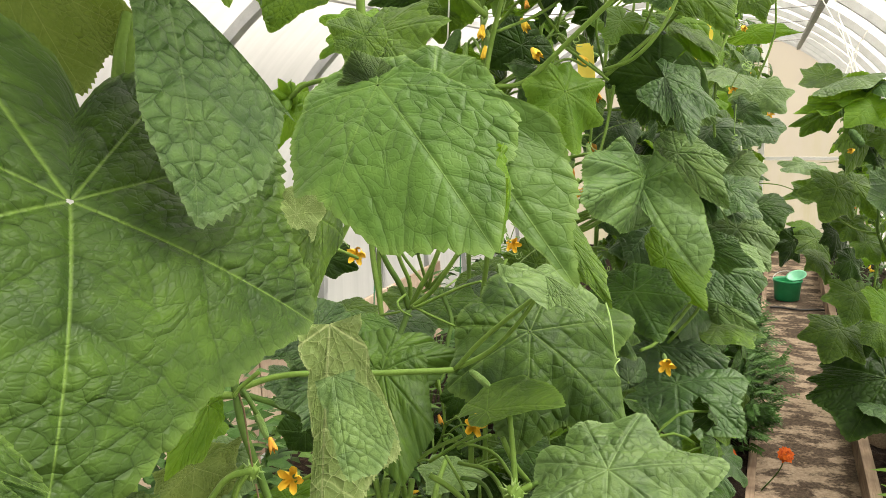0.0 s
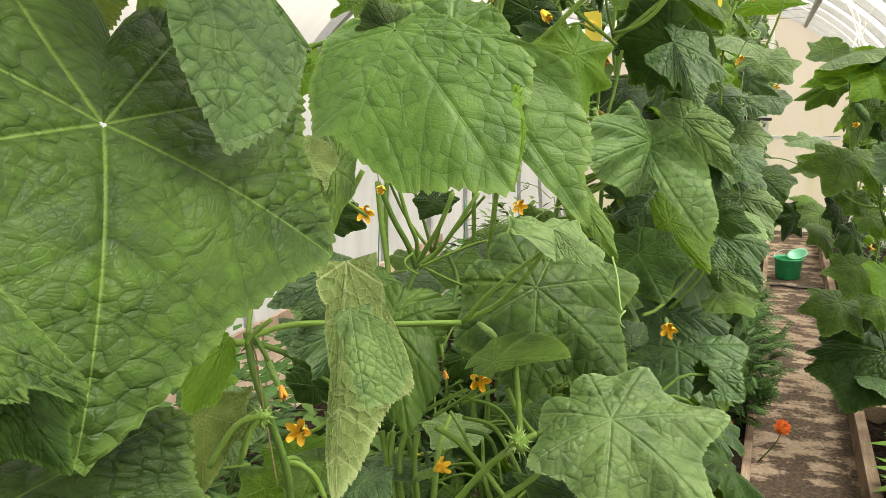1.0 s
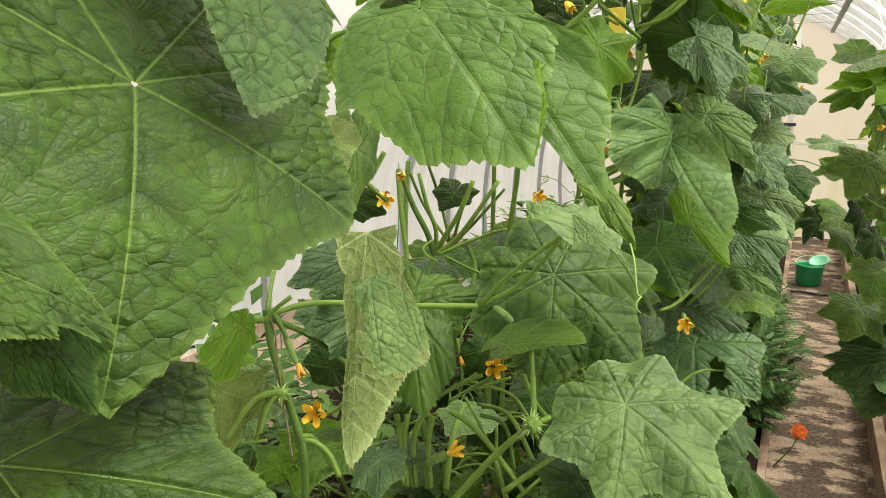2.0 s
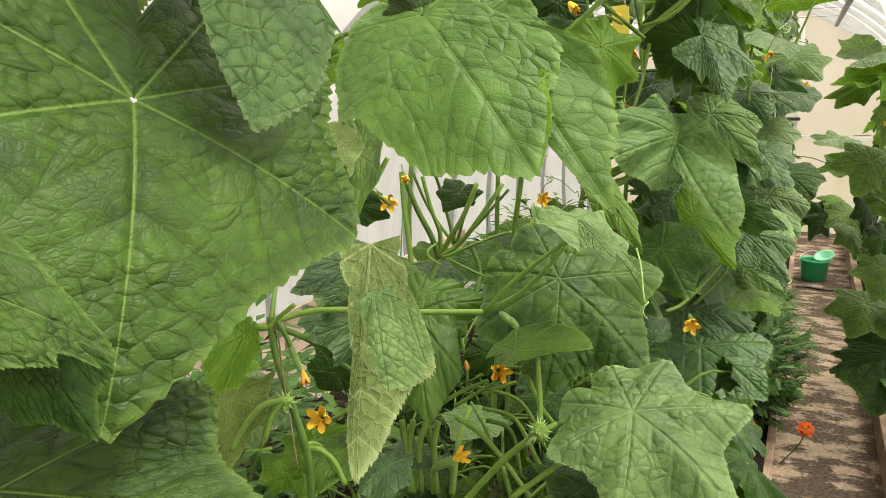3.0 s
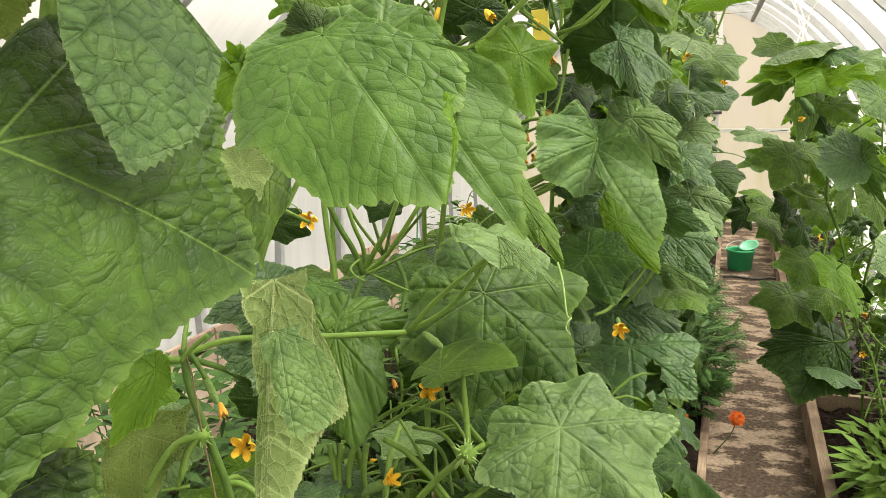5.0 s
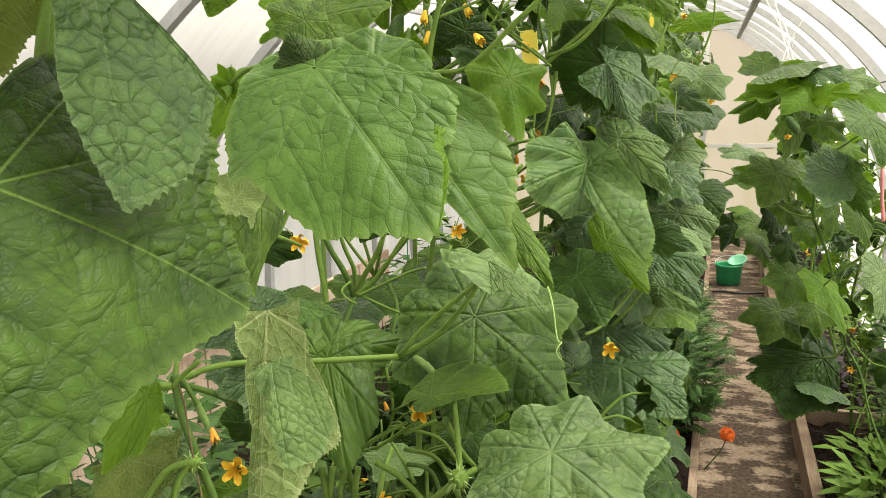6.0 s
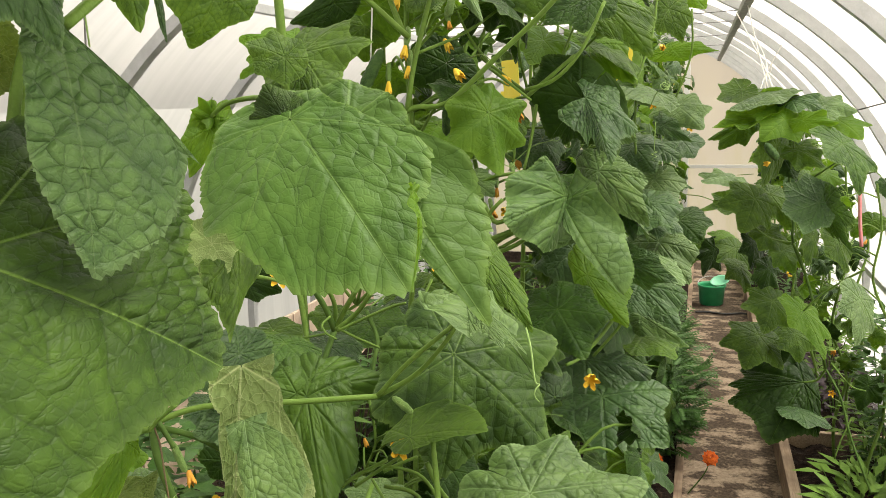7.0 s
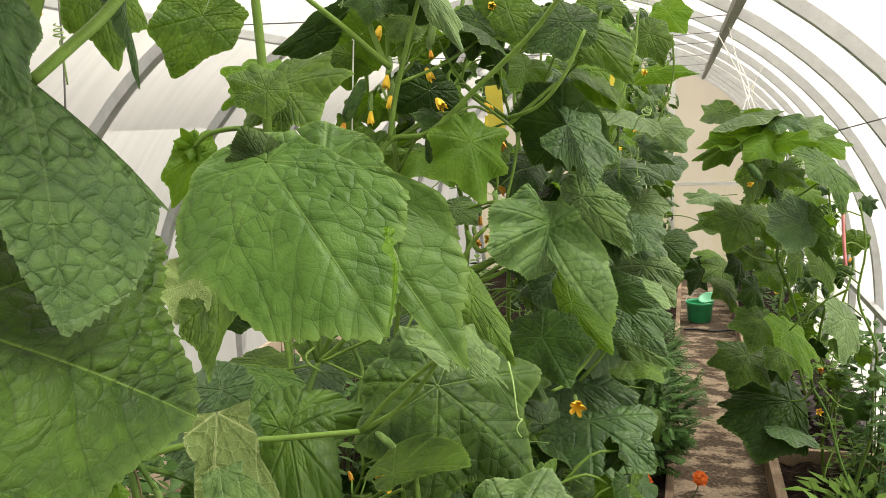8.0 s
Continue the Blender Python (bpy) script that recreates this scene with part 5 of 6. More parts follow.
tube('stem', [(-0.476, 1.063, 1.121), (-0.502, 1.090, 1.136), (-0.530, 1.116, 1.152)], 0.00288, 0.0024, STEM, plant_b)
tube('stem', [(-0.390, 1.027, 1.110), (-0.449, 1.087, 1.149), (-0.496, 1.077, 1.164)], 0.0036, 0.003, STEM, plant_b)
tube('stem', [(-0.516, 1.009, 1.057), (-0.538, 1.087, 1.101), (-0.547, 1.155, 1.124)], 0.00504, 0.0042, STEM, plant_b)
tube('stem', [(-0.566, 0.987, 1.060), (-0.581, 1.025, 1.081), (-0.595, 1.063, 1.105)], 0.00504, 0.0042, STEM, plant_b)
tube('stem', [(-0.616, 0.872, 1.132), (-0.621, 0.836, 1.188), (-0.612, 0.789, 1.212)], 0.0036, 0.003, STEM, plant_b)
tube('stem', [(-0.641, 0.767, 1.212), (-0.653, 0.757, 1.212), (-0.665, 0.748, 1.212)], 0.00216, 0.0018, STEM, plant_b)
tube('stem', [(-0.556, 1.039, 1.033), (-0.569, 1.062, 1.082), (-0.567, 1.037, 1.147)], 0.00576, 0.0048, STEM, plant_b)
tube('stem', [(-0.533, 0.832, 1.520), (-0.527, 0.838, 1.534), (-0.520, 0.843, 1.549)], 0.0036, 0.003, STEM, plant_b)
tube('stem', [(-0.541, 0.827, 1.520), (-0.599, 0.963, 1.486), (-0.652, 1.100, 1.449)], 0.00288, 0.0024, STEM, plant_b)
# further leaves low down
leaf(plant_b, (-0.644, 0.734, 1.361), (-0.653, 0.668, 1.303), (-0.633, 0.705, 1.312), -53, LEAF_YOUNG, heel=0.4)
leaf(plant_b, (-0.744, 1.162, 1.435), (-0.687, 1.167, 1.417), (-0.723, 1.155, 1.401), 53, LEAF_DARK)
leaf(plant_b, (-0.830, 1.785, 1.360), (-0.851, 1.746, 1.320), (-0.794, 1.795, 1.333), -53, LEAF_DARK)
leaf(plant_b, (-0.738, 1.907, 1.246), (-0.644, 1.876, 1.209), (-0.752, 1.859, 1.200), 53, LEAF)
leaf(plant_b, (-0.595, 1.855, 1.290), (-0.671, 1.836, 1.310), (-0.600, 1.822, 1.243), -53, LEAF)
leaf(plant_b, (-0.849, 1.417, 1.276), (-0.772, 1.393, 1.254), (-0.860, 1.379, 1.251), 53, LEAF)
leaf(plant_b, (-0.750, 1.117, 1.284), (-0.764, 1.072, 1.256), (-0.718, 1.126, 1.256), -53, LEAF_PALE)
leaf(plant_b, (-0.694, 0.999, 1.216), (-0.719, 1.000, 1.255), (-0.677, 1.019, 1.236), 53, LEAF_DARK)
leaf(plant_b, (-0.554, 1.194, 1.087), (-0.575, 1.149, 1.066), (-0.510, 1.179, 1.071), -53, LEAF_PALE)
leaf(plant_b, (-0.433, 1.202, 1.137), (-0.382, 1.144, 1.105), (-0.449, 1.163, 1.114), 53, LEAF_DARK)
leaf(plant_b, (-0.343, 0.998, 1.140), (-0.313, 0.967, 1.114), (-0.361, 0.983, 1.121), 53, LEAF_BLUE)
leaf(plant_b, (-0.575, 1.011, 1.107), (-0.589, 0.969, 1.092), (-0.542, 0.995, 1.094), -53, LEAF_BLUE)
leaf(plant_b, (-0.675, 0.837, 1.141), (-0.695, 0.814, 1.173), (-0.668, 0.856, 1.163), 53, LEAF)
leaf(plant_c, (-0.449, 1.410, 1.564), (-0.402, 1.378, 1.539), (-0.452, 1.386, 1.533), 53, LEAF_PALE)
leaf(plant_c, (-0.285, 1.623, 1.375), (-0.292, 1.592, 1.338), (-0.338, 1.610, 1.354), 53, LEAF)
leaf(plant_c, (-0.183, 2.059, 1.501), (-0.130, 2.004, 1.442), (-0.207, 2.022, 1.452), 53, LEAF_PALE)
leaf(plant_c, (-0.169, 2.039, 1.356), (-0.097, 1.972, 1.271), (-0.192, 1.995, 1.297), 53, LEAF_PALE)
leaf(plant_c, (-0.199, 1.902, 1.213), (-0.111, 1.841, 1.171), (-0.196, 1.869, 1.171), 53, LEAF_PALE)
leaf(plant_c, (-0.127, 2.369, 1.573), (-0.168, 2.313, 1.518), (-0.097, 2.346, 1.529), -53, LEAF_BLUE)
leaf(plant_c, (-0.261, 1.951, 1.945), (-0.210, 1.912, 1.879), (-0.284, 1.932, 1.909), 53, LEAF)
leaf(plant_c, (-0.161, 2.470, 1.816), (-0.042, 2.422, 1.806), (-0.130, 2.442, 1.783), 53, LEAF_YOUNG)
# bud cluster
leaf(plant_c, (-0.901, 1.347, 1.680), (-0.921, 1.311, 1.694), (-0.917, 1.337, 1.677), -53, LEAF_YOUNG, rings=10, segs=60, left=1.5, right=1.5)
leaf(plant_c, (-0.901, 1.347, 1.680), (-0.909, 1.319, 1.716), (-0.906, 1.345, 1.702), 53, LEAF_YOUNG, rings=10, segs=60, left=1.5, right=1.5)
leaf(plant_c, (-0.901, 1.347, 1.680), (-0.905, 1.358, 1.715), (-0.894, 1.352, 1.701), 53, LEAF_YOUNG, rings=10, segs=60, left=1.5, right=1.5)
leaf(plant_c, (-0.901, 1.347, 1.680), (-0.899, 1.324, 1.658), (-0.902, 1.346, 1.667), -53, LEAF_YOUNG, rings=10, segs=60, left=1.5, right=1.5)
tube('stem', [(-0.905, 1.345, 1.680), (-0.869, 1.345, 1.703), (-0.803, 1.326, 1.711), (-0.691, 1.217, 1.704)], 0.004, 0.005, STEM, plant_c)
# tendrils
tendril(plant_c, (-0.277, 1.959, 1.589), (-0.221, 1.915, 1.612), 4, 0.012)
tendril(plant_c, (-0.257, 0.921, 1.452), (-0.231, 0.856, 1.391), 1, 0.004)
tendril(plant_c, (-0.719, 0.835, 1.766), (-0.719, 0.828, 1.831), 3, 0.006)
tendril(plant_c, (-0.699, 1.186, 1.428), (-0.720, 1.126, 1.485), 2, 0.008)
tendril(plant_c, (-0.584, 1.366, 1.883), (-0.615, 1.350, 1.906), 2, 0.008)
tendril(plant_c, (-0.247, 2.053, 1.710), (-0.224, 2.053, 1.758), 3, 0.012)
# behind the nearest leaf
leaf(plant_a, (-0.565, 0.479, 1.770), (-0.531, 0.496, 1.687), (-0.511, 0.540, 1.723), 53, LEAF_BACK, rings=46, segs=236)
tube('stem', [(-0.516, 0.503, 1.669), (-0.512, 0.507, 1.694), (-0.515, 0.517, 1.717), (-0.516, 0.528, 1.740)], 0.0045, 0.0045, STEM, plant_a)
tube('stem', [(-0.533, 0.543, 1.679), (-0.533, 0.542, 1.699), (-0.532, 0.542, 1.722)], 0.002, 0.002, STEM, plant_a)
# thin shoots across the tangle
tube('side_shoot', [(-0.526, 1.355, 1.772), (-0.457, 1.417, 1.807), (-0.404, 1.479, 1.854)], 0.0028, 0.0022, STEM, plant_c)
tube('side_shoot', [(-0.463, 1.521, 1.773), (-0.445, 1.522, 1.832), (-0.403, 1.526, 1.897)], 0.0028, 0.0022, STEM, plant_c)
tube('side_shoot', [(-0.427, 1.479, 1.752), (-0.462, 1.468, 1.801), (-0.487, 1.456, 1.858)], 0.0028, 0.0022, STEM, plant_c)
tube('side_shoot', [(-0.397, 1.641, 1.705), (-0.404, 1.586, 1.793), (-0.376, 1.534, 1.877)], 0.0028, 0.0022, STEM, plant_c)
tube('side_shoot', [(-0.422, 1.584, 1.722), (-0.449, 1.526, 1.733), (-0.495, 1.461, 1.696)], 0.0028, 0.0022, STEM, plant_c)
tube('side_shoot', [(-0.349, 1.650, 1.740), (-0.310, 1.652, 1.832), (-0.282, 1.648, 1.912)], 0.0028, 0.0022, STEM, plant_c)
tube('side_shoot', [(-0.302, 1.706, 1.787), (-0.253, 1.660, 1.830), (-0.227, 1.656, 1.899)], 0.0028, 0.0022, STEM, plant_c)
tube('side_shoot', [(-0.211, 1.768, 1.713), (-0.181, 1.818, 1.814), (-0.172, 1.860, 1.917)], 0.0028, 0.0022, STEM, plant_c)
tube('side_shoot', [(-0.146, 2.072, 1.671), (-0.108, 2.072, 1.785), (-0.109, 2.066, 1.885)], 0.0028, 0.0022, STEM, plant_c)
tendril(plant_c, (-0.183, 1.820, 1.672), (-0.145, 1.772, 1.722), 3, 0.01)
tendril(plant_c, (-0.173, 1.870, 1.641), (-0.175, 1.864, 1.558), 2, 0.006)
tendril(plant_c, (-0.294, 1.549, 1.873), (-0.271, 1.557, 1.814), 3, 0.008)
tendril(plant_c, (-0.520, 1.397, 1.809), (-0.495, 1.402, 1.854), 3, 0.007)
tendril(plant_c, (-0.372, 1.537, 1.857), (-0.336, 1.540, 1.894), 2, 0.008)
leaf(plant_c, (-0.445, 1.568, 1.894), (-0.473, 1.513, 1.852), (-0.420, 1.547, 1.851), -53, LEAF_YOUNG, wavy=0.05)
leaf(plant_c, (-0.368, 1.644, 1.804), (-0.385, 1.591, 1.757), (-0.334, 1.631, 1.760), -53, LEAF_YOUNG, wavy=0.05)
leaf(plant_c, (-0.310, 1.757, 1.717), (-0.261, 1.712, 1.661), (-0.323, 1.724, 1.673), 53, LEAF, wavy=0.05)
leaf(plant_c, (-0.229, 1.860, 1.876), (-0.248, 1.812, 1.817), (-0.194, 1.846, 1.827), -53, LEAF_YOUNG, wavy=0.05)
leaf(plant_c, (-0.163, 2.164, 1.897), (-0.129, 2.121, 1.814), (-0.188, 2.147, 1.844), 53, LEAF, wavy=0.05)
leaf(plant_c, (-0.126, 2.260, 1.957), (-0.079, 2.216, 1.896), (-0.139, 2.245, 1.902), 53, LEAF_YOUNG, wavy=0.05)
leaf(plant_c, (-0.423, 1.583, 1.670), (-0.432, 1.527, 1.622), (-0.387, 1.559, 1.629), -53, LEAF, wavy=0.05)
leaf(plant_c, (-0.546, 1.486, 1.893), (-0.561, 1.433, 1.846), (-0.517, 1.469, 1.851), -53, LEAF, wavy=0.05)
# leaves between the large leaf and the side shoot
leaf(plant_b, (-0.595, 0.888, 1.410), (-0.633, 0.809, 1.390), (-0.600, 0.848, 1.369), -53, LEAF_BLUE, wavy=0.05)
leaf(plant_b, (-0.592, 0.915, 1.337), (-0.621, 0.822, 1.332), (-0.600, 0.843, 1.292), -53, LEAF_BLUE, wavy=0.05)
leaf(plant_b, (-0.724, 0.836, 1.238), (-0.674, 0.782, 1.194), (-0.657, 0.825, 1.224), -53, LEAF_PALE)
leaf(plant_b, (-0.639, 0.911, 1.143), (-0.628, 0.835, 1.117), (-0.592, 0.888, 1.122), -53, LEAF)
leaf(plant_b, (-0.867, 0.984, 1.214), (-0.828, 0.971, 1.179), (-0.868, 0.956, 1.187), 53, LEAF_YOUNG)
# more of the tangle behind the middle leaf
leaf(plant_c, (-0.399, 1.790, 1.615), (-0.424, 1.729, 1.550), (-0.360, 1.762, 1.558), -53, LEAF_BLUE, wavy=0.07, arch=0.8, left=0.8, right=0.7)
leaf(plant_c, (-0.343, 1.847, 1.562), (-0.284, 1.798, 1.506), (-0.368, 1.806, 1.505), 53, LEAF_DARK, wavy=0.07, arch=0.8, left=0.8, right=0.7)
leaf(plant_c, (-0.313, 1.838, 1.452), (-0.335, 1.773, 1.390), (-0.262, 1.806, 1.403), -53, LEAF_BLUE, wavy=0.07, arch=0.8, left=0.8, right=0.7)
leaf(plant_c, (-0.227, 1.963, 1.588), (-0.175, 1.912, 1.529), (-0.255, 1.926, 1.535), 53, LEAF_BLUE, wavy=0.07, arch=0.8, left=0.8, right=0.7)
leaf(plant_c, (-0.189, 1.953, 1.461), (-0.210, 1.891, 1.395), (-0.139, 1.918, 1.410), -53, LEAF_BLUE, wavy=0.07, arch=0.8, left=0.8, right=0.7)
leaf(plant_c, (-0.139, 2.272, 1.666), (-0.076, 2.221, 1.609), (-0.165, 2.239, 1.611), 53, LEAF_PALE, wavy=0.07, arch=0.8, left=0.8, right=0.7)
leaf(plant_c, (-0.130, 2.247, 1.378), (-0.073, 2.189, 1.330), (-0.156, 2.204, 1.311), 53, LEAF_DARK, wavy=0.07, arch=0.8, left=0.8, right=0.7)
# folded leaves and stalks in the middle of the tangle
leaf(plant_c, (-0.273, 1.511, 1.697), (-0.218, 1.409, 1.587), (-0.180, 1.476, 1.639), -53, LEAF_BLUE, lobed=0.9, fan_r=[(53, 8), (107, 20), (150, 40), (179.5, 85)], arch=0.6, left=0.5, wavy=0.05, cup=0.05, rings=46, segs=236)
leaf(plant_c, (-0.285, 1.554, 1.696), (-0.342, 1.566, 1.624), (-0.389, 1.577, 1.715), 53, LEAF_DARK, lobed=0.6, fan_l=[(53, 12), (107, 32), (150, 70)], arch=0.5, wavy=0.03, rings=46, segs=236)
leaf(plant_c, (-0.261, 1.615, 1.561), (-0.165, 1.535, 1.471), (-0.169, 1.582, 1.546), -53, LEAF_PALE, arch=0.8, left=0.6, right=0.9, wavy=0.06, rings=46, segs=236)
leaf(plant_c, (-0.295, 1.517, 1.431), (-0.265, 1.467, 1.360), (-0.331, 1.483, 1.385), 53, LEAF_BLUE, arch=0.6, wavy=0.06)
leaf(plant_c, (-0.205, 1.621, 1.389), (-0.113, 1.570, 1.364), (-0.150, 1.607, 1.408), -53, LEAF_BLUE, arch=0.8, wavy=0.06)
tube('side_shoot', [(-0.472, 1.410, 1.526), (-0.413, 1.407, 1.569), (-0.326, 1.446, 1.576)], 0.0034, 0.00289, STEM, plant_c)
tube('side_shoot', [(-0.377, 1.518, 1.712), (-0.323, 1.497, 1.728), (-0.276, 1.490, 1.775), (-0.240, 1.506, 1.853)], 0.0036, 0.00306, STEM, plant_c)
tube('side_shoot', [(-0.442, 1.389, 1.457), (-0.381, 1.375, 1.481), (-0.331, 1.378, 1.507)], 0.0046, 0.00391, STEM, plant_c)
tube('side_shoot', [(-0.427, 1.389, 1.434), (-0.367, 1.376, 1.461), (-0.322, 1.378, 1.494)], 0.0042, 0.00357, STEM, plant_c)
tube('side_shoot', [(-0.402, 1.463, 1.697), (-0.387, 1.466, 1.622), (-0.398, 1.471, 1.546)], 0.0026, 0.00221, STEM, plant_c)
tube('side_shoot', [(-0.206, 1.934, 1.840), (-0.221, 1.943, 1.632), (-0.206, 1.934, 1.463)], 0.003, 0.00255, STEM, plant_c)
flower(plant_c, (-0.376, 1.415, 1.564), (0.31, -0.77, -0.56), 0.03, 0.03, WILTED, 0.4)
flower(plant_c, (-0.416, 1.422, 1.502), (0.32, -0.77, -0.55), 0.03, 0.03, WILTED, 0.4)
flower(plant_c, (-0.369, 1.419, 1.668), (0.31, -0.73, -0.60), 0.03, 0.03, WILTED, 0.4)
# stems and leaves in the gap under the middle leaf
leaf(plant_b, (-0.663, 1.122, 1.351), (-0.667, 1.044, 1.308), (-0.608, 1.092, 1.317), -53, LEAF_MID, wavy=0.06, arch=0.7, heel=0.4)
leaf(plant_b, (-0.670, 1.273, 1.304), (-0.596, 1.237, 1.267), (-0.670, 1.226, 1.271), 53, LEAF_BLUE, wavy=0.06, arch=0.7)
leaf(plant_b, (-0.637, 1.404, 1.307), (-0.564, 1.363, 1.266), (-0.650, 1.352, 1.270), 53, LEAF_MID, wavy=0.06, arch=0.7)
leaf(plant_b, (-0.775, 1.558, 1.269), (-0.781, 1.485, 1.231), (-0.724, 1.535, 1.231), -53, LEAF, wavy=0.06, arch=0.7)
leaf(plant_b, (-0.659, 1.611, 1.284), (-0.598, 1.569, 1.251), (-0.667, 1.561, 1.238), 53, LEAF_BLUE, wavy=0.06, arch=0.7)
# overlapping leaves on the path side of the row
leaf(plant_c, (-0.300, 1.761, 1.798), (-0.198, 1.692, 1.717), (-0.222, 1.764, 1.792), -53, LEAF_YOUNG, wavy=0.06, lobed=0.8, arch=0.5)
leaf(plant_c, (-0.179, 1.921, 1.703), (-0.271, 1.859, 1.710), (-0.214, 1.831, 1.687), -53, LEAF_PALE, wavy=0.07, arch=0.6)
leaf(plant_c, (-0.357, 1.788, 1.814), (-0.286, 1.715, 1.763), (-0.367, 1.711, 1.771), 53, LEAF_BLUE, wavy=0.07, arch=0.6, lobed=1.0)
leaf(plant_c, (-0.205, 2.101, 1.580), (-0.126, 2.045, 1.543), (-0.187, 2.023, 1.538), 53, LEAF_BLUE, wavy=0.07, arch=0.6, lobed=1.1)
leaf(plant_c, (-0.173, 2.229, 1.622), (-0.101, 2.169, 1.582), (-0.138, 2.211, 1.635), -53, LEAF_BLUE, wavy=0.07, arch=0.6, lobed=1.1)
leaf(plant_c, (-0.257, 1.719, 1.536), (-0.193, 1.590, 1.434), (-0.164, 1.653, 1.482), -53, LEAF_BLUE, wavy=0.09, arch=0.6, lobed=1.1, cup=0.06, rings=34, segs=180)
leaf(plant_c, (-0.255, 1.721, 1.538), (-0.292, 1.659, 1.511), (-0.278, 1.715, 1.550), 53, LEAF_BLUE, wavy=0.09, arch=0.6, lobed=1.1)
leaf(plant_c, (-0.221, 2.043, 1.332), (-0.110, 1.970, 1.269), (-0.119, 2.045, 1.334), -53, LEAF_BLUE, wavy=0.07, arch=0.8, lobed=0.6)
leaf(plant_c, (-0.326, 1.668, 1.404), (-0.321, 1.571, 1.349), (-0.265, 1.620, 1.387), -53, LEAF_BLUE, wavy=0.09, arch=0.6, lobed=0.8, cup=0.06)
leaf(plant_c, (-0.291, 1.803, 1.326), (-0.253, 1.727, 1.262), (-0.305, 1.737, 1.293), 53, LEAF_BLUE, wavy=0.07, arch=0.6)
leaf(plant_c, (-0.196, 2.017, 1.423), (-0.114, 1.973, 1.391), (-0.166, 1.932, 1.381), 53, LEAF_BLUE, wavy=0.07, arch=0.7, lobed=1.0)
leaf(plant_c, (-0.176, 2.092, 1.241), (-0.126, 2.038, 1.209), (-0.196, 2.016, 1.219), 53, LEAF_PALE, wavy=0.06, arch=0.7)
leaf(plant_c, (-0.225, 1.958, 1.194), (-0.121, 1.903, 1.175), (-0.182, 1.881, 1.170), 53, LEAF_BLUE, wavy=0.07, arch=0.7, lobed=0.9)
leaf(plant_c, (-0.204, 2.056, 1.117), (-0.125, 1.990, 1.086), (-0.223, 1.960, 1.099), 53, LEAF, wavy=0.06, arch=0.7)
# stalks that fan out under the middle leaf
tube('petiole', [(-0.625, 1.214, 1.346), (-0.633, 1.202, 1.385), (-0.650, 1.188, 1.428), (-0.667, 1.176, 1.483)], 0.0052, 0.0042, STEM_SHADED, plant_b)
tube('petiole', [(-0.633, 1.232, 1.343), (-0.627, 1.224, 1.385), (-0.636, 1.212, 1.424), (-0.647, 1.202, 1.479)], 0.0040, 0.0032, STEM, plant_b)
tube('petiole', [(-0.623, 1.215, 1.349), (-0.602, 1.211, 1.384), (-0.580, 1.208, 1.418), (-0.557, 1.209, 1.471)], 0.0048, 0.0038, STEM, plant_b)
tube('petiole', [(-0.613, 1.197, 1.352), (-0.579, 1.197, 1.380), (-0.553, 1.195, 1.413), (-0.513, 1.203, 1.474)], 0.0044, 0.0035, STEM, plant_b)
tube('petiole', [(-0.607, 1.188, 1.353), (-0.567, 1.189, 1.373), (-0.521, 1.191, 1.394), (-0.493, 1.185, 1.404)], 0.0026, 0.0021, STEM, plant_b)
tube('side_shoot', [(-0.607, 1.189, 1.357), (-0.566, 1.183, 1.343), (-0.519, 1.179, 1.329), (-0.489, 1.172, 1.328)], 0.0022, 0.0018, STEM, plant_b)
tube('stem', [(-0.633, 1.232, 1.343), (-0.634, 1.210, 1.321), (-0.637, 1.187, 1.293), (-0.637, 1.163, 1.256)], 0.0055, 0.0044, STEM_SHADED, plant_b)
tube('stem', [(-0.718, 1.272, 1.474), (-0.702, 1.248, 1.413), (-0.683, 1.226, 1.353), (-0.665, 1.201, 1.287), (-0.653, 1.177, 1.231)], 0.0052, 0.0042, STEM, plant_b)
tube('petiole', [(-0.601, 1.288, 1.360), (-0.576, 1.270, 1.319), (-0.574, 1.248, 1.288), (-0.573, 1.223, 1.249)], 0.0042, 0.0034, STEM_SHADED, plant_b)
tube('side_shoot', [(-0.480, 1.273, 1.421), (-0.493, 1.246, 1.386), (-0.512, 1.217, 1.352), (-0.524, 1.195, 1.344)], 0.0022, 0.0018, STEM, plant_b)
tube('petiole', [(-0.597, 1.321, 1.303), (-0.553, 1.319, 1.314), (-0.520, 1.311, 1.314)], 0.0036, 0.0029, STEM_SHADED, plant_b)
tube('side_shoot', [(-0.623, 1.198, 1.373), (-0.628, 1.178, 1.365), (-0.615, 1.164, 1.356), (-0.594, 1.154, 1.351)], 0.0020, 0.0016, STEM, plant_b)
tube('side_shoot', [(-0.783, 1.202, 1.326), (-0.740, 1.201, 1.338), (-0.689, 1.199, 1.333), (-0.635, 1.201, 1.343)], 0.0024, 0.0019, STEM, plant_b)
tube('petiole', [(-0.380, 1.541, 1.701), (-0.343, 1.541, 1.730), (-0.295, 1.547, 1.770)], 0.0042, 0.0034, STEM, plant_c)
tube('side_shoot', [(-0.367, 1.563, 1.685), (-0.371, 1.530, 1.624), (-0.378, 1.497, 1.572)], 0.0034, 0.0027, STEM, plant_c)
tube('side_shoot', [(-0.444, 1.520, 1.753), (-0.401, 1.509, 1.722), (-0.364, 1.497, 1.694)], 0.0030, 0.0024, STEM, plant_c)
tube('petiole', [(-0.420, 1.372, 1.530), (-0.393, 1.358, 1.500), (-0.352, 1.360, 1.528)], 0.0044, 0.0035, STEM, plant_c)
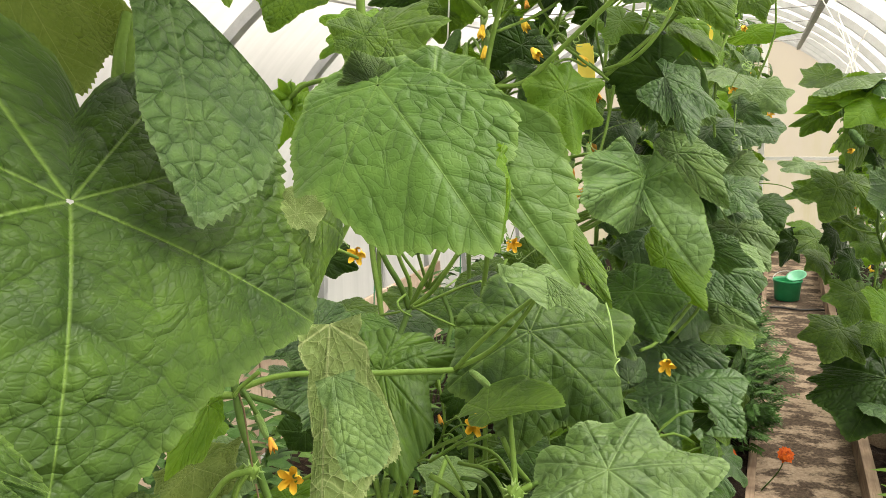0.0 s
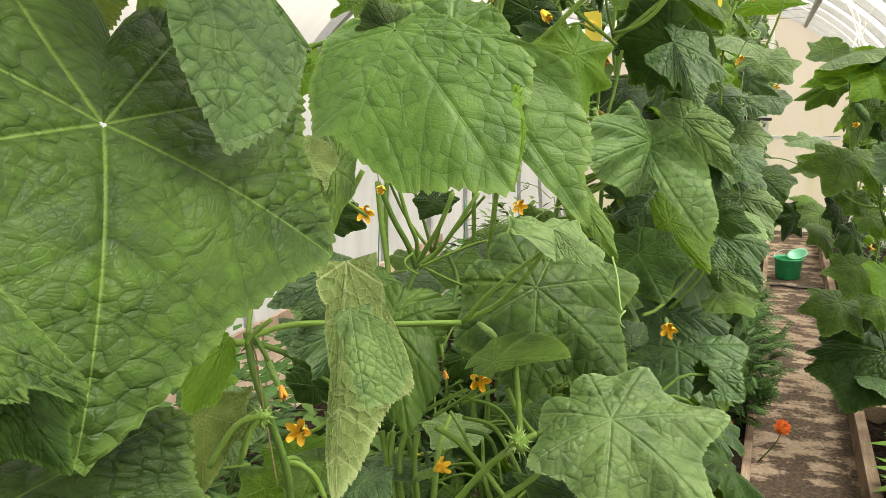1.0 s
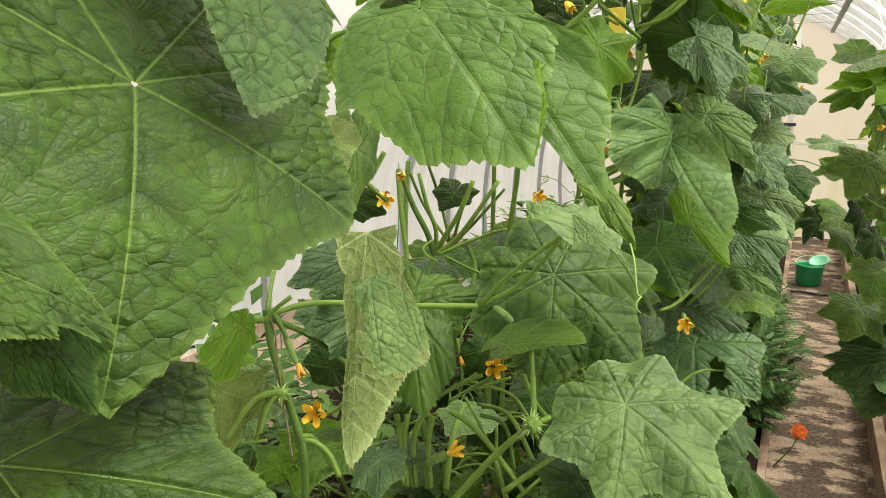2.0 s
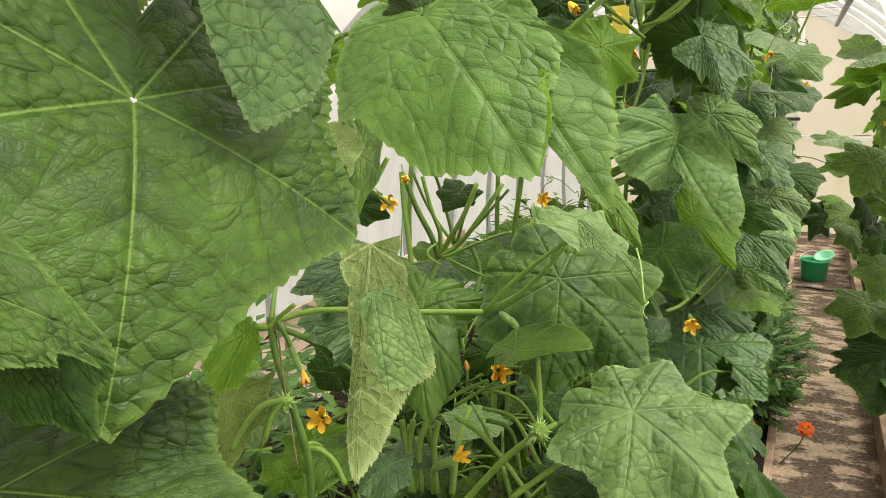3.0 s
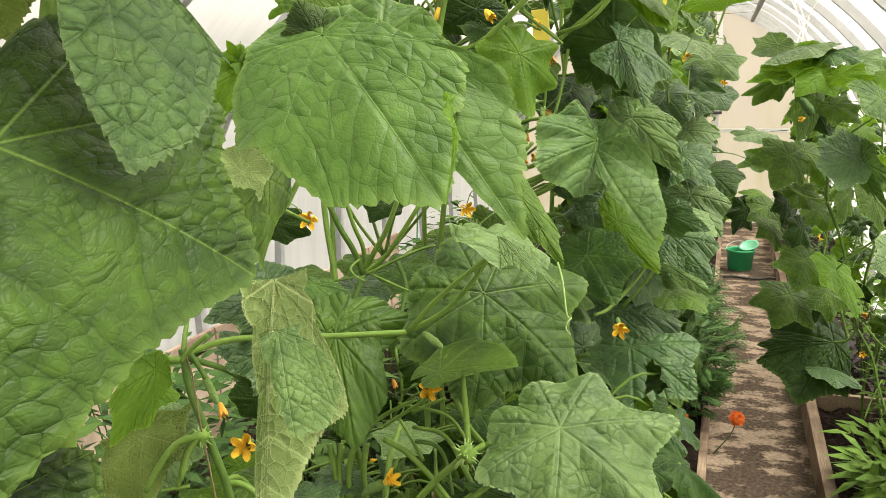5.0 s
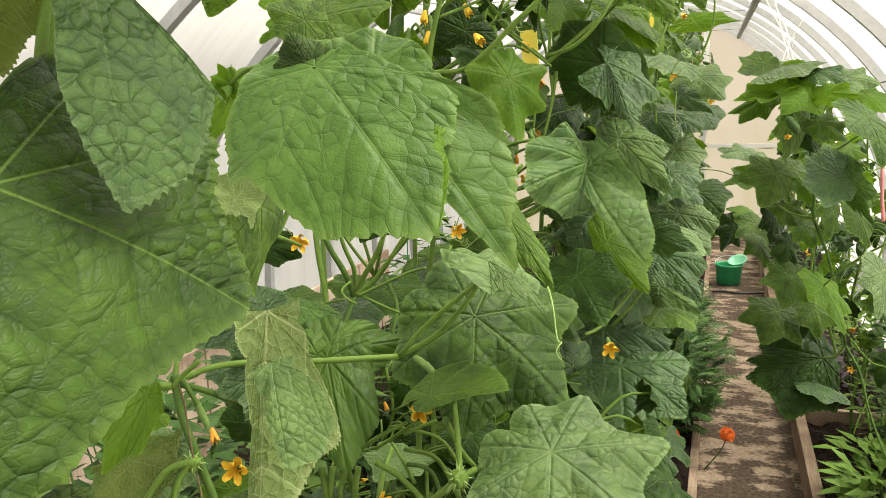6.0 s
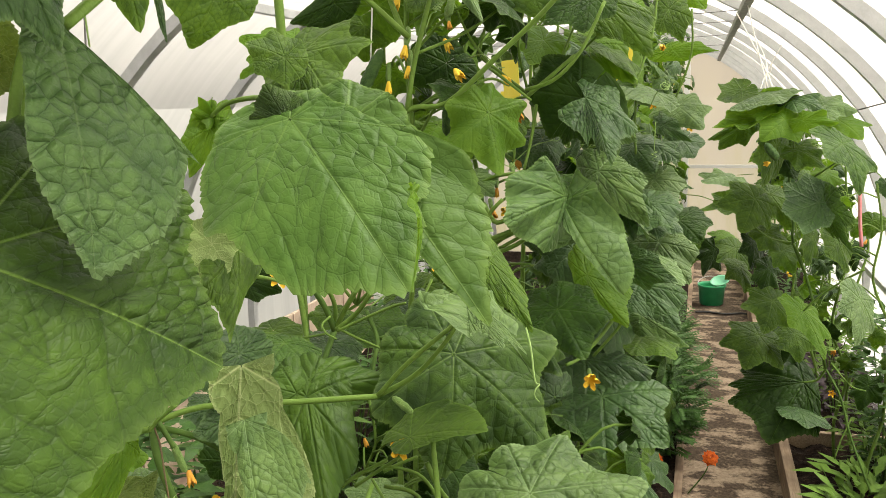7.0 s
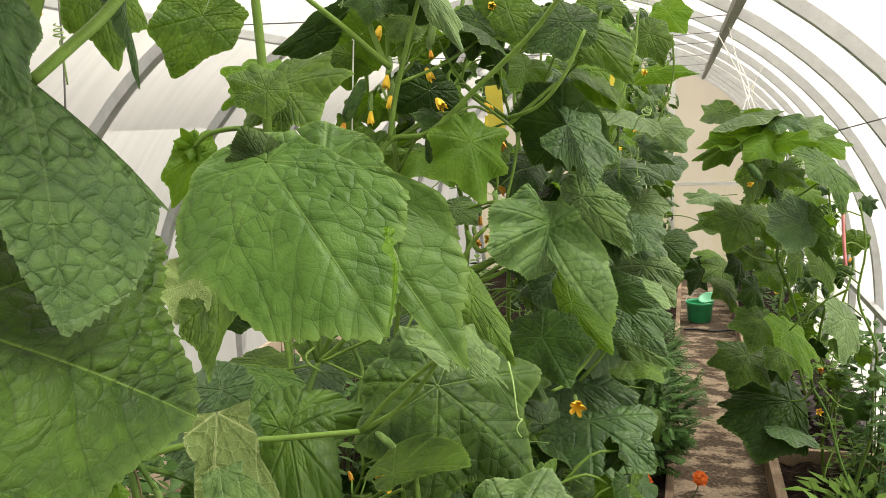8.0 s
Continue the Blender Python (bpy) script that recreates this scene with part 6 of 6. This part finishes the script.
tube('petiole', [(-0.237, 1.731, 1.256), (-0.266, 1.691, 1.218), (-0.299, 1.651, 1.186), (-0.323, 1.620, 1.179)], 0.0042, 0.0034, STEM, plant_c)
tube('petiole', [(-0.423, 1.306, 1.475), (-0.395, 1.308, 1.520), (-0.372, 1.305, 1.545)], 0.0036, 0.0029, STEM, plant_c)
# the joint low on the second plant, its shoots, and a hairy node beside it
swollen_joint(plant_b, (-0.620, 0.765, 1.274), 0.0085, 16, 3, 'swollen knobby joint')
swollen_joint(plant_b, (-0.344, 0.852, 1.250), 0.0105, 34, 8, 'hairy joint with bud tips')
tube('petiole', [(-0.609, 0.755, 1.282), (-0.633, 0.744, 1.275), (-0.649, 0.734, 1.255), (-0.664, 0.722, 1.225)], 0.0040, 0.0033, STEM, plant_b)
tube('petiole', [(-0.615, 0.752, 1.279), (-0.624, 0.744, 1.260), (-0.628, 0.737, 1.236)], 0.0030, 0.0025, STEM, plant_b)
tube('petiole', [(-0.631, 0.777, 1.365), (-0.621, 0.777, 1.350), (-0.614, 0.777, 1.338)], 0.0032, 0.0026, STEM_SHADED, plant_b)
tube('side_shoot', [(-0.603, 0.772, 1.390), (-0.620, 0.762, 1.375), (-0.628, 0.757, 1.364)], 0.0028, 0.0023, STEM, plant_b)
tube('dry_shoot', [(-0.626, 0.763, 1.366), (-0.619, 0.761, 1.348), (-0.614, 0.757, 1.321), (-0.607, 0.752, 1.288)], 0.0011, 0.0009, DRY, plant_b)
tube('dry_shoot', [(-0.602, 0.749, 1.270), (-0.597, 0.746, 1.250), (-0.587, 0.740, 1.208)], 0.0011, 0.0009, DRY, plant_b)
tube('petiole', [(-0.618, 0.798, 1.202), (-0.600, 0.804, 1.201), (-0.581, 0.807, 1.187), (-0.567, 0.806, 1.161)], 0.0042, 0.0034, STEM, plant_b)
tube('petiole', [(-0.732, 1.021, 1.122), (-0.711, 1.031, 1.133), (-0.696, 1.039, 1.145)], 0.0034, 0.0028, STEM, plant_b)
tube('petiole', [(-0.524, 0.994, 1.199), (-0.500, 1.006, 1.215), (-0.467, 1.022, 1.231)], 0.0032, 0.0026, STEM, plant_b)
tube('petiole', [(-0.490, 0.962, 1.199), (-0.462, 0.968, 1.181), (-0.433, 0.971, 1.152), (-0.389, 0.974, 1.097)], 0.0042, 0.0034, STEM, plant_b)
tube('petiole', [(-0.459, 0.992, 1.186), (-0.434, 0.999, 1.180), (-0.420, 1.000, 1.160), (-0.409, 0.993, 1.116)], 0.0032, 0.0026, STEM_SHADED, plant_b)
tube('petiole', [(-0.381, 0.933, 1.277), (-0.366, 0.931, 1.247), (-0.348, 0.932, 1.225)], 0.0034, 0.0028, STEM, plant_b)
tube('petiole', [(-0.340, 0.858, 1.246), (-0.331, 0.863, 1.252), (-0.320, 0.868, 1.260)], 0.0036, 0.0030, STEM_SHADED, plant_b)
tube('stem', [(-0.590, 1.004, 1.159), (-0.581, 0.998, 1.121), (-0.572, 0.987, 1.060)], 0.0046, 0.0038, STEM, plant_b)
tube('stem', [(-0.575, 1.009, 1.159), (-0.576, 1.000, 1.121), (-0.567, 0.989, 1.059)], 0.0046, 0.0038, STEM, plant_b)
tube('stem', [(-0.557, 1.016, 1.158), (-0.564, 1.004, 1.120), (-0.555, 0.993, 1.059)], 0.0046, 0.0038, STEM, plant_b)
tube('stem', [(-0.542, 1.021, 1.158), (-0.544, 1.011, 1.120), (-0.535, 1.000, 1.059)], 0.0046, 0.0038, STEM, plant_b)
# ---- end of the nearest plants ----


# ---- the rest of the rows ----
FILL = []
for i in range(16):
    rg = random.Random(500 + i)
    bent = [((rg.uniform(0.25, 0.4), 0.0), rg.uniform(60, 120), rg.uniform(20, 75), 0.10)] if i % 3 else []
    p, P, rim, faces, th = leaf_form(9, 80, 500 + i, arch=rg.uniform(0.4, 1.5), back=rg.uniform(0.2, 1.2), left=rg.uniform(0.4, 1.5), right=rg.uniform(0.4, 1.5), wavy=rg.uniform(0.07, 0.14), cup=rg.uniform(0.05, 0.09), lobed=rg.uniform(0.8, 1.3), folds=bent, relief_gain=1.6)
    FILL.append((p, P, rim, faces))
FILL_MESH = {}


def fill_mesh(i, material):
    if (i, material.name) not in FILL_MESH:
        FILL_MESH[i, material.name] = leaf_data("leaf", *FILL[i], material)
    return FILL_MESH[i, material.name]


def vine(at, height, spread, count, rng, label, face=1.0, mats=None, low=0.2, lean=0.0, scale=1.0):
    """A whole vine: a stem up its string, and leaves on stalks that face the path and droop."""
    x, y = at
    plant = thing("cucumber_plant", (x, y, 0.05), label, "plant", VINE)
    pts = [(x + rng.uniform(-0.04, 0.04) + lean * h, y + rng.uniform(-0.05, 0.05), 0.04 + height * h) for h in np.linspace(0, 1, 8)]
    tube("stem", pts, 0.008, 0.004, STEM, plant, steps=4, sides=6)
    line = spline(pts, 10)
    for i in range(count):
        h = low + (1 - low) * (i + rng.random()) / count
        node = line[int(h * (len(line) - 1))]
        a = rng.gauss(0, 1.0)
        out = Vector((face * math.cos(a), math.sin(a), 0))
        reach = spread * rng.uniform(0.45, 1.1)
        base = node + out * reach + Vector((0, 0, rng.uniform(-0.02, 0.10)))
        size = scale * rng.uniform(0.070, 0.118) * (1.0 if h < 0.85 else 0.75)
        tilt = rng.uniform(0.25, 1.35)
        tipdir = (out * math.cos(tilt) + Vector((rng.uniform(-0.35, 0.35), rng.uniform(-0.35, 0.35), -math.sin(tilt)))).normalized()
        nrm = (out * math.sin(tilt) + Vector((rng.uniform(-0.3, 0.3), rng.uniform(-0.3, 0.3), math.cos(tilt)))).normalized()
        ax = tipdir.cross(nrm).normalized()
        nrm = ax.cross(tipdir)
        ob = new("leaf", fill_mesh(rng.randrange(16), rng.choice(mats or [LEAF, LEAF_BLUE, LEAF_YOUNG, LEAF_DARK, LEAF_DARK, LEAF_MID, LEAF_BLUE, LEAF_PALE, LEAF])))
        ob.parent = plant
        rot = Matrix((ax, tipdir, nrm)).transposed().to_4x4()
        ob.matrix_local = Matrix.Translation(base - Vector(plant.location)) @ rot @ Matrix.Scale(size, 4)
        mid = node.lerp(base, 0.55) + Vector((0, 0, 0.03))
        tube("petiole", [node, mid, base], 0.0032, 0.0024, STEM, plant, steps=3, sides=5)
        if rng.random() < 0.16 and h > 0.3:
            q = node + out * reach * 0.5 + Vector((rng.uniform(-0.03, 0.03), rng.uniform(-0.03, 0.03), -0.03))
            flower(plant, q, (out.x, out.y, rng.uniform(-1, 0.3)), rng.uniform(0.022, 0.032), rng.choice([0, 0.03, 0.05]), rng.choice([PETAL, PETAL, WILTED]), rng.choice([0.35, 0.6, 0.9]))
    rg = random.Random(int(1000 * y))
    for i in range(12 if y < 4.2 and height > 1.2 else 0):
        a = line[int(rg.uniform(0.45, 0.98) * (len(line) - 1))] + Vector((face * spread * rg.uniform(0.2, 0.6), 0, 0))
        tendril(plant, a, a + Vector((face * rg.uniform(0.05, 0.14), rg.uniform(-0.10, 0.04), rg.uniform(-0.06, 0.10))), rg.randrange(1, 4), rg.uniform(0.005, 0.012))
    return plant


rng = random.Random(7)
y = 1.75
while y < 8.7:
    vine((-0.50 + rng.uniform(-0.06, 0.06), y), rng.uniform(1.95, 2.1), 0.27, (30 if y < 3 else 42) if y < 5 else 34, rng, "cucumber vine in a dense green row along the path", low=0.20)
    y += 0.26 if y < 4.5 else 0.36
for y in (1.35, 1.65, 2.0, 2.3, 2.6, 3.0, 3.4):
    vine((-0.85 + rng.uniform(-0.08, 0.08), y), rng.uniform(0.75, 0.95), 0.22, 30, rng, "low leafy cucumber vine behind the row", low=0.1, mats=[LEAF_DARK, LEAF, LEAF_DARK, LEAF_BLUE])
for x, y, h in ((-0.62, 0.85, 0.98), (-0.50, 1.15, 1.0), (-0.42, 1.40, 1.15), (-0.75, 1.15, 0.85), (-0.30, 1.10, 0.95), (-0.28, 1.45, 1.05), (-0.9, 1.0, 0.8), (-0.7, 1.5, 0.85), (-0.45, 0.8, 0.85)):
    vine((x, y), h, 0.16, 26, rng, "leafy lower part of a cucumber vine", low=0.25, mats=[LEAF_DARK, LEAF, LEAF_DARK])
for x, y, h in ((-0.72, 1.75, 2.0), (-0.60, 1.5, 2.05)):
    vine((x, y), h, 0.20, 16, rng, "tall cucumber vine with blossoms near its top", low=0.76, mats=[LEAF, LEAF_YOUNG, LEAF_DARK])
for x, y, h, n in ((0.60, 3.5, 1.30, 9), (0.52, 3.9, 1.45, 16), (0.60, 4.0, 1.35, 12), (0.50, 4.4, 1.5, 26), (0.58, 4.8, 1.5, 24), (0.50, 5.5, 1.5, 26), (0.58, 6.2, 1.5, 26), (0.50, 7.0, 1.5, 26), (0.56, 7.8, 1.5, 26)):
    vine((x, y), h, 0.24, n, rng, "open cucumber vine climbing strings beside the path", face=-0.6, low=0.34, mats=[LEAF, LEAF_DARK, LEAF_BLUE, LEAF, LEAF_YOUNG], scale=0.85)


# ---- low plants ----
def bushy(name, at, size, count, leaf_len, leaf_wide, material, label, category, seed, feathery=False):
    """A bush of many small leaves round its stems; feathery leaves carry pairs of leaflets."""
    rg = random.Random(seed)
    ob = thing(name, at, label, category)
    vs, fs = [], []

    def blade(p, d, n, length, wide):
        s = d.cross(n)
        s = s.normalized() * wide / 2 if s.length > 1e-4 else Vector((wide / 2, 0, 0))
        i = len(vs)
        droop = Vector((0, 0, -0.25 * length))
        vs.extend([p, p + d * length * 0.45 + s + droop * 0.2, p + d * length + droop, p + d * length * 0.45 - s + droop * 0.2, p + d * length * 0.45 - n * wide * 0.15])
        fs.extend([(i, i + 1, i + 4), (i + 1, i + 2, i + 4), (i + 2, i + 3, i + 4), (i + 3, i, i + 4)])

    for _ in range(count):
        a = rg.uniform(0, 6.283)
        r, h = math.sqrt(rg.random()), rg.random() ** 0.8
        c = Vector((size[0] * r * math.cos(a) * (0.5 + 0.5 * h), size[1] * r * math.sin(a) * (0.5 + 0.5 * h), size[2] * h))
        d = Vector((math.cos(a) + rg.uniform(-0.6, 0.6), math.sin(a) + rg.uniform(-0.6, 0.6), rg.uniform(-0.2, 0.9))).normalized()
        n = Vector((rg.uniform(-0.5, 0.5), rg.uniform(-0.5, 0.5), 1)).normalized()
        ln = leaf_len * rg.uniform(0.6, 1.25)
        if feathery:
            for k in range(6):
                q = c + d * ln * k / 6
                for sg in (-1, 1):
                    w = d.cross(n).normalized() * sg
                    blade(q, (w + d * 0.7).normalized(), n, ln * 0.36 * (1 - 0.07 * k), leaf_wide)
            blade(c, d, n, ln * 1.1, leaf_wide * 0.7)
        else:
            blade(c, d, n, ln, leaf_wide * rg.uniform(0.7, 1.2))
    mesh_object("foliage", vs, fs, material, ob, smooth=False)
    for k in range(7):
        a = rg.uniform(0, 6.283)
        e = Vector((size[0] * 0.6 * math.cos(a), size[1] * 0.6 * math.sin(a), size[2] * 0.85))
        v, f = tube_mesh([(0.02 * math.cos(a), 0.02 * math.sin(a), -0.05), e * 0.5 + Vector((0, 0, 0.03)), e], 0.004, 0.002, 4, 5)
        mesh_object("stem", v, f, STEM_SHADED, ob)
    return ob


def marigold_head(parent, at, r):
    rg = random.Random(int(abs(at[1]) * 1e3))
    vs, fs = [], []
    tilt = frame_of((0.1, -0.7, 0.7))
    at = Vector(at) - Vector(parent.location)
    for ring, (rad, h, n) in enumerate(((1.0, 0.0, 13), (0.72, 0.18, 11), (0.42, 0.32, 8), (0.15, 0.38, 5))):
        for k in range(n):
            a = 6.283 * (k + 0.5 * ring) / n + rg.uniform(-0.1, 0.1)
            d, t = tilt @ Vector((math.cos(a), math.sin(a), 0)), tilt @ Vector((-math.sin(a), math.cos(a), 0))
            p = at + tilt @ Vector((0, 0, r * h))
            i = len(vs)
            w = r * 0.30
            tipz = Vector((0, 0, r * rg.uniform(-0.15, 0.15)))
            vs.extend([p + d * r * rad * 0.25, p + d * r * rad * 0.8 + t * w, p + d * r * rad * 1.05 + tipz, p + d * r * rad * 0.8 - t * w])
            fs.append((i, i + 1, i + 2, i + 3))
    v, f = tube_mesh([at, at + Vector((-0.02, 0.03, -0.08)), at + Vector((-0.08, 0.05, -0.18))], 0.002, 0.003, 4, 5)
    mesh_object("flower_stalk", v, f, STEM_SHADED, parent)
    mesh_object("flower_head", vs, fs, MARI_RED, parent, "orange and red marigold bloom", smooth=False)


mari = bushy("marigold_bush", (-0.20, 3.95, 0.06), (0.18, 0.50, 0.38), 430, 0.10, 0.014, MARI_LEAF, "feathery dark green marigold bush spilling over the board", "plant", 3, True)
bushy("marigold_bush", (-0.26, 4.8, 0.06), (0.15, 0.5, 0.34), 320, 0.10, 0.014, MARI_LEAF, "feathery dark green marigold bush under the vines", "plant", 4, True)
marigold_head(mari, (-0.015, 3.205, 0.314), 0.03)
marigold_head(mari, (-0.202, 2.811, 0.465), 0.026)
bushy("weed_clump", (0.53, 3.15, 0.06), (0.16, 0.28, 0.21), 300, 0.115, 0.040, WEED, "fresh light green leafy clump in the bed", "plant", 5)
bushy("weed_clump", (0.66, 3.75, 0.06), (0.18, 0.2, 0.34), 220, 0.07, 0.022, WEED, "light green leafy clump on dark soil", "plant", 15)
bushy("leafy_bush", (0.69, 2.9, 0.06), (0.13, 0.40, 0.72), 560, 0.07, 0.032, MARI_LEAF, "dark green leafy bush beside the sheet wall", "plant", 11)
bushy("leafy_bush", (0.69, 3.7, 0.06), (0.13, 0.45, 0.72), 560, 0.07, 0.032, MARI_LEAF, "dark green leafy bush beside the sheet wall", "plant", 12)
bushy("purple_herb", (0.62, 4.45, 0.06), (0.22, 0.35, 0.28), 200, 0.07, 0.035, PURPLE, "dark purple leafy herb in the bed", "plant", 6)
bushy("leafy_bush", (0.64, 4.9, 0.06), (0.17, 0.6, 0.50), 420, 0.075, 0.03, WEED, "green leafy bush beside the sheet wall", "plant", 8)
bushy("leafy_bush", (0.62, 6.4, 0.06), (0.18, 0.9, 0.6), 420, 0.08, 0.03, MARI_LEAF, "green leafy bush beside the sheet wall", "plant", 9)
bushy("leafy_bush", (0.42, 7.4, 0.06), (0.2, 0.5, 0.4), 240, 0.06, 0.012, MARI_LEAF, "small flowering bush near the end of the path", "plant", 10, True)
for i, (x, y, h) in enumerate(((-1.35, 2.1, 0.7), (-1.4, 2.9, 0.75), (-1.3, 3.8, 0.8), (-1.5, 4.8, 0.8), (-1.35, 1.35, 0.9), (-1.6, 1.8, 0.85), (-1.25, 0.9, 0.95))):
    bushy("tomato_bush", (x, y, 0.05), (0.3, 0.42, h), 520, 0.09, 0.04, MARI_LEAF if i % 3 else STEM_SHADED, "leafy bush in the far bed by the wall", "plant", 20 + i)


# ---- bucket, traps, strings, wires ----
def lathe(name, rows, material, parent, label="", sides=32, at=(0, 0, 0), turn=None):
    vs, fs = [], []
    m = turn.to_matrix() if turn else Matrix.Identity(3)
    for r, z in rows:
        for k in range(sides):
            w = 6.28319 * k / sides
            vs.append(Vector(at) + m @ Vector((r * math.cos(w), r * math.sin(w), z)))
    for i in range(len(rows) - 1):
        for k in range(sides):
            j = (k + 1) % sides
            fs.append((i * sides + k, i * sides + j, (i + 1) * sides + j, (i + 1) * sides + k))
    fs.append(tuple(range(sides))[::-1])
    return mesh_object(name, vs, fs, material, parent, label)


bucket = thing("bucket", (0.03, 6.95, 0.004), "green plastic bucket with a bail standing on the path", "bucket")
lathe("body", [(0.0, 0.012), (0.088, 0.0), (0.092, 0.004), (0.104, 0.145), (0.111, 0.149), (0.111, 0.162), (0.106, 0.165), (0.101, 0.145), (0.088, 0.012), (0.0, 0.012)], BUCKET, bucket)
hoop = [(0.110 * math.cos(a), 0.02 + 0.09 * math.sin(a), 0.155 + 0.05 * math.sin(a)) for a in np.linspace(0, math.pi, 9)]
v, f = tube_mesh(hoop, 0.003, 0.003, 3, 6)
mesh_object("bail", v, f, STEEL, bucket, "thin wire bail")
bowl = thing("bowl", (0.10, 6.96, 0.166), "mint green plastic bowl resting on the bucket", "bowl")
lathe("shell", [(0.0, 0.0), (0.04, 0.0), (0.068, 0.032), (0.076, 0.035), (0.076, 0.04), (0.064, 0.034), (0.036, 0.007), (0.0, 0.007)], MINT, bowl, turn=Euler((0.35, -0.25, 0)))
v, f = tube_mesh([(-0.12 + 0.4 * t, -0.28 + 0.02 * math.sin(9 * t), 0.012) for t in np.linspace(0, 1, 9)], 0.008, 0.008, 3, 6)
hose = mesh_object("hose", [Vector(p) + Vector((0.03, 6.9, 0)) for p in v], f, DARK)
tagged(hose, "thin dark hose lying across the path", "hose")


def trap(at, size, turn):
    t = thing("sticky_trap", at, "yellow sticky insect trap hanging among the leaves", "insect trap", "yellow sticky traps")
    m = Euler((radians(4), radians(turn * 0.1), radians(turn)))
    part("card", box_bm((size[0], 0.002, size[1]), (0, 0, 0), 0.0006, m.to_quaternion()), TRAP, t, smooth=False)
    v, f = tube_mesh([(0, 0, size[1] / 2), (0.003, 0, size[1] / 2 + 0.15), (0, 0, size[1] / 2 + 0.3)], 0.0008, 0.0008, 2, 5)
    mesh_object("hanger", v, f, WIRE, t)


trap((-0.276, 2.415, 1.765), (0.062, 0.16), 10)
trap((-0.534, 2.109, 1.731), (0.05, 0.12), -25)
trap((-0.583, 2.306, 1.672), (0.05, 0.09), 5)


def strand(name, pts, r, material, label, category, group):
    v, f = tube_mesh(pts, r, r, 3, 5)
    return tagged(mesh_object(name, v, f, material), label, category, group)


strand('twine', [(-0.598, 1.364, 1.857), (-0.604, 1.358, 1.748), (-0.606, 1.344, 1.637)], 0.0013, TWINE, 'white twine holding up a vine', 'string', 'support strings')
strand('twine', [(-0.778, 0.904, 1.868), (-0.783, 0.908, 1.808), (-0.789, 0.908, 1.732)], 0.0013, WIRE, 'grey twine holding up a vine', 'string', 'support strings')
strand('twine', [(-0.952, 1.738, 1.429), (-0.933, 1.720, 1.276), (-0.910, 1.690, 1.125)], 0.0015, WIRE, 'grey twine holding up a vine', 'string', 'support strings')
strand('twine', [(-0.178, 2.268, 1.588), (-0.175, 2.263, 1.523), (-0.168, 2.255, 1.443)], 0.0013, TWINE, 'white twine holding up a vine', 'string', 'support strings')
strand('twine', [(0.062, 3.357, 2.023), (0.104, 3.267, 1.835), (0.138, 3.167, 1.694)], 0.0022, TWINE, 'loose white twine tied in a tangle', 'string', 'tangled twine over the vines')
strand('twine', [(0.031, 3.461, 1.994), (0.120, 3.267, 1.795), (0.156, 3.166, 1.694)], 0.0022, TWINE, 'loose white twine tied in a tangle', 'string', 'tangled twine over the vines')
strand('twine', [(0.182, 3.261, 1.860), (0.134, 3.267, 1.764), (0.105, 3.169, 1.686)], 0.0022, TWINE, 'loose white twine tied in a tangle', 'string', 'tangled twine over the vines')
strand('twine', [(0.088, 3.364, 1.911), (0.133, 3.266, 1.794), (0.123, 3.168, 1.695)], 0.0022, TWINE, 'loose white twine tied in a tangle', 'string', 'tangled twine over the vines')
strand('twine', [(0.152, 3.265, 1.793), (0.144, 3.267, 1.734), (0.166, 3.165, 1.684)], 0.0022, TWINE, 'loose white twine tied in a tangle', 'string', 'tangled twine over the vines')
strand('wire', [(0.278, 3.252, 1.586), (0.390, 3.037, 1.628), (0.506, 2.813, 1.674)], 0.0025, WIRE, 'thin grey wire stretched across the greenhouse', 'wire', 'overhead wires')
strand('ribbon', [(0.416, 3.013, 1.366), (0.420, 2.999, 1.265), (0.426, 2.986, 1.192)], 0.006, RIBBON, 'faded pink ribbon tied to a vine', 'ribbon', 'ribbons')
strand('stake', [(-1.254, 2.341, 1.206), (-1.243, 2.286, 0.965), (-1.213, 2.188, 0.669)], 0.0022, GREEN_STAKE, 'slim green plastic plant stake', 'stake', 'plant stakes')
strand('stake', [(-1.008, 2.460, 1.257), (-1.001, 2.411, 1.021), (-0.989, 2.351, 0.818)], 0.0022, GREEN_STAKE, 'slim green plastic plant stake', 'stake', 'plant stakes')
strand('stake', [(-1.456, 2.168, 0.983), (-1.439, 2.106, 0.787), (-1.414, 2.034, 0.600)], 0.0022, WIRE, 'slim dark plant stake', 'stake', 'plant stakes')
for wy in (2.5, 3.2, 3.85, 4.4, 5.4, 6.5, 7.6):
    strand("wire", [(0.065, wy, 2.035), (-0.73, wy + 0.05, 2.02), (CENTRE - 0.795, wy, 2.035)], 0.0022, WIRE, "thin grey wire stretched under the roof", "wire", "overhead wires")
for wx in (-0.3, -0.55):
    strand("wire", [(wx, -2.5, 2.06), (wx, 3.2, 2.04), (wx, 8.9, 2.06)], 0.0022, WIRE, "thin grey wire stretched under the roof", "wire", "overhead wires")
